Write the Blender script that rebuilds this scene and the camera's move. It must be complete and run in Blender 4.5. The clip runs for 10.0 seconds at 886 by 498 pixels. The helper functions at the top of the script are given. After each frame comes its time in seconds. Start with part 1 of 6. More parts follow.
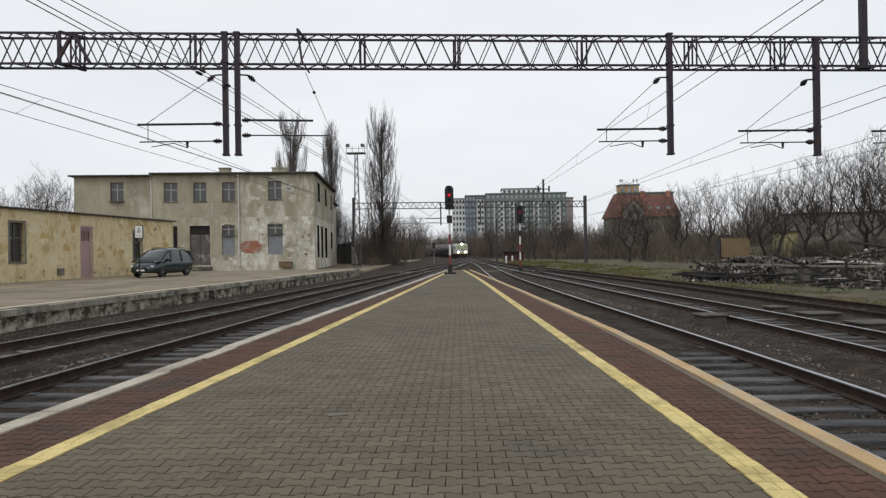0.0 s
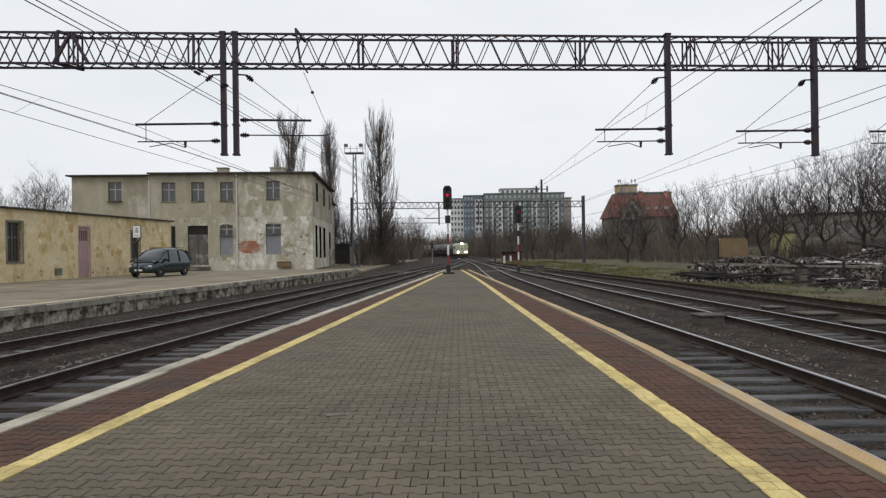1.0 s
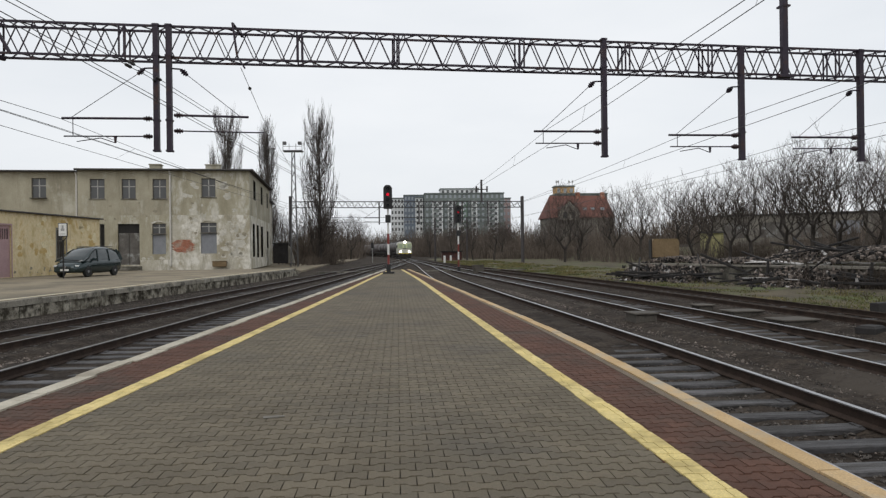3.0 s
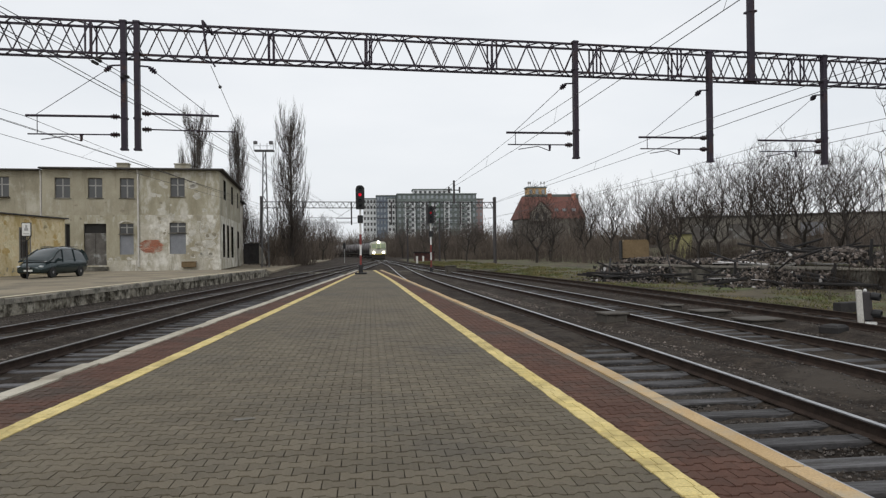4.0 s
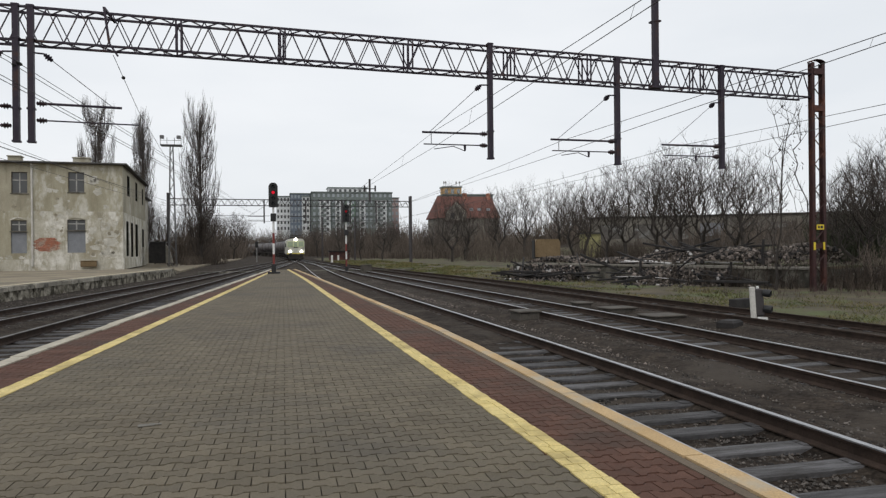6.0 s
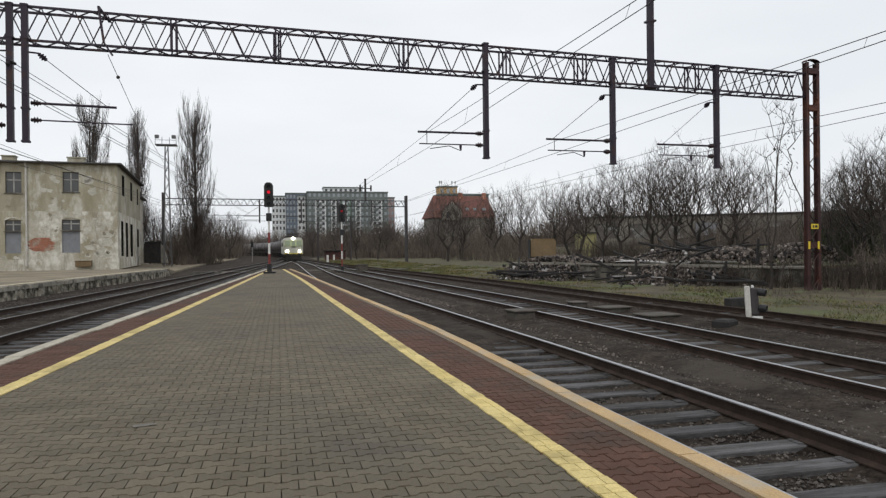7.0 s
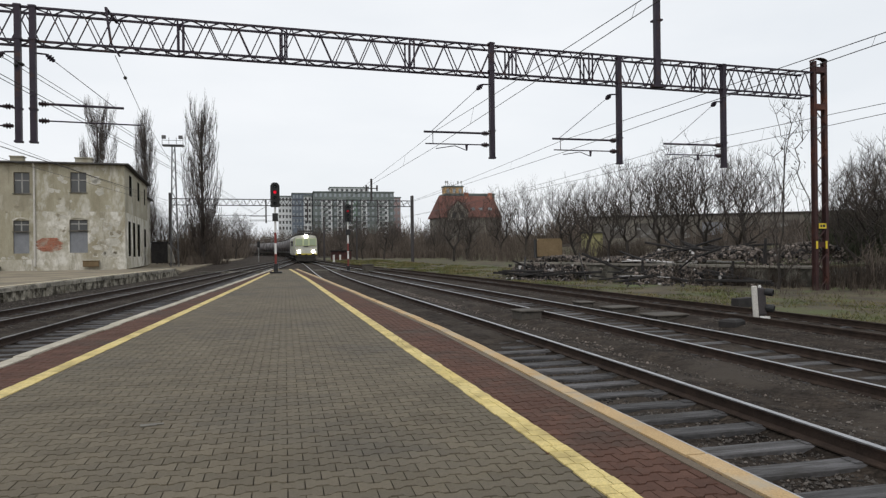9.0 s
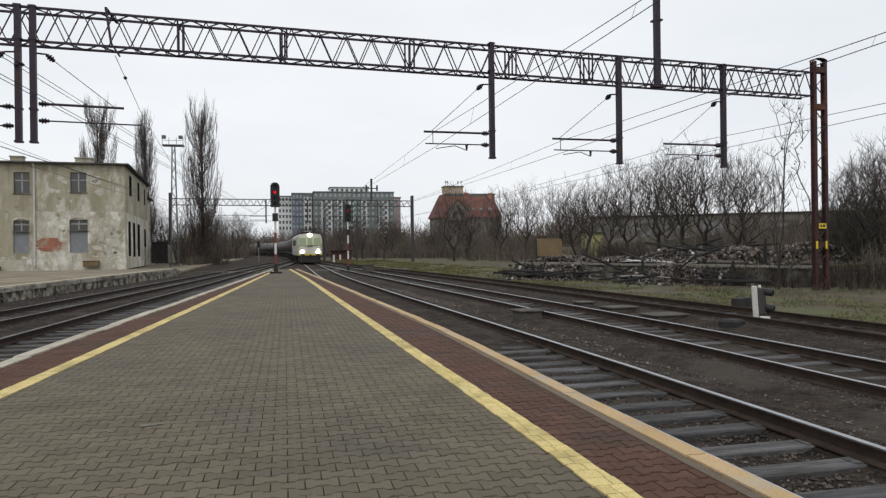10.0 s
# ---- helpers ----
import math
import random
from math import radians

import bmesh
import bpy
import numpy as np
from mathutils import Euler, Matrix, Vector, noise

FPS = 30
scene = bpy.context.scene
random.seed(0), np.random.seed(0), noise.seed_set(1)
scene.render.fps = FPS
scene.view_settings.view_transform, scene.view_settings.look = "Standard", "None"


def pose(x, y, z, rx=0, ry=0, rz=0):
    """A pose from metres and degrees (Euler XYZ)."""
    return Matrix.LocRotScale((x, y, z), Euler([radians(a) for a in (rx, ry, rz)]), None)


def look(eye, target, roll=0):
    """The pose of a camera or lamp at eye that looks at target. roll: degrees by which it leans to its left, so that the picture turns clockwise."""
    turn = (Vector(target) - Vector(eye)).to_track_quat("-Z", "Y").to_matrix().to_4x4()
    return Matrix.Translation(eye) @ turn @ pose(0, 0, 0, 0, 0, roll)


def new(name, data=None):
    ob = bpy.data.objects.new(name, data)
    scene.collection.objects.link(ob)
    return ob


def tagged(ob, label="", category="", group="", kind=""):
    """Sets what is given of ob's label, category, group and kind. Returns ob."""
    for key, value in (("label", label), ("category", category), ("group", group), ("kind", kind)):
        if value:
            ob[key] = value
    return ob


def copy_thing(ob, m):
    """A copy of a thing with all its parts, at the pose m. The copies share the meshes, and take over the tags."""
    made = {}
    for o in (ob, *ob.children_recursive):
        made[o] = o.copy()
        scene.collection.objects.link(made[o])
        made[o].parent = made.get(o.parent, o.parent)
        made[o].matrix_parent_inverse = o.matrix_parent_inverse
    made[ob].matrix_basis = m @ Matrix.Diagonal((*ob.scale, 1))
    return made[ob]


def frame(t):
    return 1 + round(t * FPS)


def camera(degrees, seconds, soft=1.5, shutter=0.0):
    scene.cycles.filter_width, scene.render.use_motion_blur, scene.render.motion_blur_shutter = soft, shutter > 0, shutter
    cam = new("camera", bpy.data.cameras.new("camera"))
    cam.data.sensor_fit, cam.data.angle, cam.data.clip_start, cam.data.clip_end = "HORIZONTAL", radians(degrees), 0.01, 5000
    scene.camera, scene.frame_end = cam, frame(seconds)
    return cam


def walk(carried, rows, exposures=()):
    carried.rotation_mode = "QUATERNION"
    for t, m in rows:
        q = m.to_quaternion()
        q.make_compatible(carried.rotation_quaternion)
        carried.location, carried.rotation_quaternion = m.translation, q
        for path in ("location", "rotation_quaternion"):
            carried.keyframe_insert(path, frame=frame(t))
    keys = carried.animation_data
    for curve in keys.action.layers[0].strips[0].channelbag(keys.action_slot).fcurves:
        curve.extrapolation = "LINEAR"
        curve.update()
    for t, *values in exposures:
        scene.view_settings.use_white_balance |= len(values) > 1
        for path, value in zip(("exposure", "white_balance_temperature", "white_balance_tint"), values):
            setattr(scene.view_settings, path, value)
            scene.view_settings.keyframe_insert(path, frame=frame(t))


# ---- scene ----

# The camera stands 1.35 m above the platform (z = 0) and pans to the right.
cam = camera(64.75, 10.0, soft=1.3)
EYE = (0.0, 0.0, 1.35)
PAN = [
    (0.0, 1.30, 0.19, 0.85), (0.5, 1.30, 0.19, 0.85), (1.0, 1.156, 0.186, 0.83), (1.5, 0.735, 0.19, 0.835),
    (2.0, -0.823, 0.172, 0.823), (2.5, -2.345, 0.107, 0.765), (3.8, -5.6, 0.112, 0.68), (4.0, -5.99, 0.112, 0.665),
    (4.5, -7.66, 0.074, 0.636), (5.0, -10.07, 0.005, 0.617), (5.5, -11.765, -0.015, 0.595), (6.0, -12.889, -0.043, 0.58),
    (6.2, -13.55, -0.055, 0.585), (6.7, -13.7, -0.075, 0.62), (7.3, -12.76, -0.08, 0.66), (8.0, -12.742, -0.081, 0.67), (10.0, -12.74, -0.081, 0.67)]
walk(cam, [(t, pose(*EYE, 90 + p, r, y)) for t, y, p, r in PAN], [(0.0, -0.03), (6.2, -0.03), (7.3, 0.02), (10.0, 0.02)])

# ---- light: overcast winter sky, a very soft sun ----
world = bpy.data.worlds.new("overcast")
scene.world = world
world.use_nodes = True
wn, wl = world.node_tree.nodes, world.node_tree.links
wn.clear()
w_out, w_bg = wn.new("ShaderNodeOutputWorld"), wn.new("ShaderNodeBackground")
w_sky = wn.new("ShaderNodeTexSky")
w_sky.sky_type, w_sky.sun_disc = "NISHITA", False
w_sky.sun_elevation, w_sky.sun_rotation = radians(28), radians(200)
w_sky.dust_density, w_sky.ozone_density = 3.0, 1.5
w_co, w_map, w_noise, w_ramp = wn.new("ShaderNodeTexCoord"), wn.new("ShaderNodeMapping"), wn.new("ShaderNodeTexNoise"), wn.new("ShaderNodeValToRGB")
w_map.inputs["Scale"].default_value = (1.0, 1.0, 3.5)
w_noise.inputs["Scale"].default_value, w_noise.inputs["Detail"].default_value = 2.2, 5
w_ramp.color_ramp.elements[0].position, w_ramp.color_ramp.elements[1].position = 0.3, 0.75
w_ramp.color_ramp.elements[0].color = (7.8, 8.12, 8.5, 1)
w_ramp.color_ramp.elements[1].color = (9.05, 9.22, 9.45, 1)
w_mix = wn.new("ShaderNodeMix")
w_mix.data_type = "RGBA"
w_mix.inputs["Factor"].default_value = 0.94
wl.new(w_co.outputs["Generated"], w_map.inputs["Vector"])
wl.new(w_map.outputs["Vector"], w_noise.inputs["Vector"])
wl.new(w_noise.outputs["Fac"], w_ramp.inputs["Fac"])
wl.new(w_sky.outputs["Color"], w_mix.inputs["A"])
wl.new(w_ramp.outputs["Color"], w_mix.inputs["B"])
wl.new(w_mix.outputs["Result"], w_bg.inputs["Color"])
wl.new(w_bg.outputs["Background"], w_out.inputs["Surface"])
w_bg.inputs["Strength"].default_value = 0.107
sun = new("sun", bpy.data.lights.new("sun", "SUN"))
sun.data.energy, sun.data.angle, sun.data.color = 0.7, radians(25), (1.0, 0.97, 0.92)
sun.matrix_basis = look((0, 0, 0), (0.25, 0.55, -0.75))


# ---- mesh helpers ----
class Shape:
    """Collects vertices and faces of one mesh."""

    def __init__(self):
        self.v, self.f = [], []

    def add(self, verts, faces):
        n = len(self.v)
        self.v.extend(tuple(p) for p in verts)
        self.f.extend(tuple(i + n for i in q) for q in faces)
        return self

    def box(self, x0, x1, y0, y1, z0, z1, m=None, bevel=0.0):
        b = min(bevel, (x1 - x0) / 3, (y1 - y0) / 3, (z1 - z0) / 3)
        if b > 0:
            v, f = [], []
            for z, k in ((z0, b), (z0 + b, 0), (z1 - b, 0), (z1, b)):
                v += [(x0 + k, y0 + k, z), (x1 - k, y0 + k, z), (x1 - k, y1 - k, z), (x0 + k, y1 - k, z)]
            for r in range(3):
                for i in range(4):
                    j = (i + 1) % 4
                    f.append((r * 4 + i, r * 4 + j, r * 4 + 4 + j, r * 4 + 4 + i))
            f += [(3, 2, 1, 0), (12, 13, 14, 15)]
        else:
            v = [(x, y, z) for z in (z0, z1) for x, y in ((x0, y0), (x1, y0), (x1, y1), (x0, y1))]
            f = [(3, 2, 1, 0), (4, 5, 6, 7), (0, 1, 5, 4), (1, 2, 6, 5), (2, 3, 7, 6), (3, 0, 4, 7)]
        if m is not None:
            v = [m @ Vector(p) for p in v]
        return self.add(v, f)

    def rod(self, a, b, r0, r1=None, n=6, caps=True):
        a, b = Vector(a), Vector(b)
        r1 = r0 if r1 is None else r1
        d = b - a
        if d.length < 1e-6:
            return self
        q = d.to_track_quat("Z", "Y")
        v = []
        for c, r in ((a, r0), (b, r1)):
            v += [c + q @ Vector((r * math.cos(2 * math.pi * i / n), r * math.sin(2 * math.pi * i / n), 0)) for i in range(n)]
        f = [(i, (i + 1) % n, n + (i + 1) % n, n + i) for i in range(n)]
        if caps:
            f += [tuple(range(n - 1, -1, -1)), tuple(range(n, 2 * n))]
        return self.add(v, f)

    def bar(self, a, b, w, h):
        """A square bar from a to b."""
        a, b = Vector(a), Vector(b)
        d = b - a
        m = Matrix.Translation(a) @ d.to_track_quat("Z", "Y").to_matrix().to_4x4()
        return self.box(-w / 2, w / 2, -h / 2, h / 2, 0, d.length, m)

    def lathe(self, profile, a, b, n=12):
        """Rings (distance along, radius) on the axis from a towards b."""
        a, d = Vector(a), (Vector(b) - Vector(a)).normalized()
        q = d.to_track_quat("Z", "Y")
        v = []
        for s, r in profile:
            v += [a + d * s + q @ Vector((r * math.cos(2 * math.pi * i / n), r * math.sin(2 * math.pi * i / n), 0)) for i in range(n)]
        k = len(profile)
        f = [(j * n + i, j * n + (i + 1) % n, (j + 1) * n + (i + 1) % n, (j + 1) * n + i) for j in range(k - 1) for i in range(n)]
        f += [tuple(range(n - 1, -1, -1)), tuple(range((k - 1) * n, k * n))]
        return self.add(v, f)

    def prism(self, poly, y0, y1, m=None):
        """A polygon in x, z drawn out along y."""
        n = len(poly)
        v = [(x, y0, z) for x, z in poly] + [(x, y1, z) for x, z in poly]
        f = [tuple(range(n)), tuple(range(2 * n - 1, n - 1, -1))] + [(i, n + i, n + (i + 1) % n, (i + 1) % n) for i in range(n)]
        if m is not None:
            v = [m @ Vector(p) for p in v]
        return self.add(v, f)

    def mesh(self, name, material=None, smooth=False):
        me = bpy.data.meshes.new(name)
        me.from_pydata(self.v, [], self.f)
        me.update()
        bm = bmesh.new()
        bm.from_mesh(me)
        if len(bm.verts) < 4000:
            bmesh.ops.remove_doubles(bm, verts=bm.verts, dist=1e-5)
        bmesh.ops.recalc_face_normals(bm, faces=bm.faces)
        bm.to_mesh(me)
        bm.free()
        if smooth:
            me.shade_smooth()
        if material:
            me.materials.append(material)
        return me


def part(name, shape, material, parent=None, label="", smooth=False, at=None):
    """Links a shape as one mesh object, under a thing or on its own."""
    data = shape if isinstance(shape, bpy.types.Mesh) else shape.mesh(name, material, smooth)
    ob = new(name, data)
    if parent is not None:
        ob.parent = parent
    if at is not None:
        ob.matrix_basis = at
    if label:
        ob["label"] = label
    return ob


def thing(name, m, label, category, group="", kind=""):
    ob = new(name)
    ob.matrix_basis = m
    return tagged(ob, label, category, group, kind)


# ---- materials ----
def mat(name, a, b, scale=1.0, rough=0.8, metal=0.0, bump=0.3, fine=40.0, stain=None, stain_scale=0.4, stain_amt=0.5, local=False, vary=0.0, spec=0.4, island=False, rough2=None, stretch=(1, 1, 1), grain=0.8, streak=None, streak_scale=1.0, streak_amt=0.4, contrast=(0.7, 1.2)):
    """Two colours mixed at two scales, an optional third for stains, relief from the fine noise."""
    m = bpy.data.materials.new(name)
    m.use_nodes = True
    n, l = m.node_tree.nodes, m.node_tree.links
    p = n["Principled BSDF"]
    if local:
        src = n.new("ShaderNodeTexCoord").outputs["Object"]
    else:
        src = n.new("ShaderNodeNewGeometry").outputs["Position"]
    mp = n.new("ShaderNodeMapping")
    mp.inputs["Scale"].default_value = stretch
    l.new(src, mp.inputs["Vector"])
    src = mp.outputs["Vector"]

    def tex(s, detail, roughness=0.6):
        t = n.new("ShaderNodeTexNoise")
        t.inputs["Scale"].default_value, t.inputs["Detail"].default_value, t.inputs["Roughness"].default_value = s, detail, roughness
        l.new(src, t.inputs["Vector"])
        return t.outputs["Fac"]

    def ramp(f, lo, hi):
        r = n.new("ShaderNodeMapRange")
        r.inputs["From Min"].default_value, r.inputs["From Max"].default_value = lo, hi
        l.new(f, r.inputs["Value"])
        return r.outputs["Result"]

    def mix(f, x, y, mode="MIX"):
        k = n.new("ShaderNodeMix")
        k.data_type, k.blend_type = "RGBA", mode
        if isinstance(f, float):
            k.inputs["Factor"].default_value = f
        else:
            l.new(f, k.inputs["Factor"])
        for sock, c in (("A", x), ("B", y)):
            if isinstance(c, tuple):
                k.inputs[sock].default_value = (*c, 1)
            else:
                l.new(c, k.inputs[sock])
        return k.outputs["Result"]

    fine_f = tex(fine, 4)
    big = ramp(tex(scale, 6, 0.65), 0.35, 0.65)
    col = mix(big, a, b)
    gr = n.new("ShaderNodeValToRGB")
    gr.color_ramp.elements[0].position, gr.color_ramp.elements[1].position = 0.3, 0.7
    gr.color_ramp.elements[0].color, gr.color_ramp.elements[1].color = (*[contrast[0]] * 3, 1), (*[contrast[1]] * 3, 1)
    l.new(fine_f, gr.inputs["Fac"])
    col = mix(grain, col, gr.outputs["Color"], "MULTIPLY")
    if stain is not None:
        s = ramp(tex(stain_scale, 8, 0.7), 0.62 - 0.25 * stain_amt, 0.72 - 0.2 * stain_amt)
        col = mix(s, col, stain)
    if streak is not None:
        keep, mq = src, n.new("ShaderNodeMapping")
        mq.inputs["Scale"].default_value, mq.inputs["Location"].default_value = (1, 1, 0.16), (7, 3, 5)
        l.new(src, mq.inputs["Vector"])
        src = mq.outputs["Vector"]
        f = ramp(tex(streak_scale, 9, 0.75), 0.64 - 0.25 * streak_amt, 0.82 - 0.2 * streak_amt)
        src = keep
        col = mix(f, col, streak)
    if vary > 0:
        o = n.new("ShaderNodeNewGeometry").outputs["Random Per Island"] if island else n.new("ShaderNodeObjectInfo").outputs["Random"]
        hs = n.new("ShaderNodeHueSaturation")
        vr = ramp(o, 0.0, 1.0)
        vr.node.inputs["To Min"].default_value, vr.node.inputs["To Max"].default_value = 1 - vary, 1 + vary
        l.new(vr, hs.inputs["Value"])
        l.new(col, hs.inputs["Color"])
        col = hs.outputs["Color"]
    l.new(col, p.inputs["Base Color"])
    if rough2 is not None:
        rr = ramp(tex(scale * 2.3, 5), 0.35, 0.65)
        rr.node.inputs["To Min"].default_value, rr.node.inputs["To Max"].default_value = rough, rough2
        l.new(rr, p.inputs["Roughness"])
    else:
        p.inputs["Roughness"].default_value = rough
    p.inputs["Metallic"].default_value = metal
    p.inputs["Specular IOR Level"].default_value = spec
    if bump > 0:
        bp = n.new("ShaderNodeBump")
        bp.inputs["Strength"].default_value, bp.inputs["Distance"].default_value = bump, 0.6 / fine
        l.new(fine_f, bp.inputs["Height"])
        l.new(bp.outputs["Normal"], p.inputs["Normal"])
    return m


def glow(name, colour, strength):
    m = bpy.data.materials.new(name)
    m.use_nodes = True
    p = m.node_tree.nodes["Principled BSDF"]
    p.inputs["Base Color"].default_value = (*colour, 1)
    p.inputs["Emission Color"].default_value = (*colour, 1)
    p.inputs["Emission Strength"].default_value = strength
    return m


def glass(name, tint=(0.03, 0.035, 0.04), rough=0.08):
    m = bpy.data.materials.new(name)
    m.use_nodes = True
    p = m.node_tree.nodes["Principled BSDF"]
    p.inputs["Base Color"].default_value = (*tint, 1)
    p.inputs["Roughness"].default_value = rough
    p.inputs["Specular IOR Level"].default_value = 0.6
    return m


M_paver = mat("grey_paver", (0.108, 0.0885, 0.06), (0.14, 0.117, 0.081), 1.2, 0.85, bump=0.4, fine=90, stain=(0.088, 0.075, 0.056), stain_scale=0.3, stain_amt=0.5, vary=0.14)
M_paver_far = mat("grey_paver_joined", (0.108, 0.0885, 0.06), (0.14, 0.117, 0.081), 1.2, 0.85, bump=0.4, fine=90, stain=(0.088, 0.075, 0.056), stain_scale=0.3, stain_amt=0.5, vary=0.14, island=True)
M_red = mat("red_paver", (0.085, 0.043, 0.031), (0.112, 0.057, 0.04), 1.5, 0.85, spec=0.2, bump=0.4, fine=90, stain=(0.07, 0.049, 0.038), stain_scale=0.5, vary=0.15, island=True)
M_yellow = mat("yellow_paver", (0.6, 0.47, 0.17), (0.68, 0.55, 0.24), 2.0, 0.75, bump=0.3, fine=80, stain=(0.42, 0.33, 0.13), stain_scale=1.5, stain_amt=0.5, vary=0.1, island=True)
M_bed = mat("joint_sand", (0.025, 0.023, 0.02), (0.042, 0.038, 0.032), 3.0, 0.95, fine=120)
M_edge = mat("edge_concrete", (0.42, 0.28, 0.13), (0.52, 0.37, 0.2), 1.2, 0.8, fine=70, stain=(0.36, 0.32, 0.25), stain_scale=0.8, vary=0.1, island=True)
M_edge_white = mat("pale_edge_concrete", (0.36, 0.325, 0.255), (0.5, 0.458, 0.375), 1.2, 0.8, fine=70, stain=(0.25, 0.22, 0.17), stain_scale=0.9, vary=0.1, island=True)
M_old_conc = mat("old_concrete", (0.16, 0.15, 0.125), (0.24, 0.225, 0.19), 0.9, 0.9, fine=30, bump=0.5, stain=(0.06, 0.056, 0.046), stain_scale=1.1, stain_amt=0.8)
M_box = mat("dirty_cable_box", (0.06, 0.053, 0.045), (0.125, 0.112, 0.095), 1.5, 0.9, fine=30, stain=(0.035, 0.03, 0.026), stain_scale=1.5, stain_amt=0.5)
M_line = mat("worn_line_paint", (0.5, 0.44, 0.31), (0.62, 0.56, 0.42), 1.5, 0.85, fine=40, stain=(0.24, 0.2, 0.14), stain_scale=1.6, stain_amt=0.35)
M_lip = mat("dark_edge_bed", (0.12, 0.092, 0.066), (0.16, 0.125, 0.09), 1.0, 0.9, fine=50)
M_asph = mat("worn_tarmac", (0.2, 0.165, 0.112), (0.275, 0.23, 0.16), 0.3, 0.9, fine=50, stain=(0.14, 0.12, 0.085), stain_scale=0.35, stain_amt=0.6)
M_ground = mat("dark_ballast_soil", (0.0165, 0.0128, 0.0103), (0.05, 0.0395, 0.031), 2.2, 0.95, spec=0.12, fine=17, bump=1.0, grain=1.0, contrast=(0.4, 1.75), stain=(0.062, 0.052, 0.043), stain_scale=0.5, stain_amt=0.5)
M_gravel = mat("gravel", (0.028, 0.024, 0.021), (0.12, 0.106, 0.094), 5, 0.9, fine=60, vary=0.65, island=True)
# weathered tones; the paler one also paints the wet sheen of the sky
M_sleeper = mat("weathered_sheen_sleeper", (0.04, 0.038, 0.038), (0.135, 0.132, 0.136), 3.0, 0.7, spec=0.2, fine=35, bump=0.5, stain=(0.04, 0.037, 0.034), stain_scale=2.5, vary=0.25, stretch=(0.4, 3, 1))
M_sleeper_far = mat("weathered_sleeper_joined", (0.045, 0.042, 0.04), (0.075, 0.072, 0.07), 3.0, 0.5, fine=35, bump=0.5, stain=(0.04, 0.037, 0.034), stain_scale=2.5, vary=0.25, island=True)
M_rail = mat("rail_rust", (0.03, 0.022, 0.018), (0.055, 0.038, 0.03), 4, 0.85, spec=0.15, metal=0.0, fine=60)
M_railtop = mat("rail_polished", (0.42, 0.42, 0.43), (0.52, 0.52, 0.53), 3, 0.4, metal=1.0, fine=60, bump=0.05)
M_raildull = mat("rail_dull", (0.1, 0.092, 0.088), (0.24, 0.23, 0.225), 2, 0.45, metal=0.7, fine=60, bump=0.1)
M_steel = mat("gantry_paint", (0.026, 0.02, 0.032), (0.042, 0.03, 0.045), 2.0, 0.6, metal=0.2, fine=50, stain=(0.06, 0.03, 0.024), stain_scale=1.5, stain_amt=0.3)
M_mast = mat("rusty_mast", (0.045, 0.022, 0.024), (0.075, 0.034, 0.03), 1.2, 0.7, metal=0.2, fine=40, stain=(0.12, 0.045, 0.028), stain_scale=0.8)
# paler than the near gantry's paint, with some haze painted in
M_far_steel = mat("hazed_gantry_paint", (0.045, 0.04, 0.042), (0.06, 0.052, 0.052), 2.0, 0.7, fine=30)
M_wire = mat("catenary_wire", (0.05, 0.05, 0.05), (0.08, 0.075, 0.07), 5, 0.6, metal=0.5, bump=0)
M_insul = mat("brown_insulator", (0.03, 0.02, 0.022), (0.045, 0.028, 0.03), 5, 0.25, bump=0)
M_plaster = mat("stained_house_plaster", (0.27, 0.245, 0.18), (0.39, 0.358, 0.27), 0.5, 0.92, fine=14, bump=0.35, stain=(0.47, 0.445, 0.37), stain_scale=0.4, stain_amt=0.35, stretch=(1, 1, 0.6), grain=0.35, streak=(0.17, 0.152, 0.11), streak_scale=1.3, streak_amt=0.35)
M_plaster_low = mat("peeling_house_plaster", (0.32, 0.285, 0.2), (0.52, 0.495, 0.42), 0.55, 0.92, fine=12, bump=0.6, stain=(0.68, 0.66, 0.6), stain_scale=0.9, stain_amt=0.58, stretch=(1, 1, 0.7), grain=0.45, streak=(0.16, 0.143, 0.105), streak_scale=1.1, streak_amt=0.4)
M_yplaster = mat("peeling_ochre_plaster", (0.46, 0.345, 0.155), (0.78, 0.69, 0.48), 1.0, 0.92, fine=12, bump=0.45, stain=(0.5, 0.35, 0.14), stain_scale=1.0, stain_amt=0.35, stretch=(1, 1, 0.75), grain=0.35, streak=(0.24, 0.18, 0.1), streak_scale=2.2, streak_amt=0.22)
M_edgetop = mat("worn_edge_slab", (0.2, 0.185, 0.15), (0.36, 0.335, 0.28), 1.0, 0.95, fine=20, bump=0.7, stain=(0.08, 0.074, 0.06), stain_scale=1.4, stain_amt=0.5, vary=0.2)
M_plaster_mid = mat("blotchy_house_plaster", (0.28, 0.252, 0.175), (0.43, 0.4, 0.305), 0.5, 0.92, fine=14, bump=0.45, stain=(0.56, 0.54, 0.475), stain_scale=0.55, stain_amt=0.5, stretch=(1.3, 1.3, 0.5), grain=0.4, streak=(0.2, 0.178, 0.125), streak_scale=1.2, streak_amt=0.3)
M_edgewall = mat("crumbling_edge_wall", (0.13, 0.115, 0.082), (0.5, 0.465, 0.385), 2.6, 0.95, fine=14, bump=0.9, stain=(0.04, 0.033, 0.022), stain_scale=2.0, stain_amt=0.65)
M_brick = mat("bare_brick", (0.33, 0.11, 0.065), (0.4, 0.16, 0.1), 2.0, 0.9, fine=25, vary=0.25, stain=(0.38, 0.3, 0.24), stain_scale=1.2, stain_amt=0.5)
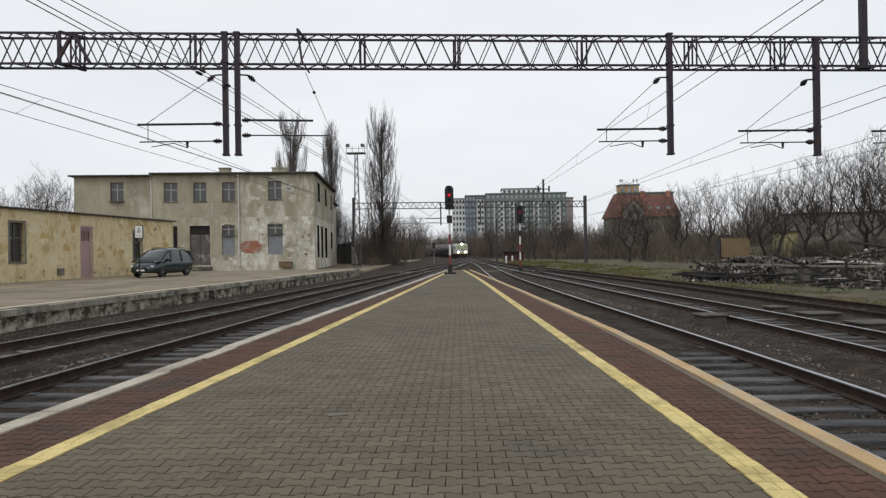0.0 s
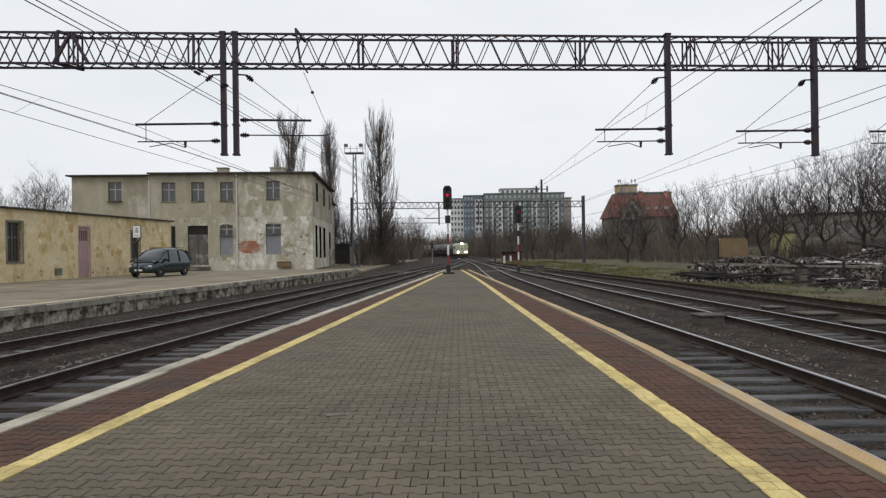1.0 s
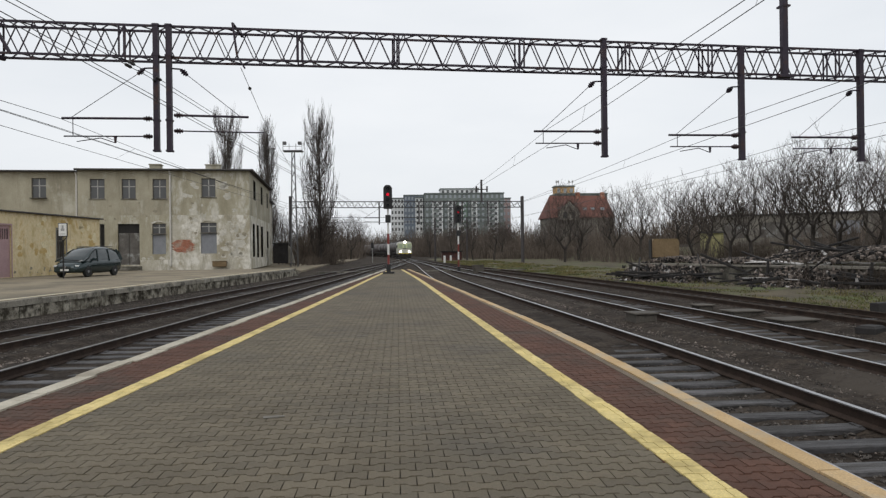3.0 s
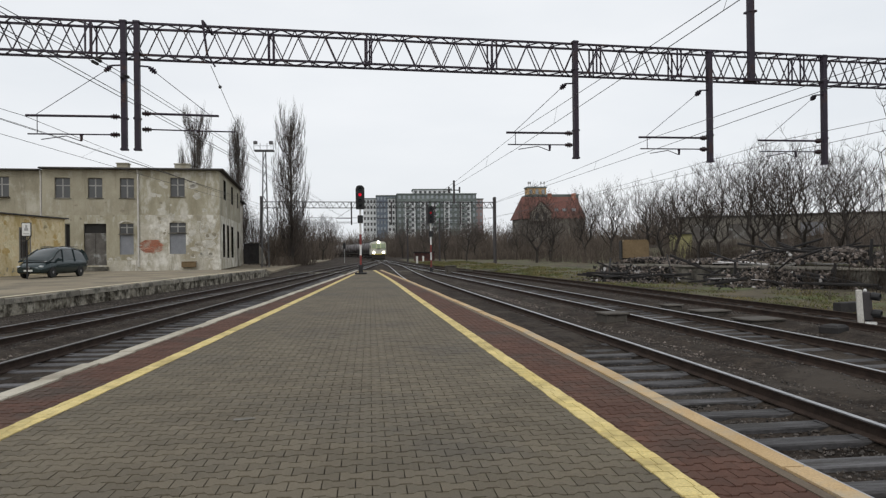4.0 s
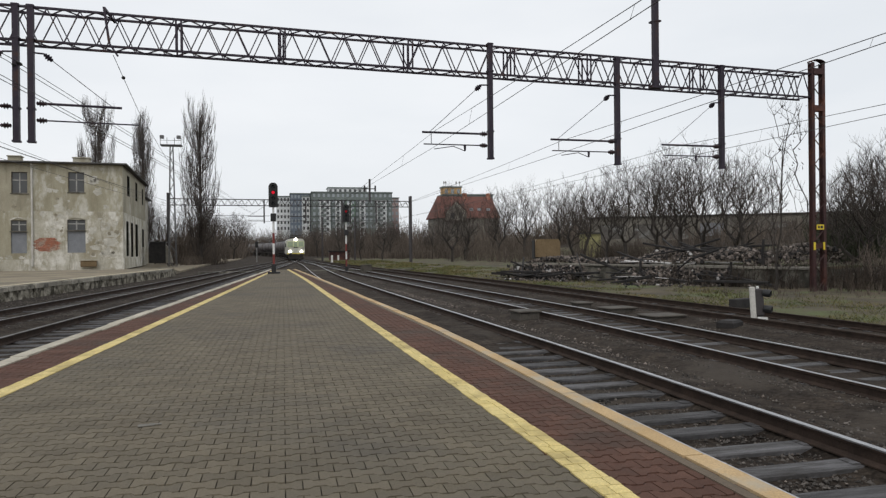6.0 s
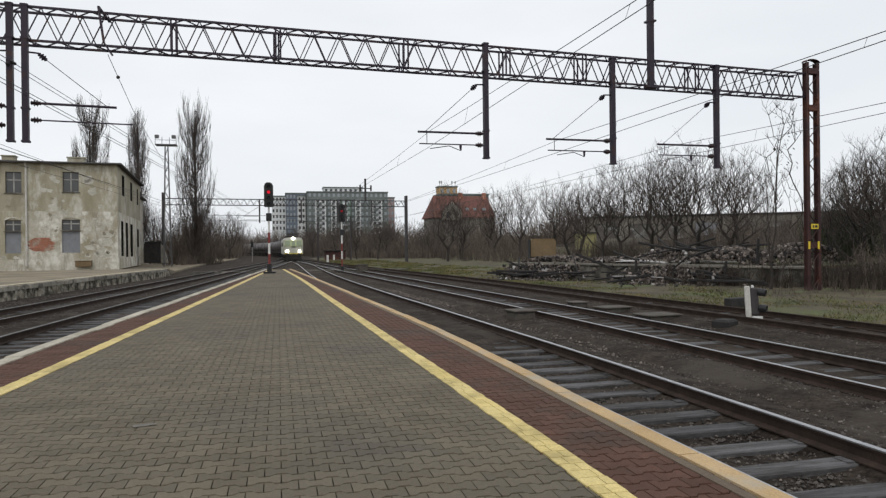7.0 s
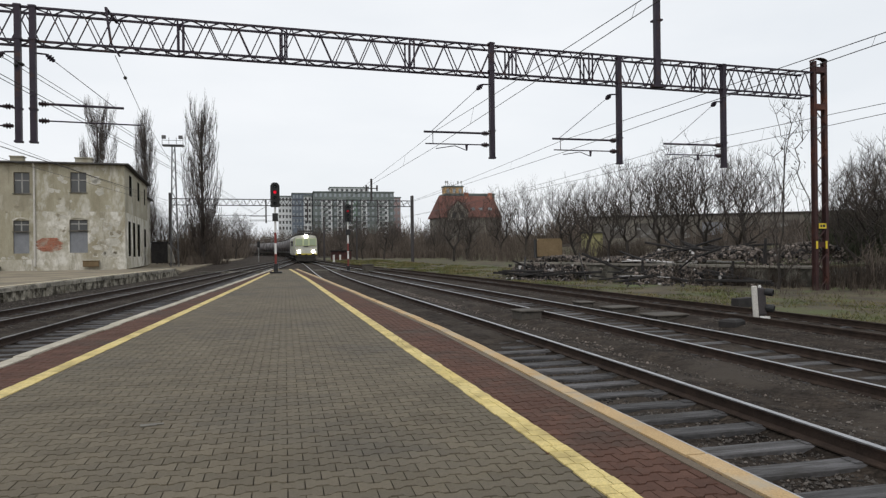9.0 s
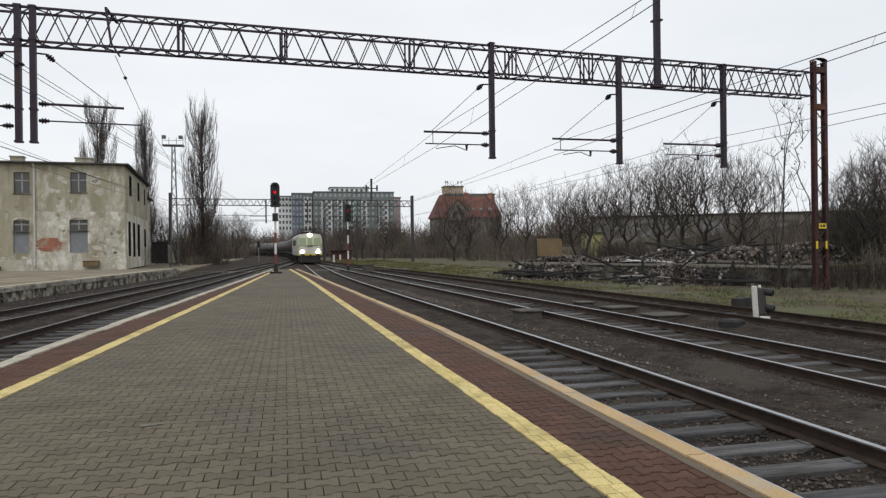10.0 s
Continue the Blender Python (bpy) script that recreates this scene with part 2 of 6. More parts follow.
M_roof = mat("tar_roof", (0.05, 0.047, 0.045), (0.075, 0.07, 0.065), 1, 0.9, fine=25)
M_pipe = mat("painted_pipe", (0.5, 0.48, 0.44), (0.6, 0.58, 0.54), 2, 0.5, metal=0.0, fine=40)
M_white_frame = mat("old_white_frame", (0.27, 0.265, 0.25), (0.38, 0.375, 0.355), 3, 0.7, fine=40)
M_glass = glass("dark_window_glass")
M_curtain = glass("curtained_window_glass", (0.06, 0.063, 0.065), 0.2)
M_board = mat("grey_boarding", (0.2, 0.21, 0.23), (0.25, 0.26, 0.28), 1.5, 0.8, fine=30)
M_olddoor = mat("old_grey_door", (0.085, 0.078, 0.07), (0.15, 0.138, 0.125), 1.2, 0.8, fine=30, stain=(0.28, 0.29, 0.28), stain_scale=1.2, stain_amt=0.3)
M_pink = mat("pink_door_paint", (0.36, 0.235, 0.245), (0.42, 0.285, 0.29), 1.5, 0.7, fine=30)
M_dark = mat("dark_hollow", (0.018, 0.017, 0.016), (0.028, 0.026, 0.024), 2, 0.9, fine=20)
M_car = mat("dark_green_car_paint", (0.022, 0.036, 0.038), (0.03, 0.046, 0.048), 1, 0.18, metal=0.3, fine=200, bump=0, local=True, spec=0.6)
M_rubber = mat("rubber", (0.018, 0.018, 0.018), (0.025, 0.025, 0.025), 5, 0.85, fine=50)
M_alloy = mat("grey_rim", (0.25, 0.25, 0.26), (0.32, 0.32, 0.33), 5, 0.4, metal=0.8, bump=0)
M_white = mat("white_paint", (0.68, 0.68, 0.66), (0.76, 0.76, 0.74), 3, 0.6, fine=40, stain=(0.5, 0.48, 0.44), stain_scale=2, stain_amt=0.3)
M_sigred = mat("signal_red_paint", (0.17, 0.032, 0.028), (0.23, 0.045, 0.038), 3, 0.6, fine=40)
M_black = mat("black_paint", (0.015, 0.015, 0.016), (0.022, 0.022, 0.023), 3, 0.5, fine=40)
M_grey_paint = mat("grey_paint", (0.3, 0.3, 0.29), (0.36, 0.36, 0.35), 3, 0.6, fine=40)
M_yellow_paint = mat("yellow_paint", (0.7, 0.52, 0.03), (0.75, 0.58, 0.05), 3, 0.6, fine=40)
M_redlamp = glow("red_signal_light", (0.75, 0.008, 0.03), 0.85)
M_redlamp_dim = glow("dim_red_signal_light", (0.45, 0.006, 0.02), 0.3)
M_headlamp = glow("headlamp_light", (1.0, 0.96, 0.86), 14.0)
M_loco = mat("pale_loco_paint", (0.44, 0.44, 0.38), (0.52, 0.51, 0.45), 1.0, 0.5, fine=30, local=True, stain=(0.3, 0.29, 0.22), stain_scale=0.8, stain_amt=0.3)
M_loco_y = mat("yellow_loco_band", (0.55, 0.45, 0.05), (0.6, 0.5, 0.08), 1.0, 0.5, fine=30, local=True)
M_loco_g = mat("green_window_surround", (0.42, 0.47, 0.24), (0.48, 0.53, 0.3), 1.0, 0.5, fine=30, local=True)
# the pale green reflection on the windscreens is put into the tint
M_locoglass = glass("loco_windscreen_reflection", (0.26, 0.31, 0.2), 0.1)
M_under = mat("dirty_underframe", (0.025, 0.022, 0.02), (0.04, 0.035, 0.03), 1.5, 0.8, fine=30, local=True)
M_tank = mat("dirty_tank_paint", (0.07, 0.062, 0.06), (0.13, 0.118, 0.115), 0.8, 0.6, fine=20, local=True, stain=(0.06, 0.05, 0.05), stain_scale=0.5, stain_amt=0.6)
M_bark = mat("bark", (0.032, 0.027, 0.024), (0.062, 0.053, 0.046), 1.2, 0.95, fine=25)
M_twig = mat("winter_twigs", (0.048, 0.039, 0.034), (0.088, 0.072, 0.062), 0.6, 0.95, fine=25, bump=0, vary=0.3, island=True)
# dry twig browns, lightened so that distance haze is in the colour
M_brush = mat("hazed_dry_brush_twigs", (0.063, 0.05, 0.04), (0.172, 0.139, 0.112), 0.15, 0.95, fine=25, bump=0, vary=0.35, island=True)
M_grass = mat("winter_grass", (0.052, 0.082, 0.02), (0.2, 0.155, 0.068), 0.5, 0.95, fine=20, bump=0, vary=0.35, island=True)
M_grass_soil = mat("grassy_soil", (0.05, 0.042, 0.027), (0.12, 0.096, 0.058), 0.45, 0.95, fine=15, bump=0.8, stain=(0.085, 0.105, 0.035), stain_scale=0.4, stain_amt=0.5)
M_char = mat("charred_timber", (0.012, 0.011, 0.011), (0.03, 0.027, 0.026), 3, 0.8, fine=30, vary=0.4, island=True)
M_rubble = mat("rubble", (0.09, 0.074, 0.064), (0.2, 0.168, 0.146), 2.0, 0.9, fine=25, vary=0.6, island=True)
M_planks = mat("pale_debris", (0.45, 0.43, 0.42), (0.6, 0.58, 0.57), 2.0, 0.8, fine=25, vary=0.3, island=True)
# facade colours of the distant flats, brightened to carry the haze
M_apt_dark = mat("grey_green_facade", (0.15, 0.175, 0.165), (0.195, 0.22, 0.207), 0.1, 0.9, fine=2, bump=0)
M_apt_green = mat("green_facade", (0.14, 0.2, 0.155), (0.175, 0.235, 0.185), 0.1, 0.9, fine=2, bump=0)
M_apt_blue = mat("blue_facade", (0.15, 0.18, 0.22), (0.2, 0.225, 0.26), 0.1, 0.9, fine=2, bump=0)
M_apt_white = mat("pale_facade", (0.62, 0.64, 0.64), (0.72, 0.73, 0.73), 0.1, 0.9, fine=2, bump=0)
M_apt_rose = mat("rose_facade", (0.34, 0.26, 0.25), (0.4, 0.31, 0.3), 0.1, 0.9, fine=2, bump=0)
M_tile = mat("red_roof_tiles", (0.125, 0.055, 0.044), (0.168, 0.073, 0.057), 0.3, 0.9, fine=6, bump=0.5)
M_gable = mat("gable_plaster", (0.26, 0.24, 0.2), (0.34, 0.31, 0.26), 0.4, 0.9, fine=6)
M_orange = mat("orange_plaster", (0.5, 0.32, 0.15), (0.55, 0.36, 0.18), 0.3, 0.9, fine=6)
M_oldwall = mat("old_grey_wall", (0.15, 0.14, 0.12), (0.2, 0.185, 0.16), 0.3, 0.9, fine=8, stain=(0.26, 0.24, 0.2), stain_scale=0.2)
M_winpale = glass("pale_far_window", (0.3, 0.33, 0.35), 0.3)
M_tower = mat("galvanised_tower", (0.09, 0.088, 0.09), (0.14, 0.138, 0.14), 2.0, 0.6, fine=20)
# near-black without gloss: the shade of unlit rooms as a colour
M_room_shade = mat("painted_room_shade", (0.012, 0.011, 0.01), (0.03, 0.027, 0.023), 1.0, 1.0, spec=0.0, bump=0)
M_bramble = mat("dark_bramble", (0.028, 0.022, 0.018), (0.075, 0.058, 0.045), 0.4, 0.95, fine=25, bump=0, vary=0.35, island=True)
M_ivy = mat("evergreen_shrub", (0.022, 0.026, 0.014), (0.05, 0.055, 0.03), 0.6, 0.9, fine=25, bump=0, vary=0.3, island=True)
M_tan = mat("tan_board", (0.15, 0.105, 0.056), (0.21, 0.148, 0.082), 0.8, 0.85, fine=15)


M_patch_pale = mat("repair_plaster", (0.42, 0.4, 0.34), (0.62, 0.6, 0.54), 1.2, 0.92, fine=14, bump=0.5, stain=(0.33, 0.3, 0.23), stain_scale=1.1, stain_amt=0.45)
M_patch_dark = mat("bare_render", (0.22, 0.195, 0.145), (0.33, 0.295, 0.22), 1.3, 0.95, fine=14, bump=0.6)
M_patch_cream = mat("faded_cream_plaster", (0.6, 0.51, 0.31), (0.74, 0.66, 0.45), 1.0, 0.92, fine=12, bump=0.4)
M_patch_ochre = mat("deep_ochre_plaster", (0.46, 0.32, 0.12), (0.54, 0.4, 0.18), 1.0, 0.92, fine=12, bump=0.4)


# ---- plan: lines along the station ----
def spline(nodes):
    """A smooth x(y) through nodes (y, x)."""
    ys, xs = [a for a, _ in nodes], [b for _, b in nodes]
    k = [(xs[1] - xs[0]) / (ys[1] - ys[0])]
    for i in range(1, len(ys) - 1):
        k.append((xs[i + 1] - xs[i - 1]) / (ys[i + 1] - ys[i - 1]))
    k.append((xs[-1] - xs[-2]) / (ys[-1] - ys[-2]))

    def f(y):
        if y <= ys[0]:
            return xs[0] + k[0] * (y - ys[0])
        if y >= ys[-1]:
            return xs[-1] + k[-1] * (y - ys[-1])
        i = max(j for j in range(len(ys) - 1) if ys[j] <= y)
        h = ys[i + 1] - ys[i]
        s = (y - ys[i]) / h
        return (xs[i] * (2 * s**3 - 3 * s**2 + 1) + h * k[i] * (s**3 - 2 * s**2 + s) + xs[i + 1] * (3 * s**2 - 2 * s**3) + h * k[i + 1] * (s**3 - s**2))

    return f


YEL_L = spline([(-12, -3.75), (4.3, -2.86), (9, -2.57), (22, -1.9), (40, -1.03), (50, -0.5)])
YEL_R = spline([(-12, 1.95), (4, 1.76), (10, 1.6), (20, 1.33), (33, 0.97), (50, 0.3)])
EDGE_L = spline([(-12, -4.8), (5.6, -3.7), (26, -2.43), (50, -0.95)])
EDGE_R = spline([(-12, 2.75), (4.3, 2.62), (11, 2.6), (16.3, 2.4), (27, 1.95), (50, 0.85)])
LPLAT = spline([(-12, -13.2), (17.6, -11.77), (22.6, -11.35), (32, -10.55), (50, -8.75), (56, -8.2)])
TR_R1 = spline([(-12, 4.2), (8, 4.025), (18.8, 3.65), (26.9, 3.31), (44.8, 2.85), (84, 2.87), (106, 2.3), (127, 1.9), (152, 1.43), (174, 0.77), (200, -0.9), (225, -4.2), (250, -9.5), (275, -17), (300, -27), (340, -47), (400, -85)])
TR_L1 = spline([(-12, -5.9), (9, -5.24), (16, -4.77), (24, -4.25), (40, -3.04), (63, -1.6), (90, 0.2), (118, 1.7)])
TR_L2 = spline([(-12, -9.7), (11.6, -8.6), (20.6, -7.65), (34, -6.5), (54, -4.85), (80, -2.7), (110, -0.3), (140, 1.3)])
TR_R2 = spline([(-12, 7.9), (9, 7.6), (18, 7.4), (31, 6.8), (54, 5.6), (90, 3.9), (130, 2.2), (150, 1.4)])
TR_R3 = spline([(-12, 12.0), (11.6, 11.55), (22.4, 11.0), (36, 10.2), (54, 8.6), (80, 6.3), (115, 3.6), (140, 2.2)])
Z_RAIL, Z_GROUND = -0.35, -0.56
TURN = 5.1  # house and gantries stand turned by this


# ---- ground ----
def gz(x, y):
    """Height of the ground."""
    z = Z_GROUND - 0.03
    if y > 5:
        z += 0.15 * min(1, max(0, (x - 16) / 10)) + min(5.5, max(0.0, x - 27) * 0.13)
    return z + 0.04 * noise.noise((x * 0.3, y * 0.3, 0))


def make_ground():
    s = Shape()
    xs = [-2500, -900, -300, -120, -60] + [-40 + 2 * i for i in range(51)] + [80, 110, 160, 300, 900, 2500]
    ys = [-1500, -300, -60, -20] + [-10 + 3 * i for i in range(60)] + [190, 230, 300, 420, 600, 1200, 3500]
    for y in ys:
        for x in xs:
            s.v.append((x, y, gz(x, y)))
    n = len(xs)
    s.f = [(j * n + i, j * n + i + 1, (j + 1) * n + i + 1, (j + 1) * n + i) for j in range(len(ys) - 1) for i in range(n - 1)]
    tagged(part("ground", s, M_ground), "dark ballast and bare soil of a railway yard", "ground", kind="structure")


def strip(s, left, right, y0, y1, z0, z1, step=2.0):
    """A slab between two lines x(y)."""
    n = max(1, int(round((y1 - y0) / step)))
    k = len(s.v)
    for i in range(n + 1):
        y = y0 + (y1 - y0) * i / n
        a, b = left(y), right(y)
        s.v += [(a, y, z0), (b, y, z0), (b, y, z1), (a, y, z1)]
    for i in range(n):
        p, q = k + 4 * i, k + 4 * i + 4
        s.f += [(p, p + 1, q + 1, q), (p + 1, p + 2, q + 2, q + 1), (p + 2, p + 3, q + 3, q + 2), (p + 3, p, q, q + 3)]
    s.f += [(k, k + 3, k + 2, k + 1), (k + 4 * n, k + 4 * n + 1, k + 4 * n + 2, k + 4 * n + 3)]
    return s


def make_platform():
    base = thing("platform", pose(0, 0, 0), "island platform of grey interlocking pavers with yellow lines and red margins", "platform", kind="structure")
    s = strip(Shape(), lambda y: EDGE_L(y) + 0.06, lambda y: EDGE_R(y) - 0.06, -12, 50, -1.0, -0.03)
    part("paver_bed", s, M_bed, base)
    for f, sg, m, wd in ((EDGE_L, 1, M_edge_white, 0.19), (EDGE_R, -1, M_edge, 0.145)):
        y = -12.0
        while y < 49.9:
            e = Shape()
            y1 = min(y + 1.0, 50)
            d = (0.028 if sg > 0 else 0.01) * random.uniform(-1, 1)
            a, b = (lambda q, f=f, d=d: f(q) + d), (lambda q, f=f, sg=sg, d=d, wd=wd: f(q) + sg * wd + d)
            if sg < 0:
                a, b = b, a
            strip(e, a, b, y + 0.005, y1 - 0.005, -0.14, 0.014 + 0.005 * random.uniform(-1, 1), 0.5)
            part("edge_stone", e, m, base)
            y += 1.0
    lip = strip(Shape(), lambda y: EDGE_R(y) - 0.225, lambda y: EDGE_R(y) - 0.157, -12, 50, -0.14, 0.004)
    part("edge_bed", lip, M_lip, base)
    w = Shape()
    strip(w, lambda y: EDGE_L(y) + 0.05, lambda y: EDGE_L(y) + 0.2, -12, 50, -1.0, -0.145)
    strip(w, lambda y: EDGE_R(y) - 0.2, lambda y: EDGE_R(y) - 0.05, -12, 50, -1.0, -0.145)
    part("retaining_wall", w, M_old_conc, base)
    return base


def make_left_platform():
    base = thing("side_platform", pose(0, 0, 0), "worn tarmac side platform with a crumbling concrete edge wall", "platform", kind="structure")
    s = strip(Shape(), lambda y: -75 - 0 * y, lambda y: LPLAT(y) - 0.3, -12, 58, -1.0, 0.0, 3)
    far = spline([(58, -8.6), (66, -9.0), (80, -9.4), (101, -9.7), (148, -8.8), (205, -10.5)])
    s.add([(-75, 58, 0), (far(58), 58, 0), (far(66), 66, -0.42), (-75, 66, -0.42), (-75, 58, -1), (far(58), 58, -1), (far(66), 66, -1), (-75, 66, -1)], [(0, 1, 2, 3), (1, 5, 6, 2), (0, 4, 5, 1), (3, 2, 6, 7), (4, 7, 6, 5), (0, 3, 7, 4)])
    strip(s, lambda y: -75 + 0 * y, far, 66.004, 205, -1.0, -0.42, 4)
    part("surface", s, M_asph, base)
    y = -12.0
    while y < 56:
        ln = random.uniform(0.7, 1.6)
        d, dz = random.uniform(-0.07, 0.03), random.uniform(-0.03, 0.012)
        e = strip(Shape(), lambda q: LPLAT(q) - 0.3, lambda q, d=d: LPLAT(q) + d, y, min(58, y + ln - 0.02), -0.19, dz, 1.0)
        part("edge_slab", e, M_edgetop, base)
        y += ln
    line = strip(Shape(), lambda q: LPLAT(q) - 0.72, lambda q: LPLAT(q) - 0.5, -12, 57, -0.05, 0.004, 1.0)
    part("pale_line", line, M_line, base, "worn pale line along the platform edge")
    y = -12.0
    while y < 57:
        ln = random.uniform(0.5, 1.1)
        d = random.uniform(-0.05, 0.02)
        w = strip(Shape(), lambda q: LPLAT(q) - 0.28, lambda q, d=d: LPLAT(q) - 0.06 + d, y, min(57.9, y + ln - 0.015), -1.0, -0.195, 1.0)
        part("wall_block", w, M_edgewall, base)
        y += ln


# ---- tracks ----
def make_track(f, y0, y1, label, near=(2, 60), head=M_railtop):
    base = thing("track", pose(0, 0, 0), label, "railway track", "tracks", "structure")

    def pt(y, off):
        d = (f(y + 0.5) - f(y - 0.5))
        k = math.hypot(1, d)
        return f(y) + off / k, y - off * d / k

    for off in (-0.7525, 0.7525):
        body, top = Shape(), Shape()
        prof = [(-0.07, -0.16), (0.07, -0.16), (0.07, -0.145), (0.012, -0.12), (0.012, -0.04), (0.034, -0.03), (0.034, -0.002), (-0.034, -0.002), (-0.034, -0.03), (-0.012, -0.04), (-0.012, -0.12), (-0.07, -0.145)]
        n = max(2, int((y1 - y0) / 3))
        for i in range(n + 1):
            y = y0 + (y1 - y0) * i / n
            body.v += [(*pt(y, off + a), Z_RAIL + b) for a, b in prof]
            top.v += [(*pt(y, off + a), Z_RAIL + b) for a, b in (((-0.038, 0.0), (0.03, 0.0), (0.03, -0.004), (-0.038, -0.014)) if off > 0 else ((-0.03, 0.0), (0.038, 0.0), (0.038, -0.014), (-0.03, -0.004)))]
        for i in range(n):
            body.f += [(i * 12 + j, i * 12 + (j + 1) % 12, (i + 1) * 12 + (j + 1) % 12, (i + 1) * 12 + j) for j in range(12)]
            top.f += [(i * 4 + j, i * 4 + (j + 1) % 4, (i + 1) * 4 + (j + 1) % 4, (i + 1) * 4 + j) for j in range(4)]
        rail = part("rail", body, M_rail, base)
        part("running_surface", top, head, rail, "polished steel rail head" if head is M_railtop else "dull rusty rail head")
    sl = Shape().box(-1.3, 1.3, -0.12, 0.12, -0.1, 0.0, bevel=0.015)
    for x in (-0.7525, 0.7525):
        sl.box(x - 0.16, x + 0.16, -0.08, 0.08, 0.0, 0.012)
    sm = sl.mesh("sleeper", M_sleeper)
    rest = Shape()
    y = y0 + 0.3
    while y < y1:
        a = -math.degrees(math.atan(f(y + 0.5) - f(y - 0.5))) + random.uniform(-1.2, 1.2)
        m = pose(f(y) + random.uniform(-0.05, 0.05), y + random.uniform(-0.03, 0.03), Z_RAIL - 0.165 + random.uniform(-0.008, 0.008), 0, 0, a)
        if near[0] <= y <= near[1]:
            part("sleeper", sm, None, base, at=m)
        else:
            rest.box(-1.3, 1.3, -0.12, 0.12, -0.1, 0.0, m)
        y += 0.62
    if rest.v:
        tagged(part("far_sleepers", rest, M_sleeper_far, base), kind="stuff")
    return base


# ---- gantries and overhead line ----
def truss(s, x0, x1, y0, y1, z0, z1, bay, r, diag=True):
    """A box truss along x: four chords, zigzag faces."""
    for y in (y0, y1):
        for z in (z0, z1):
            s.bar((x0, y, z), (x1, y, z), r * 2.2, r * 2.0)
    n = int(round((x1 - x0) / bay))
    for i in range(n):
        a, b, c = x0 + i * bay, x0 + (i + 0.5) * bay, x0 + (i + 1) * bay
        for y in (y0, y1):
            e = 0.5 * bay if y == y1 else 0
            s.bar((a + e * 0.3, y, z0), (b + e * 0.3, y, z1), r, r)
            s.bar((b + e * 0.3, y, z1), (min(c + e * 0.3, x1), y, z0), r, r)
        for z in (z0, z1):
            s.bar((a, y0, z), (b, y1, z), r, r)
            s.bar((b, y1, z), (c, y0, z), r, r)


def lattice_mast(base, x, z0, z1, m_leg):
    for dx in (-0.26, 0.26):
        leg = Shape()
        leg.box(x + dx - 0.07, x + dx + 0.07, -0.1, -0.088, z0, z1)
        leg.box(x + dx - 0.07, x + dx + 0.07, 0.088, 0.1, z0, z1)
        leg.box(x + dx - 0.006, x + dx + 0.006, -0.088, 0.088, z0, z1)
        part("mast_leg", leg, m_leg, base)
    z, up = z0 + 0.3, 1
    while z < z1 - 0.5:
        part("lacing_bar", Shape().bar((x - 0.24 * up, -0.107, z), (x + 0.24 * up, -0.107, z + 0.5), 0.045, 0.012), m_leg, base)
        z += 0.5
        up = -up
    for z in (z0 + 2.0, z1 - 1.9, z1 - 0.45):
        part("tie_plate", Shape().box(x - 0.26, x + 0.26, -0.122, -0.112, z, z + 0.22).box(x - 0.26, x + 0.26, 0.112, 0.122, z, z + 0.22), m_leg, base)
    cap = Shape()
    for i in range(8):
        a0, a1 = math.pi * i / 8, math.pi * (i + 1) / 8
        cap.bar((x - 0.33 * math.cos(a0), 0, z1 + 0.12 * math.sin(a0)), (x - 0.33 * math.cos(a1), 0, z1 + 0.12 * math.sin(a1)), 0.26, 0.02)
    part("mast_cap", cap, m_leg, base)


def insulator(s, p, q):
    p, q = Vector(p), Vector(q)
    s.lathe([(0, 0.03), (0.03, 0.06), (0.06, 0.035), (0.09, 0.09), (0.13, 0.04), (0.16, 0.09), (0.2, 0.035), (0.23, 0.06), (0.26, 0.03)], p, q, 10)


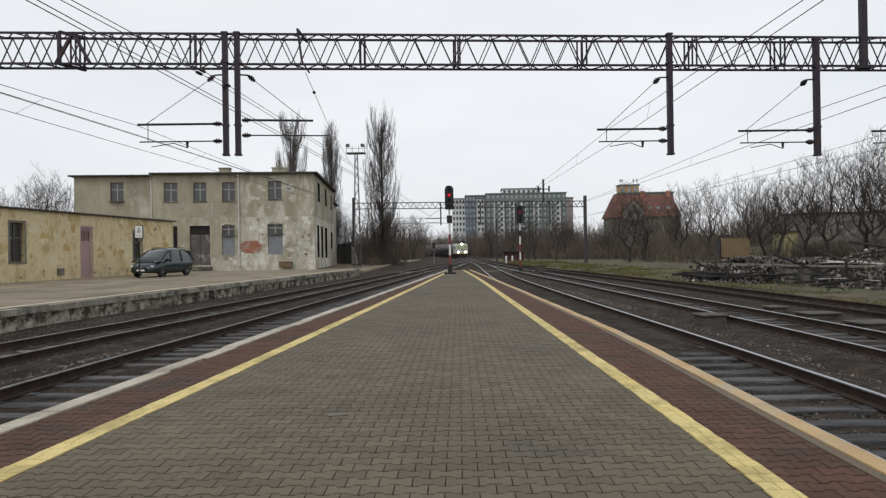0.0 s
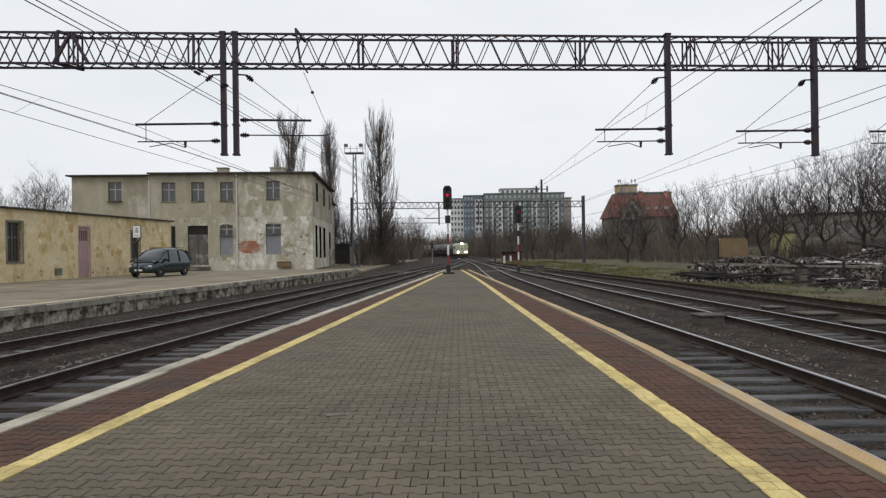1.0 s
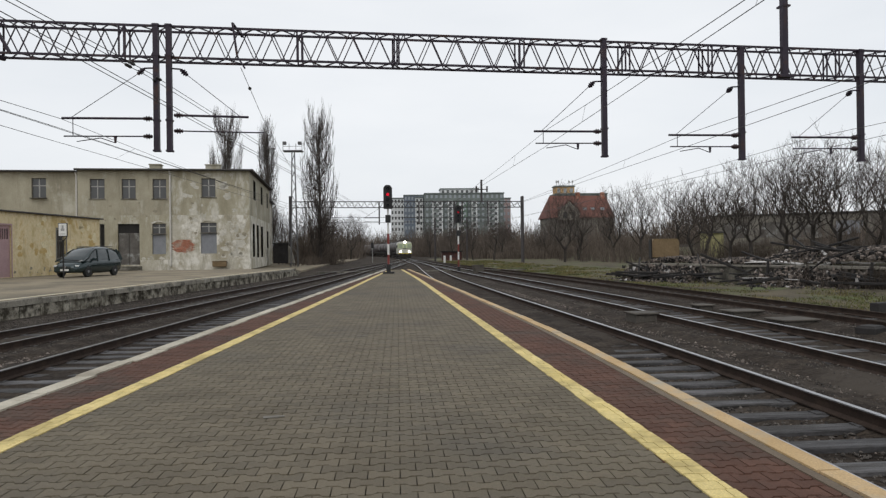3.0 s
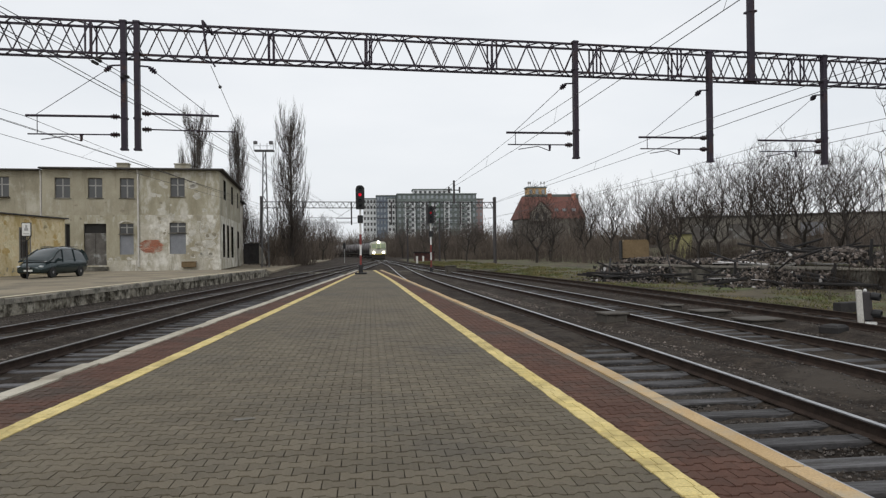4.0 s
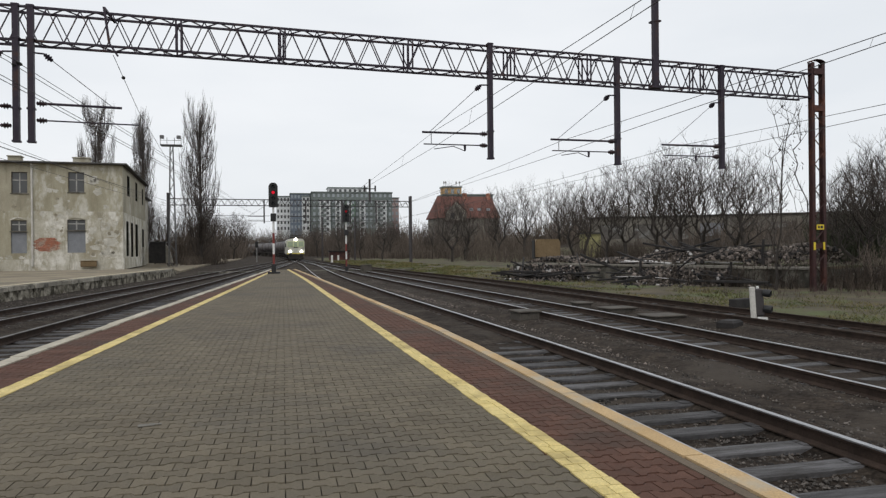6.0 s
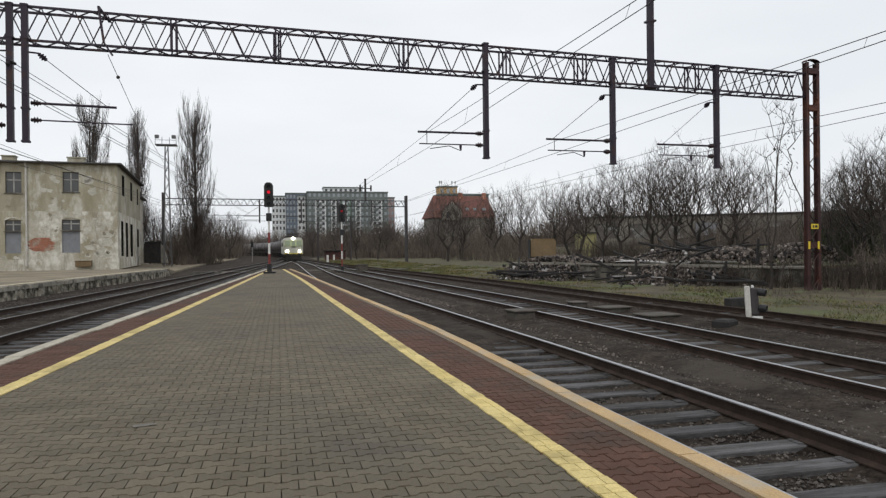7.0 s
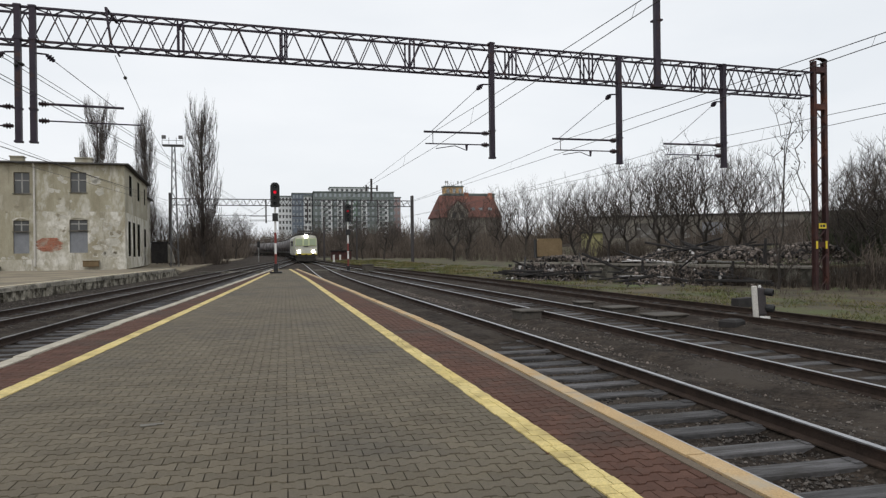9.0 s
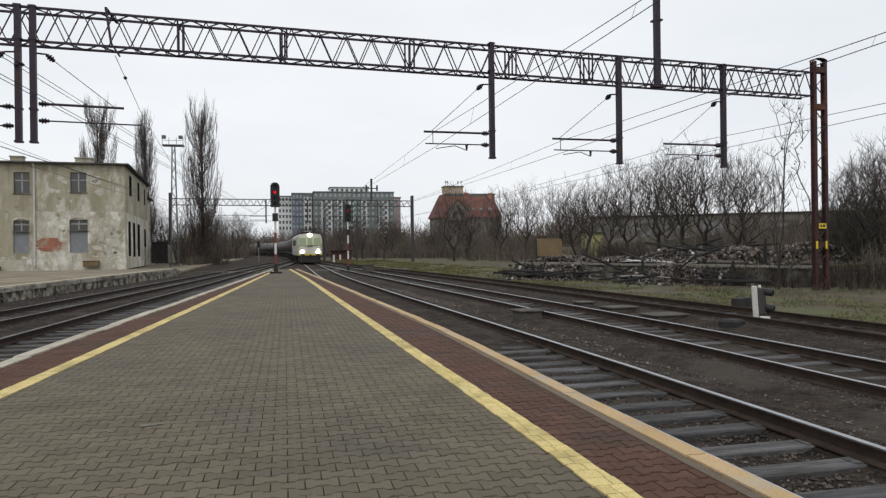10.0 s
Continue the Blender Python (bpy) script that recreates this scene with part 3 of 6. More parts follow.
def drop_post(base, x, side, z_top, z_bot, arm, y=-0.12, steady=True, lift=(0.0, 0.0)):
    """A hanging post with two cantilever tubes on one side (side: -1 or 1)."""
    post = Shape()
    post.box(x - 0.075, x + 0.075, y - 0.09, y - 0.075, z_bot, z_top)
    post.box(x - 0.075, x - 0.06, y - 0.075, y + 0.09, z_bot, z_top)
    post.box(x + 0.06, x + 0.075, y - 0.075, y + 0.09, z_bot, z_top)
    for z in (z_bot + 0.005, z_bot + 0.9, z_top - 0.95, z_top - 0.06):
        post.box(x - 0.1, x + 0.1, y - 0.1, y + 0.1, z, z + 0.05)
    p = part("drop_post", post, M_steel, base)
    z1, z2 = z_bot + 0.83 + lift[0], z_bot + 0.45 + lift[1]
    for z in (z1, z2):
        ins = Shape()
        insulator(ins, (x + side * 0.12, y, z), (x + side * 1.0, y, z))
        part("insulator", ins, M_insul, p, "brown porcelain insulator")
    tube = Shape()
    tube.rod((x + side * 0.38, y, z1), (x + side * arm, y, z1 - 0.02), 0.035, n=8)
    tube.rod((x + side * 0.38, y, z2), (x + side * (arm * (0.98 if steady else 1.2)), y, z2 - 0.02), 0.02, n=8)
    if steady:
        tube.rod((x + side * (arm - 0.3), y, z1 - 0.03), (x + side * (arm - 0.3), y, z2), 0.012, n=5)
        tip, mid, root = (x + side * (arm - 0.4), y, z2 - 0.17), (x + side * (arm - 1.05), y, z2 - 0.06), (x + side * (arm - 1.45), y, z2 - 0.2)
        tube.rod(tip, mid, 0.014, n=5)
        tube.rod(mid, root, 0.014, n=5)
        tube.rod(root, (root[0], y, z2), 0.03, 0.05, n=5)
    part("cantilever_tube", tube, M_steel, p)
    stay = Shape()
    stay.rod((x + side * (arm - 0.25), y, z1), (x + side * 0.5, y, z_bot + 2.28), 0.01, n=5)
    insulator(stay, (x + side * 0.52, y, z_bot + 2.26), (x + side * 0.3, y, z_bot + 2.45))
    stay.rod((x + side * 0.33, y, z_bot + 2.44), (x, y, z_bot + 2.46), 0.025, n=6)
    part("stay", stay, M_steel, p)


def make_near_gantry():
    g = thing("catenary_gantry", pose(0, 21.7, 0, 0, 0, TURN), "dark purple-brown steel lattice gantry spanning the tracks with hanging catenary posts", "gantry")
    s = Shape()
    truss(s, -19.0, 20.3, 0.0, 0.55, 7.14, 8.06, 0.82, 0.03)
    part("beam", s, M_steel, g)
    for x in (-11.5, -8.0, -2.9, 0.05, 4.05, 7.6, 10.5, 15.2):
        for dx in (-0.07, 0.07):
            part("splice_post", Shape().bar((x + dx, -0.03, 7.14), (x + dx, -0.03, 8.06), 0.05, 0.03), M_steel, g)
            part("splice_post", Shape().bar((x + dx, 0.58, 7.14), (x + dx, 0.58, 8.06), 0.05, 0.03), M_steel, g)
    frame_l = Shape()
    for a, b in (((-11.9, -0.04, 8.08), (-11.4, 0.59, 8.08)), ((-11.9, -0.04, 8.08), (-11.9, -0.04, 7.12)), ((-11.9, -0.04, 7.12), (-11.4, 0.59, 7.1)), ((-11.5, -0.04, 8.06), (-11.0, -0.04, 7.12)), ((-11.5, -0.04, 8.06), (-12.0, -0.04, 7.12))):
        frame_l.bar(a, b, 0.1, 0.08)
    part("cross_frame", frame_l, M_steel, g)
    drop_post(g, -7.02, -1, 8.08, 4.33, 2.6, lift=(0.14, 0.0))
    drop_post(g, -6.66, 1, 8.08, 4.33, 2.25, steady=False, lift=(0.25, 0.17))
    drop_post(g, 6.74, -1, 8.12, 4.28, 2.35)
    drop_post(g, 11.55, -1, 8.0, 4.22, 2.6)
    drop_post(g, 15.98, -1, 8.05, 4.2, 2.6)
    up = Shape()
    up.box(13.03, 13.23, -0.22, -0.205, 7.05, 11.8).box(13.03, 13.045, -0.205, -0.05, 7.05, 11.8).box(13.215, 13.23, -0.205, -0.05, 7.05, 11.8)
    up.box(12.9, 13.4, -0.24, -0.02, 7.02, 7.12).box(13.02, 13.32, -0.24, 0.1, 9.4, 9.46)
    part("upright_post", up, M_steel, g)
    br = Shape()
    br.bar((-4.85, -0.1, 8.2), (-4.72, -0.1, 7.2), 0.09, 0.06).bar((-4.72, -0.1, 7.2), (-4.5, -0.1, 6.85), 0.06, 0.05)
    br.bar((-4.85, -0.05, 8.2), (-4.65, 0.6, 8.0), 0.06, 0.05)
    part("bracket", br, M_steel, g)
    lattice_mast(g, 20.62, -0.8, 8.5, M_mast)
    lattice_mast(g, -19.3, -0.8, 8.5, M_mast)
    for z, w, x in ((1.94, 0.36, 20.4), (1.15, 0.09, 20.25), (1.15, 0.09, 20.72)):
        b = Shape().box(x - (0 if w > 0.2 else 0), x + w, -0.165, -0.15, z, z + (0.2 if w > 0.2 else 0.3))
        plate = part("number_plate", b, M_yellow_paint, g, "yellow marking plate")
        if w > 0.2:
            part("number_bars", Shape().box(x + 0.06, x + 0.14, -0.17, -0.166, z + 0.05, z + 0.15).box(x + 0.18, x + 0.3, -0.17, -0.166, z + 0.05, z + 0.15), M_black, plate)
    part("mast_footing", Shape().box(20.2, 21.05, -0.3, 0.3, -1.2, -0.55, bevel=0.05), M_old_conc, g, "concrete footing")


def make_far_gantry():
    g = thing("far_catenary_gantry", pose(0, 95, 0, 0, 0, TURN), "far dark lattice catenary gantry across the station throat", "gantry")
    s = Shape()
    truss(s, -14.2, 17.6, 0.0, 0.6, 7.22, 8.02, 0.85, 0.035)
    part("beam", s, M_far_steel, g)
    for z in (5.2, 5.9):
        part("span_wire", Shape().rod((-9.5, -0.15, z), (10.5, -0.15, z - 0.1), 0.025, n=4), M_far_steel, g)
    for x in (-14.2, 17.6):
        post = Shape().box(x - 0.12, x + 0.12, -0.15, 0.75, -1, 8.75, bevel=0.03)
        part("post", post, M_far_steel, g)
    up = Shape().box(11.6, 11.85, -0.2, 0.0, 7.9, 11.0).box(10.9, 12.6, -0.2, -0.1, 9.6, 9.72).box(10.9, 11.1, -0.25, -0.05, 9.3, 10.1).box(12.4, 12.6, -0.25, -0.05, 9.3, 10.1)
    part("upright_post", up, M_far_steel, g)
    for x in (-2.4, 3.0, 7.9, 9.0, 12.6):
        d = Shape().box(x - 0.09, x + 0.09, -0.2, -0.05, 4.9, 8.02)
        d.rod((x, -0.12, 5.3), (x - 2.0, -0.12, 5.3), 0.03, n=5).rod((x, -0.12, 5.8), (x - 2.1, -0.12, 5.8), 0.04, n=5).rod((x - 2.0, -0.12, 5.8), (x, -0.12, 7.1), 0.02, n=5)
        part("drop_post", d, M_far_steel, g)


def sag_line(s, a, b, sag, r, n=14):
    a, b = Vector(a), Vector(b)
    pts = [a.lerp(b, i / n) - Vector((0, 0, 4 * sag * (i / n) * (1 - i / n))) for i in range(n + 1)]
    for p, q in zip(pts, pts[1:]):
        s.rod(p, q, r, n=4, caps=False)
    return pts


def catenary(x, y, z_c, z_m, near, far, aside=0.1):
    """Contact and messenger wire with droppers, a span on each side of the gantry; near, far: how each span lies across."""
    ob = thing("overhead_wire", pose(0, 0, 0), "thin overhead contact wire with messenger cable and droppers", "overhead wire", "overhead wires")
    s, dr = Shape(), Shape()
    for lie, ln in ((near, -60.0), (far, 72.0)):
        sag_line(s, (x, y, z_c), (x + lie * ln, y + ln, z_c), 0.0, 0.008)
        pts = sag_line(s, (x + aside, y, z_m), (x + lie * ln, y + ln, z_m), 0.45 * (z_m - z_c) / 0.5, 0.008)
        for p in pts[1:-1:2]:
            dr.rod(p, (x + lie * (p.y - y), p.y, z_c), 0.004, n=3, caps=False)
    part("contact_wire", s, M_wire, ob)
    part("dropper", dr, M_wire, ob)


def make_wires():
    catenary(4.74, 22.0, 4.6, 5.17, -0.0103, -0.0324)
    catenary(9.24, 22.4, 4.55, 5.0, -0.0085, -0.0276)
    catenary(13.94, 22.82, 4.51, 4.99, -0.0467, -0.04)
    catenary(-10.32, 20.66, 4.78, 5.25, 0.039, 0.049, 0.75)
    catenary(-9.68, 20.72, 4.98, 5.0, 0.065, 0.046, 0.02)
    # two pairs of feeder cables over the side platform: x at the bend, y, height, lie before and beyond
    for x, y, z, near, far in ((-6.55, 21.72, 5.6, 0.051, 0.0505), (-6.47, 21.72, 5.66, 0.0515, 0.0505), (-7.02, 20.37, 6.4, 0.1067, 0.0444), (-6.93, 20.37, 6.47, 0.108, 0.0446)):
        w = thing("feeder_cable", pose(0, 0, 0), "dark feeder cable crossing over the tracks", "cable", "feeder cables")
        s = Shape()
        sag_line(s, (x - near * 50, y - 50, z), (x, y, z), 0.0, 0.011)
        sag_line(s, (x, y, z), (x + far * 64, y + 64, z), 0.0, 0.011)
        if z > 6:
            for d in (-7.4, -1.3, 0.4):
                k = near if d < 0 else far
                s.lathe([(0, 0.015), (0.04, 0.045), (0.3, 0.045), (0.34, 0.015)], (x + k * d, y + d, z), (x + k * (d + 1), y + d + 1, z), 8)
        part("cable", s, M_wire, w)
    w = thing("feeder_cable", pose(0, 0, 0), "dark feeder cable from the gantry bracket", "cable", "feeder cables")
    s = Shape()
    sag_line(s, (-4.62, 21.3, 6.9), (-5.54, 29.82, 6.9), 0.0, 0.01, 4)
    sag_line(s, (-5.54, 29.82, 6.9), (-10.0, 84, 6.95), 0.05, 0.01)
    s.lathe([(0, 0.02), (0.1, 0.06), (0.25, 0.02)], (-4.9, 23.9, 6.9), (-5.2, 26.7, 6.9), 8)
    part("cable", s, M_wire, w)


# ---- buildings ----
def wall_with_openings(s, x0, x1, z0, z1, holes, thick, y=0.0):
    """A wall in the x, z plane whose outer face is at y; holes are (x0, x1, z0, z1)."""
    xs = sorted({x0, x1, *[h[0] for h in holes], *[h[1] for h in holes]})
    zs = sorted({z0, z1, *[h[2] for h in holes], *[h[3] for h in holes]})
    for a, b in zip(xs, xs[1:]):
        za = None
        for c, d in zip(zs, zs[1:]):
            inside = any(h[0] - 1e-6 <= a and b <= h[1] + 1e-6 and h[2] - 1e-6 <= c and d <= h[3] + 1e-6 for h in holes)
            if not inside and za is None:
                za = c
            if (inside or d == zs[-1]) and za is not None:
                s.box(a, b, y, y + thick, za, c if inside else d)
                za = None


def sash(parent, x0, x1, z0, z1, y, name="window", bars=True, pane_m=None, frame_m=None, label=""):
    w = new(name)
    w.parent = parent
    if label:
        w["label"] = label
    f = Shape()
    t = 0.07
    rim = Shape()
    rim.box(x0, x1, y, y + 0.06, z0, z0 + t).box(x0, x1, y, y + 0.06, z1 - t, z1)
    rim.box(x0, x0 + t, y, y + 0.06, z0 + t, z1 - t).box(x1 - t, x1, y, y + 0.06, z0 + t, z1 - t)
    xm, zm = (x0 + x1) / 2, z0 + (z1 - z0) * 0.62
    if bars:
        f.box(xm - 0.055, xm + 0.055, y - 0.01, y + 0.06, z0 + t, z1 - t).box(x0 + t, x1 - t, y - 0.005, y + 0.055, zm - 0.05, zm + 0.05)
    part("frame", rim, M_olddoor, w)
    if bars:
        part("glazing_bar", f, frame_m or M_white_frame, w)
    part("pane", Shape().box(x0 + 0.03, x1 - 0.03, y + 0.03, y + 0.04, z0 + 0.03, z1 - 0.03), pane_m or M_curtain, w)
    part("sill", Shape().box(x0 - 0.1, x1 + 0.1, -0.08, y + 0.05, z0 - 0.07, z0 - 0.004), M_old_conc, w)
    return w


def patches(parent, name, count, x0, x1, z0, z1, size, material, holes, rng, label=""):
    """Ragged patches of plaster or bare wall, a few millimetres proud of the outer face."""
    done = 0
    while done < count:
        x, z, r = rng.uniform(x0, x1), rng.uniform(z0, z1), size * rng.uniform(0.4, 1.3)
        w = r * rng.uniform(0.8, 1.7)
        if any(a - w - 0.1 < x < b + w + 0.1 and c - r - 0.1 < z < d + r + 0.1 for a, b, c, d in holes) or not (x0 < x - w * 1.3 and x + w * 1.3 < x1):
            continue
        n = 13
        poly = []
        for i in range(n):
            k, a = rng.uniform(0.55, 1.25), 2 * math.pi * i / n
            poly.append((x + w * k * math.cos(a), max(z0 - 0.02, z + r * k * math.sin(a))))
        part(name, Shape().prism(poly, -0.004 - 0.002 * (done % 3), 0.002), material, parent, label)
        done += 1


def make_house():
    h = thing("station_house", pose(-14.65, 70.67, 0, 0, 0, TURN), "two-storey derelict station house with stained grey-beige peeling plaster", "house")
    up = [(-20.2, -18.9, 6.83, 8.73), (-14.9, -13.55, 6.72, 8.64), (-12.0, -10.7, 6.72, 8.64), (-9.15, -7.87, 6.72, 8.64), (-4.57, -3.23, 6.87, 8.73)]
    low = [(-14.05, -13.6, 1.3, 4.28), (-12.4, -10.4, 0.3, 4.28), (-9.22, -7.95, 1.3, 4.28), (-4.68, -3.17, 1.3, 4.35)]
    upper, lower = Shape(), Shape()
    mid, low_left = Shape(), Shape()
    wall_with_openings(upper, -16.0, -7.5, 5.1, 9.45, [x for x in up if -16 < x[0] < -7.5], 0.45)
    wall_with_openings(mid, -7.5, 0, 5.1, 9.45, [x for x in up if x[0] > -7.5], 0.45)
    wall_with_openings(upper, -23.7, -16.0, 5.1, 9.3, [x for x in up if x[0] < -16], 0.45, 0.25)
    wall_with_openings(lower, -7.5, 0, 0.75, 5.1, [(a, b, max(c, 0.75), d) for a, b, c, d in low if a > -7.5], 0.45)
    wall_with_openings(low_left, -16.0, -7.5, 0.75, 5.1, [(a, b, max(c, 0.75), d) for a, b, c, d in low if a < -7.5], 0.45)
    wall_with_openings(low_left, -23.7, -16.0, 0.75, 5.1, [], 0.45, 0.25)
    side_up = [(3.6, 5.9, 6.9, 8.95), (11.1, 13.2, 6.9, 8.95), (18.2, 19.8, 6.9, 8.8)]
    side_low = [(2.6, 4.7, 0.9, 4.35), (6.5, 8.7, 0.8, 4.35), (10.7, 13.4, 0.8, 4.35), (17.9, 20.2, 1.9, 4.0)]
    su, sd = Shape(), Shape()
    wall_with_openings(su, 0.45, 22, 5.1, 9.45, side_up, 0.45)
    wall_with_openings(sd, 0.45, 22, 0.75, 5.1, side_low, 0.45)
    turn = pose(0, 0, 0, 0, 0, 90)
    su.v = [tuple(turn @ Vector(p)) for p in su.v]
    sd.v = [tuple(turn @ Vector(p)) for p in sd.v]
    part("upper_wall", upper, M_plaster, h)
    part("lower_wall", lower, M_plaster_low, h)
    part("upper_wall", mid, M_plaster_mid, h)
    part("lower_wall", low_left, M_plaster_mid, h)
    part("side_upper_wall", su, M_plaster, h)
    part("side_lower_wall", sd, M_plaster_low, h)
    back = Shape().box(-23.7, -0.45, 21.55, 22, 0, 9.3).box(-23.7, -23.25, 0.7, 21.55, 0, 9.3).box(-23.2, -0.5, 0.75, 21.5, 4.9, 5.05)
    part("rear_wall", back, M_plaster, h)
    plinth = Shape().box(-12.45 + 2.1, 0.06, -0.06, 0.45, -0.3, 0.745).box(-16.0, -12.45, -0.06, 0.45, -0.3, 0.745).box(-12.45, -10.35, 0.12, 0.45, -0.3, 0.3).box(-0.45, 0.06, 0.45, 22, -0.3, 0.745).box(-23.7, -16.0, 0.2, 0.65, -0.3, 0.745)
    part("plinth", plinth, M_plaster_low, h)
    roof = Shape().box(-16.2, 0.45, -0.45, 22.4, 9.45, 9.62, bevel=0.04).box(-24.1, -16.2, -0.15, 22.4, 9.3, 9.46, bevel=0.04)
    r = part("roof", roof, M_roof, h, "flat dark tar roof with overhanging eaves")
    for x, w in ((-10.9, 1.1), (-5.2, 1.5)):
        part("chimney", Shape().box(x, x + w, 6, 7, 9.5, 10.75, bevel=0.03).box(x - 0.08, x + w + 0.08, 5.92, 7.08, 10.75, 10.85), M_plaster, r)
    annex = Shape().box(-12, -0.6, 22, 33, -0.3, 8.3)
    part("annex", annex, M_plaster_low, h)
    part("annex_roof", Shape().box(-12.4, -0.1, 22.02, 33.4, 8.3, 8.45), M_roof, h)
    for i, (a, b, c, d) in enumerate(up):
        sash(h, a, b, c, d, 0.18 + (0.25 if a < -16 else 0), bars=True, label="old white casement window")
    for a, b, c, d in (low[2], low[3]):
        w = sash(h, a, b, d - 1.0, d, 0.16, bars=True, label="transom window over grey boarding")
        part("boarding", Shape().box(a, b, 0.14, 0.2, c, d - 1.005), M_board, w, "grey boarding")
        arch = Shape()
        for k in range(8):
            t0, t1 = k / 8, (k + 1) / 8
            z = lambda q: d + 0.02 + 0.22 * (1 - (2 * q - 1) ** 2)
            arch.bar((a + (b - a) * t0, -0.03, z(t0)), (a + (b - a) * t1, -0.03, z(t1)), 0.1, 0.12)
        part("arched_lintel", arch, M_plaster_low, w)
    a, b, c, d = low[1]
    door = new("double_door")
    door.parent = h
    door["label"] = "weathered grey double door with arched transom"
    xm = (a + b) / 2
    for p, q in ((a + 0.05, xm - 0.02), (xm + 0.02, b - 0.05)):
        leaf = Shape().box(p, q, 0.2, 0.26, c, d - 1.0)
        for z0, z1 in ((c + 0.25, c + 1.2), (c + 1.35, d - 1.2)):
            leaf.box(p + 0.15, q - 0.15, 0.185, 0.2, z0, z1, bevel=0.01)
        part("door_leaf", leaf, M_olddoor, door)
    part("transom", Shape().box(a, b, 0.22, 0.26, d - 0.95, d), M_dark, door)
    part("transom_bar", Shape().box(a, b, 0.17, 0.27, d - 1.0, d - 0.9), M_olddoor, door)
    part("door_step", Shape().box(a - 0.2, b + 0.2, -0.4, 0.1, -0.2, 0.15), M_old_conc, door)
    a, b, c, d = low[0]
    sash(h, a, b, c, d, 0.2, bars=False, pane_m=M_dark)
    # flat panels in the side openings, coloured as the darkness of the rooms
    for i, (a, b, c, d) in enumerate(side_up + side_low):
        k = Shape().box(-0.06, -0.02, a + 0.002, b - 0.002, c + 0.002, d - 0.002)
        part("dark_opening", k, M_room_shade, h)
    for x, z0, z1, y in ((-16.14, 0.2, 9.25, 0.12), (-7.5, 0.1, 9.4, -0.12)):
        p = Shape().rod((x, y, z0), (x, y, z1 - 0.3), 0.085, n=8).rod((x, y, z1 - 0.3), (x, y - 0.25, z1), 0.085, n=8)
        for z in (1.5, 3.5, 5.5, 7.5):
            p.box(x - 0.09, x + 0.09, y - 0.09, y + 0.1, z, z + 0.05)
        part("downpipe", p, M_pipe, h)
    gut = Shape().rod((-16.0, -0.5, 9.5), (0.45, -0.5, 9.5), 0.07, n=8).rod((-24.1, -0.2, 9.36), (-16.2, -0.2, 9.36), 0.07, n=8)
    part("gutter", gut, M_roof, h)
    rp = random.Random(77)
    near_brick = [(-7.9, -5.2, 1.2, 2.8)]
    patches(h, "plaster_patch", 26, -7.3, -0.1, 0.9, 5.0, 0.35, M_patch_pale, low + near_brick, rp, "pale repair plaster")
    patches(h, "plaster_patch", 9, -7.3, -0.1, 0.9, 6.6, 0.2, M_patch_dark, low + near_brick, rp, "dirty bare render")
    patches(h, "plaster_patch", 14, -15.9, -7.7, 0.8, 1.3, 0.22, M_patch_pale, low, rp, "pale repair plaster")
    patches(h, "plaster_patch", 10, -15.9, -7.7, 4.4, 6.5, 0.13, M_patch_dark, low + up, rp, "dirty bare render")
    patches(h, "plaster_patch", 14, -7.3, -0.1, 5.4, 9.2, 0.3, M_patch_pale, up, rp, "pale repair plaster")
    # bare brick where the plaster has fallen
    bm_ = Shape().box(0, 0.25, -0.012, 0.02, 0, 0.07).mesh("brick", M_brick)
    patch = new("brick_patch")
    patch.parent = h
    for r in range(16):
        z = 1.38 + r * 0.082
        t = (r + 0.5) / 16
        for c in range(9):
            x = -7.62 + c * 0.262 + (0.13 if r % 2 else 0)
            edge = abs((x + 6.5) / 1.15) ** 2 + abs((t - 0.55) / 0.52) ** 2
            if edge + random.uniform(-0.25, 0.25) < 0.95:
                part("brick", bm_, None, patch, at=pose(x, -0.005, z))
    part("brick_patch_bed", Shape().box(-7.3, -5.6, -0.006, 0.0, 1.6, 2.5), M_plaster_low, patch)


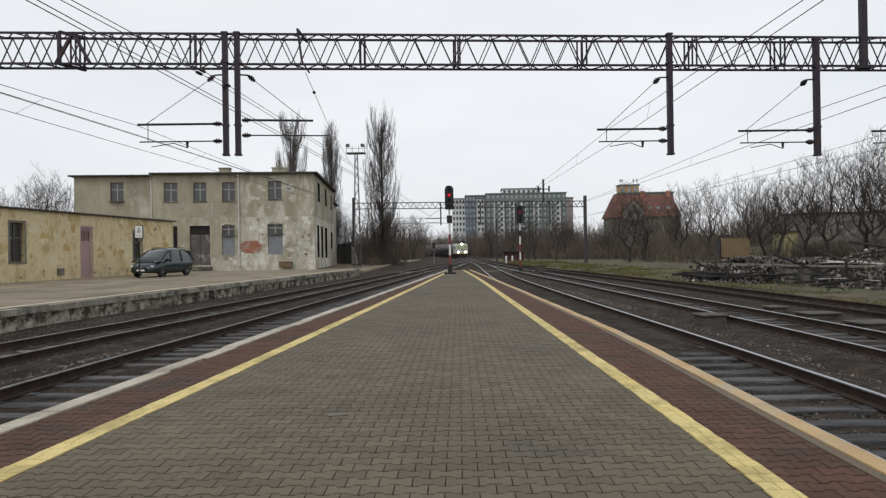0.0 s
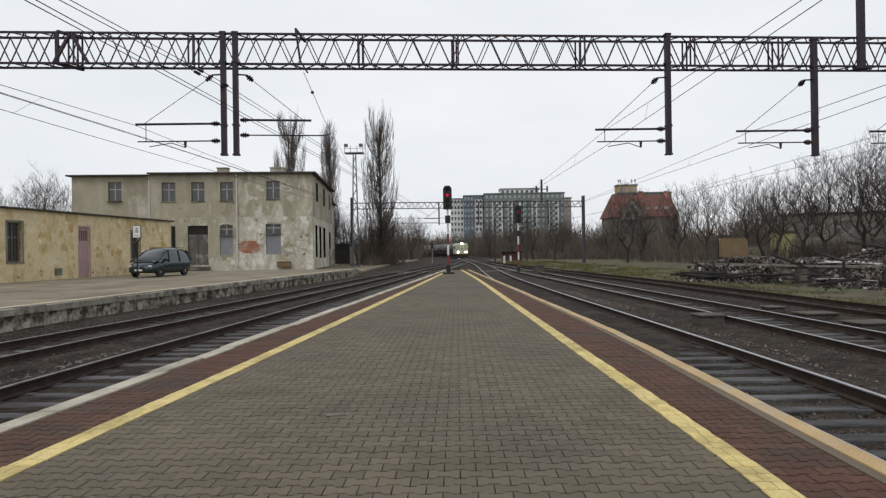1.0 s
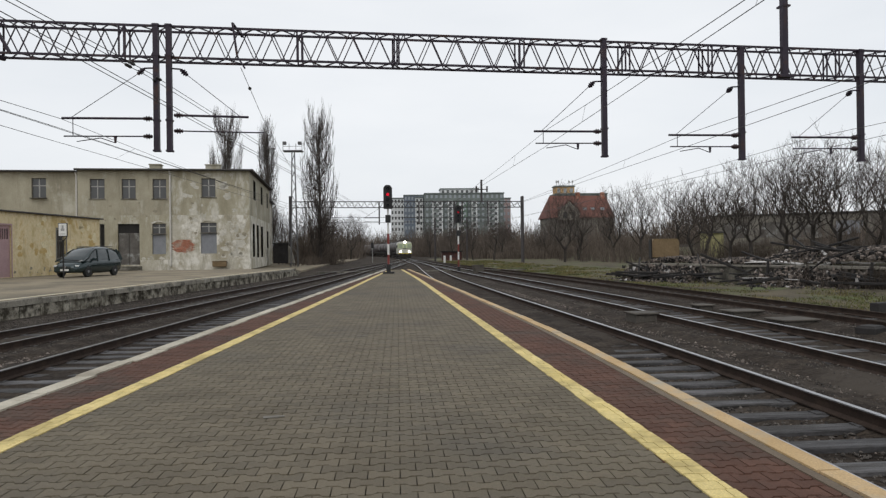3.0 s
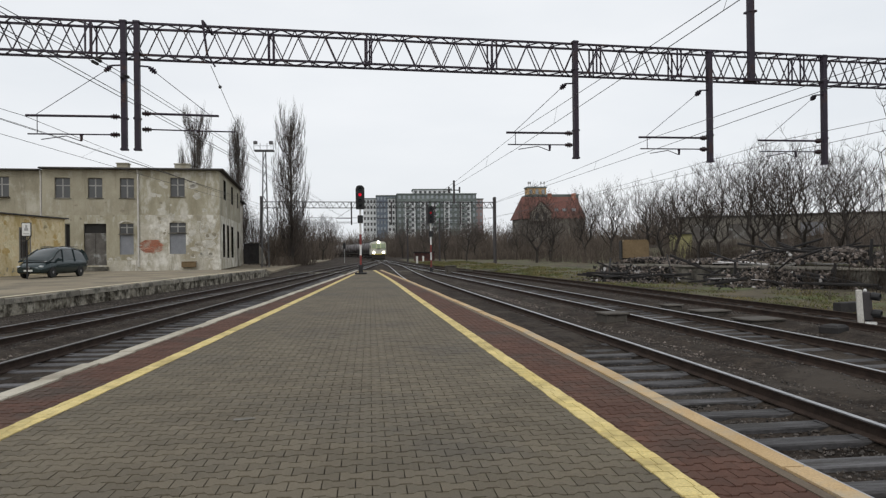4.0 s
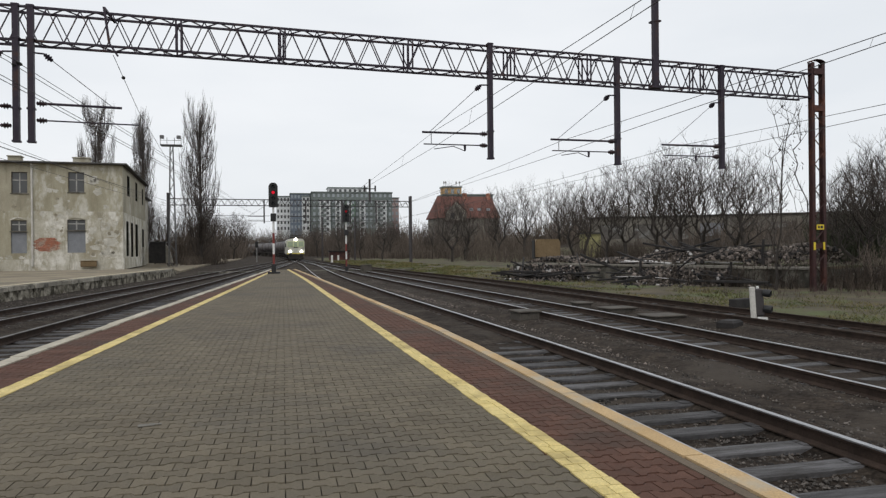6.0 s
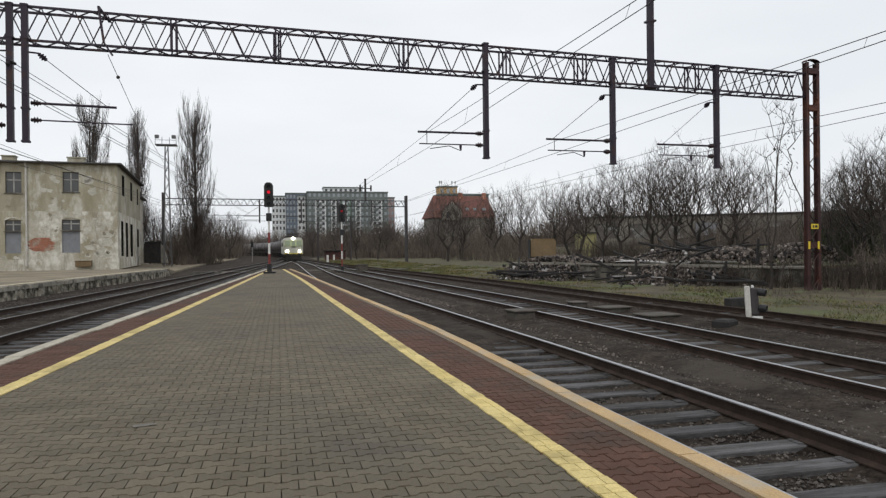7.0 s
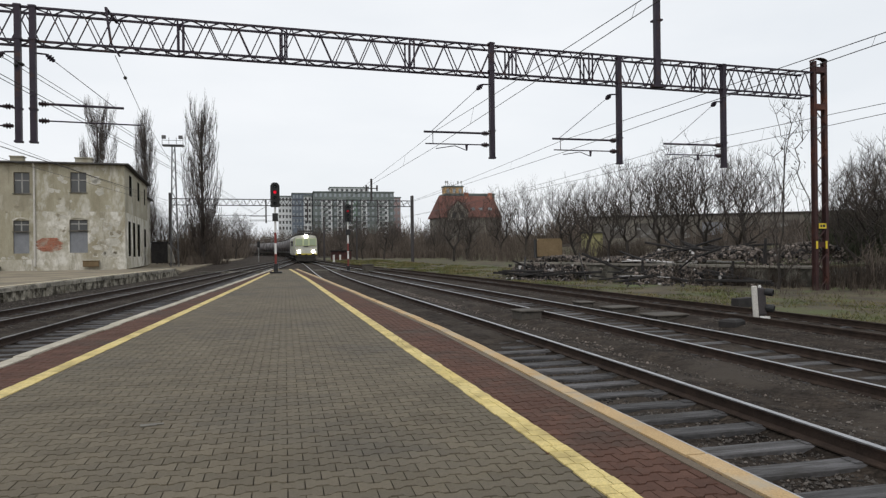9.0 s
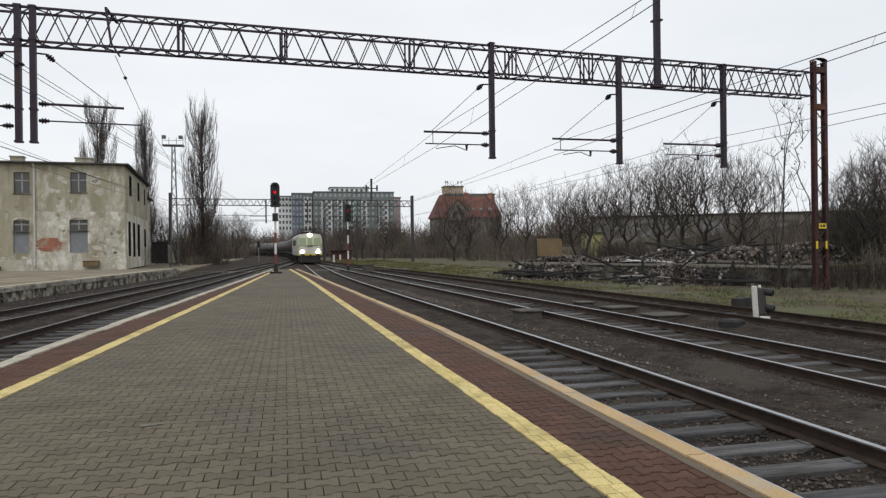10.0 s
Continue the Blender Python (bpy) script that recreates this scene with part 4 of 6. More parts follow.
def make_shed():
    ang = 85.1
    s = thing("yellow_shed", pose(-24.24, 36.36, 0, 0, 0, ang), "low outbuilding with peeling ochre-yellow plaster and a flat tar roof", "shed")
    holes = [(0.75, 1.88, 1.1, 3.27), (6.94, 8.03, 0.02, 3.19), (12.9, 14.0, 1.09, 3.09)]
    w = Shape()
    wall_with_openings(w, -14, 18.6, -0.3, 4.0, holes, 0.4)
    part("wall", w, M_yplaster, s)
    part("end_wall", Shape().box(18.2, 18.6, 0.4, 8, -0.3, 4.0).box(-14, -13.6, 0.4, 8, -0.3, 4.0).box(-14, 18.6, 8, 8.4, -0.3, 4.0), M_yplaster, s)
    part("roof", Shape().box(-14.3, 18.85, -0.22, 8.6, 4.0, 4.1, bevel=0.03), M_roof, s, "dark tar-paper roof edge")
    for a, b, c, d in (holes[0], holes[2]):
        wn_ = sash(s, a, b, c, d, 0.22, bars=True, frame_m=M_olddoor, label="rusty barred window")
        bars = Shape()
        for k in range(5):
            x = a + (b - a) * (k + 0.5) / 5
            bars.rod((x, 0.08, c), (x, 0.08, d), 0.012, n=5)
        for k in range(3):
            z = c + (d - c) * (k + 0.5) / 3
            bars.rod((a, 0.08, z), (b, 0.08, z), 0.012, n=5)
        part("bars", bars, M_rail, wn_)
        sur = Shape().box(a - 0.14, a - 0.003, -0.012, 0.0, c - 0.1, d + 0.12).box(b + 0.003, b + 0.14, -0.012, 0.0, c - 0.1, d + 0.12).box(a - 0.003, b + 0.003, -0.012, 0.0, d + 0.003, d + 0.12)
        part("surround", sur, M_oldwall, wn_)
    a, b, c, d = holes[1]
    door = new("door")
    door.parent = s
    door["label"] = "faded pink door with a barred vent at the top"
    leaf = Shape().box(a, b, 0.1, 0.16, c, d - 0.85)
    for z0, z1 in ((0.2, 0.95), (1.1, 2.2)):
        leaf.box(a + 0.15, b - 0.15, 0.085, 0.1, z0, z1, bevel=0.01)
    part("door_leaf", leaf, M_pink, door)
    top = Shape().box(a, b, 0.1, 0.16, d - 0.2, d).box(a, a + 0.12, 0.1, 0.16, d - 0.85, d - 0.2).box(b - 0.12, b, 0.1, 0.16, d - 0.85, d - 0.2)
    for k in range(1, 4):
        x = a + 0.12 + (b - a - 0.24) * k / 4
        top.box(x - 0.035, x + 0.035, 0.1, 0.16, d - 0.85, d - 0.2)
    part("vent_frame", top, M_pink, door)
    part("vent_dark", Shape().box(a, b, 0.2, 0.22, d - 0.9, d), M_dark, door)
    part("door_jamb", Shape().box(a - 0.1, a - 0.004, -0.015, 0.1, 0, d + 0.1).box(b + 0.004, b + 0.1, -0.015, 0.1, 0, d + 0.1).box(a - 0.004, b + 0.004, -0.015, 0.1, d + 0.004, d + 0.1), M_pink, door)
    rp = random.Random(31)
    patches(s, "plaster_patch", 40, -3, 18.3, 0.02, 0.6, 0.09, M_patch_dark, holes + [(4.4, 5.4, 0.1, 0.8)], rp, "bare wall where plaster has fallen")
    patches(s, "plaster_patch", 34, -3, 18.3, 0.8, 3.8, 0.3, M_patch_cream, holes, rp, "faded cream plaster")
    patches(s, "plaster_patch", 22, -3, 18.3, 1.0, 3.8, 0.28, M_patch_ochre, holes, rp, "deeper ochre plaster")
    part("vent_cover", Shape().box(4.6, 5.23, -0.03, 0.0, 0.24, 0.67, bevel=0.01), M_old_conc, s, "grey vent cover")


# ---- car ----
M_carglass = glass("car_glass", (0.03, 0.04, 0.042), 0.04)


def make_car():
    c = thing("parked_car", pose(-19.15, 44.7, 0, 0, 0, 171), "dark green people carrier parked beside the yellow shed", "car")
    # built heading along +y: sections (y, sill, belt, half width at waist, half width at belt)
    secs = [(-2.34, 0.5, 0.92, 0.7, 0.66), (-2.3, 0.36, 1.02, 0.82, 0.78), (-2.1, 0.27, 1.06, 0.89, 0.85), (-1.2, 0.24, 1.04, 0.91, 0.875), (0.0, 0.23, 1.02, 0.915, 0.88), (1.0, 0.24, 1.0, 0.91, 0.87), (1.5, 0.25, 0.97, 0.895, 0.83), (1.9, 0.26, 0.87, 0.87, 0.74), (2.15, 0.28, 0.76, 0.8, 0.62), (2.28, 0.33, 0.66, 0.68, 0.5), (2.33, 0.42, 0.58, 0.55, 0.4)]
    b = Shape()
    for y, z0, z1, w0, w1 in secs:
        h = z1 - z0
        half = [(w0 * 0.8, z0), (w0 * 0.96, z0 + h * 0.15), (w0, z0 + h * 0.45), (w0 * 0.985, z0 + h * 0.75), (w1, z1 - h * 0.03), (w1 * 0.8, z1 + 0.02)]
        b.v += [(-x, y, z) for x, z in half] + [(x, y, z) for x, z in half[::-1]]
    for i in range(len(secs) - 1):
        b.f += [(i * 12 + j, i * 12 + (j + 1) % 12, (i + 1) * 12 + (j + 1) % 12, (i + 1) * 12 + j) for j in range(12)]
    b.f += [tuple(range(12)), tuple(range(len(secs) * 12 - 1, len(secs) * 12 - 13, -1))]
    part("body", b, M_car, c, smooth=True)
    # cabin: arched sections (y, roof height, half width of the roof), glass all round, painted roof and pillars over it
    cab = [(-2.28, 1.08, 0.8), (-2.12, 1.5, 0.72), (-1.85, 1.72, 0.69), (-1.1, 1.8, 0.69), (-0.2, 1.82, 0.69), (0.35, 1.77, 0.68), (0.8, 1.6, 0.69), (1.3, 1.3, 0.72), (1.85, 0.95, 0.76)]

    def arch(y, z, w, k=0.0):
        zb = 0.94
        return [(-0.88 - k, y, zb), (-w * 0.5 - 0.44 - k, y, zb + (z - zb) * 0.45), (-w - k, y, zb + (z - zb) * 0.86), (-w * 0.72, y, z + k), (w * 0.72, y, z + k), (w + k, y, zb + (z - zb) * 0.86), (w * 0.5 + 0.44 + k, y, zb + (z - zb) * 0.45), (0.88 + k, y, zb)]

    g = Shape()
    for c_ in cab:
        g.v += arch(*c_)
    for i in range(len(cab) - 1):
        g.f += [(i * 8 + j, i * 8 + j + 1, (i + 1) * 8 + j + 1, (i + 1) * 8 + j) for j in range(7)]
    g.f += [tuple(range(8)), tuple(range(len(cab) * 8 - 1, len(cab) * 8 - 9, -1))]
    part("glasshouse", g, M_carglass, c, "dark car windows", smooth=True)
    r = Shape()
    for c_ in cab[1:6]:
        r.v += [arch(*c_, 0.012)[j] for j in (2, 3, 4, 5)]
    r.f = [(i * 4 + j, i * 4 + j + 1, (i + 1) * 4 + j + 1, (i + 1) * 4 + j) for i in range(4) for j in range(3)]
    part("roof", r, M_car, c, smooth=True)
    part("tailgate", Shape().box(-0.8, 0.8, -2.36, -2.27, 0.7, 1.12, bevel=0.03), M_car, c)
    part("windscreen_wiper", Shape().rod((-0.6, 1.83, 1.0), (0.5, 1.7, 1.07), 0.014, n=5), M_black, c)
    for sx in (-1, 1):
        for run, wd in ((((1.85, 0.95, 0.9), (1.3, 1.16, 0.85), (0.8, 1.5, 0.74), (0.35, 1.68, 0.7)), 0.08), (((0.4, 0.95, 0.9), (0.2, 1.7, 0.7)), 0.07), (((-0.85, 0.95, 0.9), (-0.9, 1.7, 0.7)), 0.07), (((-2.2, 0.98, 0.89), (-2.08, 1.45, 0.76), (-1.8, 1.64, 0.71)), 0.16)):
            for (ya, za, wa), (yb, zb, wb) in zip(run, run[1:]):
                part("pillar", Shape().bar((sx * wa, ya, za), (sx * wb, yb, zb), 0.035, wd), M_car, c)
        part("roof_rail", Shape().rod((sx * 0.56, -1.75, 1.83), (sx * 0.56, -0.2, 1.87), 0.02, n=6).rod((sx * 0.56, -0.2, 1.87), (sx * 0.56, 0.3, 1.82), 0.02, n=6), M_black, c)
        part("mirror", Shape().box(sx * 0.98 - 0.12, sx * 0.98 + 0.12, 0.85, 0.97, 0.98, 1.16, bevel=0.04), M_car, c)
        part("headlight", Shape().box(sx * 0.56 - 0.2, sx * 0.56 + 0.2, 2.02, 2.22, 0.6, 0.74, bevel=0.05), mat("headlight_glass", (0.5, 0.52, 0.52), (0.6, 0.62, 0.62), 3, 0.15, bump=0), c, "clear headlight")
        for y in (-1.42, 1.42):
            wheel = new("wheel")
            wheel.parent = c
            part("tyre", Shape().lathe([(0, 0.22), (0.0, 0.3), (0.03, 0.325), (0.17, 0.325), (0.2, 0.3), (0.2, 0.22)], (sx * 0.92, y, 0.325), (sx * -1, y, 0.325), 20), M_rubber, wheel)
            part("rim", Shape().lathe([(0, 0.05), (0.02, 0.19), (0.1, 0.215), (0.12, 0.1)], (sx * 0.925, y, 0.325), (sx * -1, y, 0.325), 12), M_alloy, wheel)
    part("grille", Shape().box(-0.32, 0.32, 2.2, 2.325, 0.57, 0.66, bevel=0.02), M_black, c)
    part("badge", Shape().lathe([(0, 0.09), (0.03, 0.08)], (0, 2.32, 0.62), (0, 3, 0.62), 14), M_alloy, c)
    part("number_plate", Shape().box(-0.26, 0.26, 2.34, 2.36, 0.4, 0.51), M_white, c)
    part("bumper", Shape().box(-0.66, 0.66, 2.1, 2.335, 0.3, 0.5, bevel=0.07), M_car, c)


# ---- signals ----
def make_signal(x, y, z, height, lamp):
    s = thing("light_signal", pose(x, y, z), "tall red-lit railway signal on a red and white banded post", "railway signal", "light signals")
    part("foot", Shape().box(-0.35, 0.35, -0.2, 0.2, 0, 0.1, bevel=0.02).box(-0.13, 0.13, -0.13, 0.13, 0.1, 0.55, bevel=0.02), M_black, s)
    z0, step = 0.5, 0.62
    n = 4
    for i in range(n):
        ring = Shape().rod((0, 0, z0 + i * step), (0, 0, z0 + (i + 1) * step), 0.065, n=12)
        part("post_band", ring, M_sigred if i % 2 == 0 else M_white, s)
    zt = z0 + n * step
    part("junction_box", Shape().box(-0.16, 0.16, -0.15, 0.12, zt + 0.05, zt + 0.5, bevel=0.03), M_black, s)
    part("upper_post", Shape().rod((0, 0.02, zt), (0, 0.02, height - 0.4), 0.06, n=10), M_white, s)
    zb, zh = height - 1.42, height
    out = [(-0.24, zb), (0.24, zb), (0.26, zb + 0.05), (0.26, zh - 0.2), (0.2, zh - 0.07), (0.1, zh), (-0.1, zh), (-0.2, zh - 0.07), (-0.26, zh - 0.2), (-0.26, zb + 0.05)]
    part("head", Shape().prism(out, -0.16, -0.06), M_black, s, "black rounded signal head")
    for i in range(4):
        zl = zb + 0.2 + i * 0.33
        hood = Shape()
        for k in range(9):
            a0, a1 = math.pi * (k - 0.5) / 8, math.pi * (k + 0.5) / 8
            hood.box(-0.02, 0.02, -0.34, -0.16, -0.008, 0.008, pose(0.11 * math.cos(math.pi * k / 8), 0, zl + 0.11 * math.sin(math.pi * k / 8), 0, 90 - 180 * k / 8, 0))
        part("hood", hood, M_black, s)
        lens = Shape().lathe([(0, 0.09), (0.02, 0.075), (0.03, 0.03)], (0, -0.16, zl), (0, -1, zl), 14)
        part("lens", lens, lamp if i == 2 else M_glass, s, "lit red lamp" if i == 2 else "")
    return s


def make_dwarf():
    d = thing("dwarf_signal", pose(11.1, 14.75, Z_GROUND - 0.03, 0, 0, -25), "low ground signal with a white back plate and two black hoods", "railway signal")
    part("plate", Shape().box(-0.1, 0.02, -0.05, 0.03, 0.12, 0.94, pose(0, 0, 0, 0, -3, 0), bevel=0.015), M_pipe, d)
    part("head", Shape().box(0.03, 0.2, -0.05, 0.1, 0.22, 0.9, pose(0, 0, 0, 0, -3, 0), bevel=0.04), M_far_steel, d)
    for x, z in ((0.16, 0.8), (0.18, 0.42)):
        part("hood", Shape().lathe([(0, 0.08), (0.02, 0.09), (0.17, 0.09), (0.18, 0.075), (0.04, 0.06)], (x, -0.03, z), (x + 0.4, -0.25, z - 0.05), 14), M_black, d)
    part("cap_bolt", Shape().lathe([(0, 0.035), (0.04, 0.035), (0.06, 0.015)], (0.04, 0, 0.9), (0.04, 0, 2), 10), M_white, d)
    part("label_plate", Shape().box(0.02, 0.25, -0.1, -0.07, 0.06, 0.22), M_white, d)
    part("label_bars", Shape().box(0.06, 0.11, -0.105, -0.101, 0.1, 0.17).box(0.13, 0.2, -0.105, -0.101, 0.1, 0.17), M_black, d)
    part("foot", Shape().box(-0.14, 0.22, -0.12, 0.12, -0.05, 0.1, bevel=0.03), M_old_conc, d)


def make_sign():
    s = thing("platform_sign", pose(-19.12, 41.41, 0), "white sign on a dark post on the side platform", "sign")
    part("post", Shape().rod((0, 0, -0.1), (0, 0, 2.2), 0.045, n=8), M_black, s)
    fr = Shape().bar((-0.22, 0, 2.42), (0, 0, 2.1), 0.035, 0.035).bar((0.22, 0, 2.42), (0, 0, 2.1), 0.035, 0.035)
    part("bracket", fr, M_black, s)
    b = part("board", Shape().box(-0.25, 0.25, -0.05, 0.03, 2.4, 3.18, bevel=0.01), M_black, s)
    part("face", Shape().box(-0.22, 0.22, -0.06, -0.052, 2.44, 3.14), M_white, b)
    part("pictogram", Shape().box(-0.1, 0.1, -0.066, -0.061, 2.72, 2.86).box(-0.05, 0.06, -0.066, -0.061, 2.86, 3.04).box(-0.16, 0.16, -0.066, -0.061, 2.53, 2.57), M_grey_paint, b)


# ---- train ----
def make_loco():
    t = thing("locomotive", pose(0, 200, Z_RAIL), "pale cream and green electric locomotive with lit headlamps hauling tank wagons", "locomotive")
    # nose at y = 0, body towards +y
    L = 16.0
    prof = [(-1.45, 1.0), (1.45, 1.0), (1.5, 1.2), (1.48, 2.7), (1.43, 3.25), (1.22, 3.52), (0.0, 3.66), (-1.22, 3.52), (-1.43, 3.25), (-1.48, 2.7), (-1.5, 1.2)]
    b = Shape()
    sec = [(0.0, 0.93, 0.0), (0.12, 0.97, 0.0), (0.5, 1.0, 0.0), (L - 0.5, 1.0, 0), (L, 0.94, 0)]
    for y, k, _ in sec:
        for x, z in prof:
            yy = y + (0.32 * max(0, (z - 2.15)) / 1.6 if y < 1 else 0)
            b.v.append((x * k, yy, z))
    n = len(prof)
    for i in range(len(sec) - 1):
        b.f += [(i * n + j, i * n + (j + 1) % n, (i + 1) * n + (j + 1) % n, (i + 1) * n + j) for j in range(n)]
    b.f += [tuple(range(n)), tuple(range(len(sec) * n - 1, (len(sec) - 1) * n - 1, -1))]
    part("body", b, M_loco, t)
    part("front_band", Shape().box(-1.36, 1.36, -0.03, 0.0, 1.02, 1.2), M_loco_y, t, "yellow band across the nose")
    tilt = pose(0, 0, 2.2, -11.3, 0, 0)
    part("window_band", Shape().box(-1.34, 1.34, -0.02, 0.03, 0.0, 0.98, tilt, bevel=0.01), M_loco_g, t, "pale green band round the windscreens")
    for x, w in ((-0.86, 0.4), (0.0, 0.26), (0.86, 0.4)):
        part("windscreen", Shape().box(x - w, x + w, -0.035, -0.022, 0.07, 0.9, tilt), M_locoglass, t, "windscreen pane tinted with a pale green reflection")
    part("roof_equipment", Shape().box(-0.8, 0.8, 4.2, 6.2, 3.55, 3.95, bevel=0.05).box(-0.6, 0.6, 7.4, 11.5, 3.55, 3.8, bevel=0.05), M_under, t)
    part("coupling", Shape().box(-0.12, 0.12, -0.35, 0.0, 0.9, 1.1, bevel=0.03).rod((0, -0.3, 0.95), (0.1, -0.32, 0.45), 0.05, n=6), M_under, t)
    part("snow_plough", Shape().box(-1.25, 1.25, -0.25, 0.0, 0.15, 0.5, bevel=0.04), M_under, t)
    for sx in (-1, 1):
        part("headlamp", Shape().lathe([(0, 0.2), (0.08, 0.19), (0.1, 0.14)], (sx * 0.92, 0.0, 1.45), (sx * 0.92, -1, 1.45), 16), M_headlamp, t, "lit headlamp")
        part("buffer", Shape().lathe([(0, 0.09), (0.45, 0.09), (0.46, 0.22), (0.52, 0.2)], (sx * 0.87, -0.05, 1.02), (sx * 0.87, -1, 1.02), 14), M_under, t)
        part("handrail", Shape().rod((sx * 1.32, -0.08, 1.4), (sx * 1.3, -0.08, 2.3), 0.02, n=5), M_black, t)
        part("side_door", Shape().box(sx * 1.5 - 0.02, sx * 1.5 + 0.02, 1.6, 2.3, 1.3, 3.1), M_loco_g, t)
        for k in range(4):
            part("side_window", Shape().box(sx * 1.49 - 0.03, sx * 1.49 + 0.03, 4 + k * 2.2, 5.2 + k * 2.2, 2.2, 2.9), M_glass, t)
    part("top_headlamp", Shape().lathe([(-0.2, 0.21), (0.1, 0.21), (0.12, 0.15)], (0, 0.2, 3.45), (0, -1, 3.45), 16), M_headlamp, t, "lit top headlamp")
    part("number_bars", Shape().box(-0.3, 0.3, -0.02, 0.0, 2.08, 2.2), M_black, t)
    part("underframe", Shape().box(-1.35, 1.35, -0.02, L, 0.85, 1.15, bevel=0.04).box(-1.2, 1.2, -0.05, 0.3, 0.25, 0.85, bevel=0.05), M_under, t)
    for y0 in (1.6, 10.6):
        bog = new("bogie")
        bog.parent = t
        part("bogie_frame", Shape().box(-1.2, -1.0, y0, y0 + 3.8, 0.45, 0.8).box(1.0, 1.2, y0, y0 + 3.8, 0.45, 0.8).box(-1.1, 1.1, y0 + 1.6, y0 + 2.2, 0.4, 0.8), M_under, bog)
        for y in (y0 + 0.5, y0 + 3.3):
            part("wheelset", Shape().lathe([(0, 0.58), (0.13, 0.62), (0.14, 0.2), (1.38, 0.2), (1.39, 0.62), (1.52, 0.58)], (-0.76, y, 0.62), (2, y, 0.62), 18), M_under, bog)
    pan = Shape()
    for sx in (-0.5, 0.5):
        pan.rod((sx, 13.0, 4.0), (sx * 0.8, 14.4, 4.7), 0.03, n=5).rod((sx * 0.8, 14.4, 4.7), (sx, 13.2, 5.15), 0.025, n=5)
    pan.rod((-0.9, 13.2, 5.18), (0.9, 13.2, 5.18), 0.03, n=5).box(-0.8, 0.8, 12.6, 14.0, 3.95, 4.02)
    part("pantograph", pan, M_under, t)
    fold = Shape().box(-0.9, 0.9, 1.6, 3.4, 4.05, 4.15).rod((-0.9, 1.7, 4.25), (0.9, 1.7, 4.25), 0.03, n=5)
    part("folded_pantograph", fold, M_under, t)
    return t


def make_tank():
    t = thing("tank_wagon", pose(0, 220, Z_RAIL), "dirty grey-brown four-axle tank wagon of a goods train", "tank wagon", "tank wagons")
    L = 13.0
    part("tank", Shape().lathe([(0, 0.3), (0.08, 0.9), (0.3, 1.3), (0.5, 1.38), (L - 1.5, 1.38), (L - 1.3, 1.3), (L - 1.08, 0.9), (L - 1.0, 0.3)], (0, 0.6, 2.6), (0, 50, 2.6), 20), M_tank, t, smooth=True)
    part("dome", Shape().lathe([(0, 0.4), (0.35, 0.38), (0.4, 0.2)], (0, 6.5, 3.9), (0, 6.5, 9), 12), M_tank, t)
    part("walkway", Shape().box(-0.5, 0.5, 3, 10, 4.02, 4.06), M_under, t)
    part("frame", Shape().box(-1.3, 1.3, 0.1, L - 0.1, 1.0, 1.25, bevel=0.03), M_under, t)
    for sx in (-1.42, 1.42):
        lad = Shape().rod((sx, 6.3, 1.1), (sx, 6.3, 3.6), 0.025, n=5).rod((sx, 6.7, 1.1), (sx, 6.7, 3.6), 0.025, n=5)
        for k in range(6):
            lad.rod((sx, 6.3, 1.3 + 0.4 * k), (sx, 6.7, 1.3 + 0.4 * k), 0.015, n=4)
        part("ladder", lad, M_under, t)
    for y0 in (1.6, L - 3.4):
        bog = new("bogie")
        bog.parent = t
        part("bogie_frame", Shape().box(-1.1, -0.95, y0 - 0.3, y0 + 2.1, 0.4, 0.7).box(0.95, 1.1, y0 - 0.3, y0 + 2.1, 0.4, 0.7).box(-1, 1, y0 + 0.7, y0 + 1.1, 0.4, 0.8), M_under, bog)
        for y in (y0, y0 + 1.8):
            part("wheelset", Shape().lathe([(0, 0.44), (0.13, 0.48), (0.14, 0.1), (1.38, 0.1), (1.39, 0.48), (1.52, 0.44)], (-0.76, y, 0.46), (2, y, 0.46), 14), M_under, bog)
    return t


# arc length along the train's track, from y = 40 outwards
_ys = np.arange(40.0, 460.0, 1.0)
_xs = np.array([TR_R1(y) for y in _ys])
_s = np.concatenate([[0], np.cumsum(np.hypot(np.diff(_xs), np.diff(_ys)))])


def on_track(s):
    return float(np.interp(s, _s, _xs)), float(np.interp(s, _s, _ys))


def rail_pose(s0, length):
    """A vehicle whose nose is at s0 and which trails along the track."""
    x0, y0 = on_track(s0 + length * 0.15)
    x1, y1 = on_track(s0 + length * 0.85)
    a = math.atan2(-(x1 - x0), y1 - y0)
    d = length * 0.15
    return pose(x0 + d * math.sin(a), y0 - d * math.cos(a), Z_RAIL, 0, 0, math.degrees(a))


def nose_at(t):
    return (174.0 - 40.0) - 9.6 * t + 0.065 * t * t


LOCO = make_loco()
TANKS = [make_tank()]
for i in range(15):
    TANKS.append(copy_thing(TANKS[0], pose(0, 240 + 14 * i, Z_RAIL)))


def motions():
    times = [0.5 * i for i in range(21)]
    walk(LOCO, [(t, rail_pose(nose_at(t), 16.0)) for t in times])
    for i, tank in enumerate(TANKS):
        walk(tank, [(t, rail_pose(nose_at(t) + 17.2 + 13.6 * i, 13.0)) for t in times])


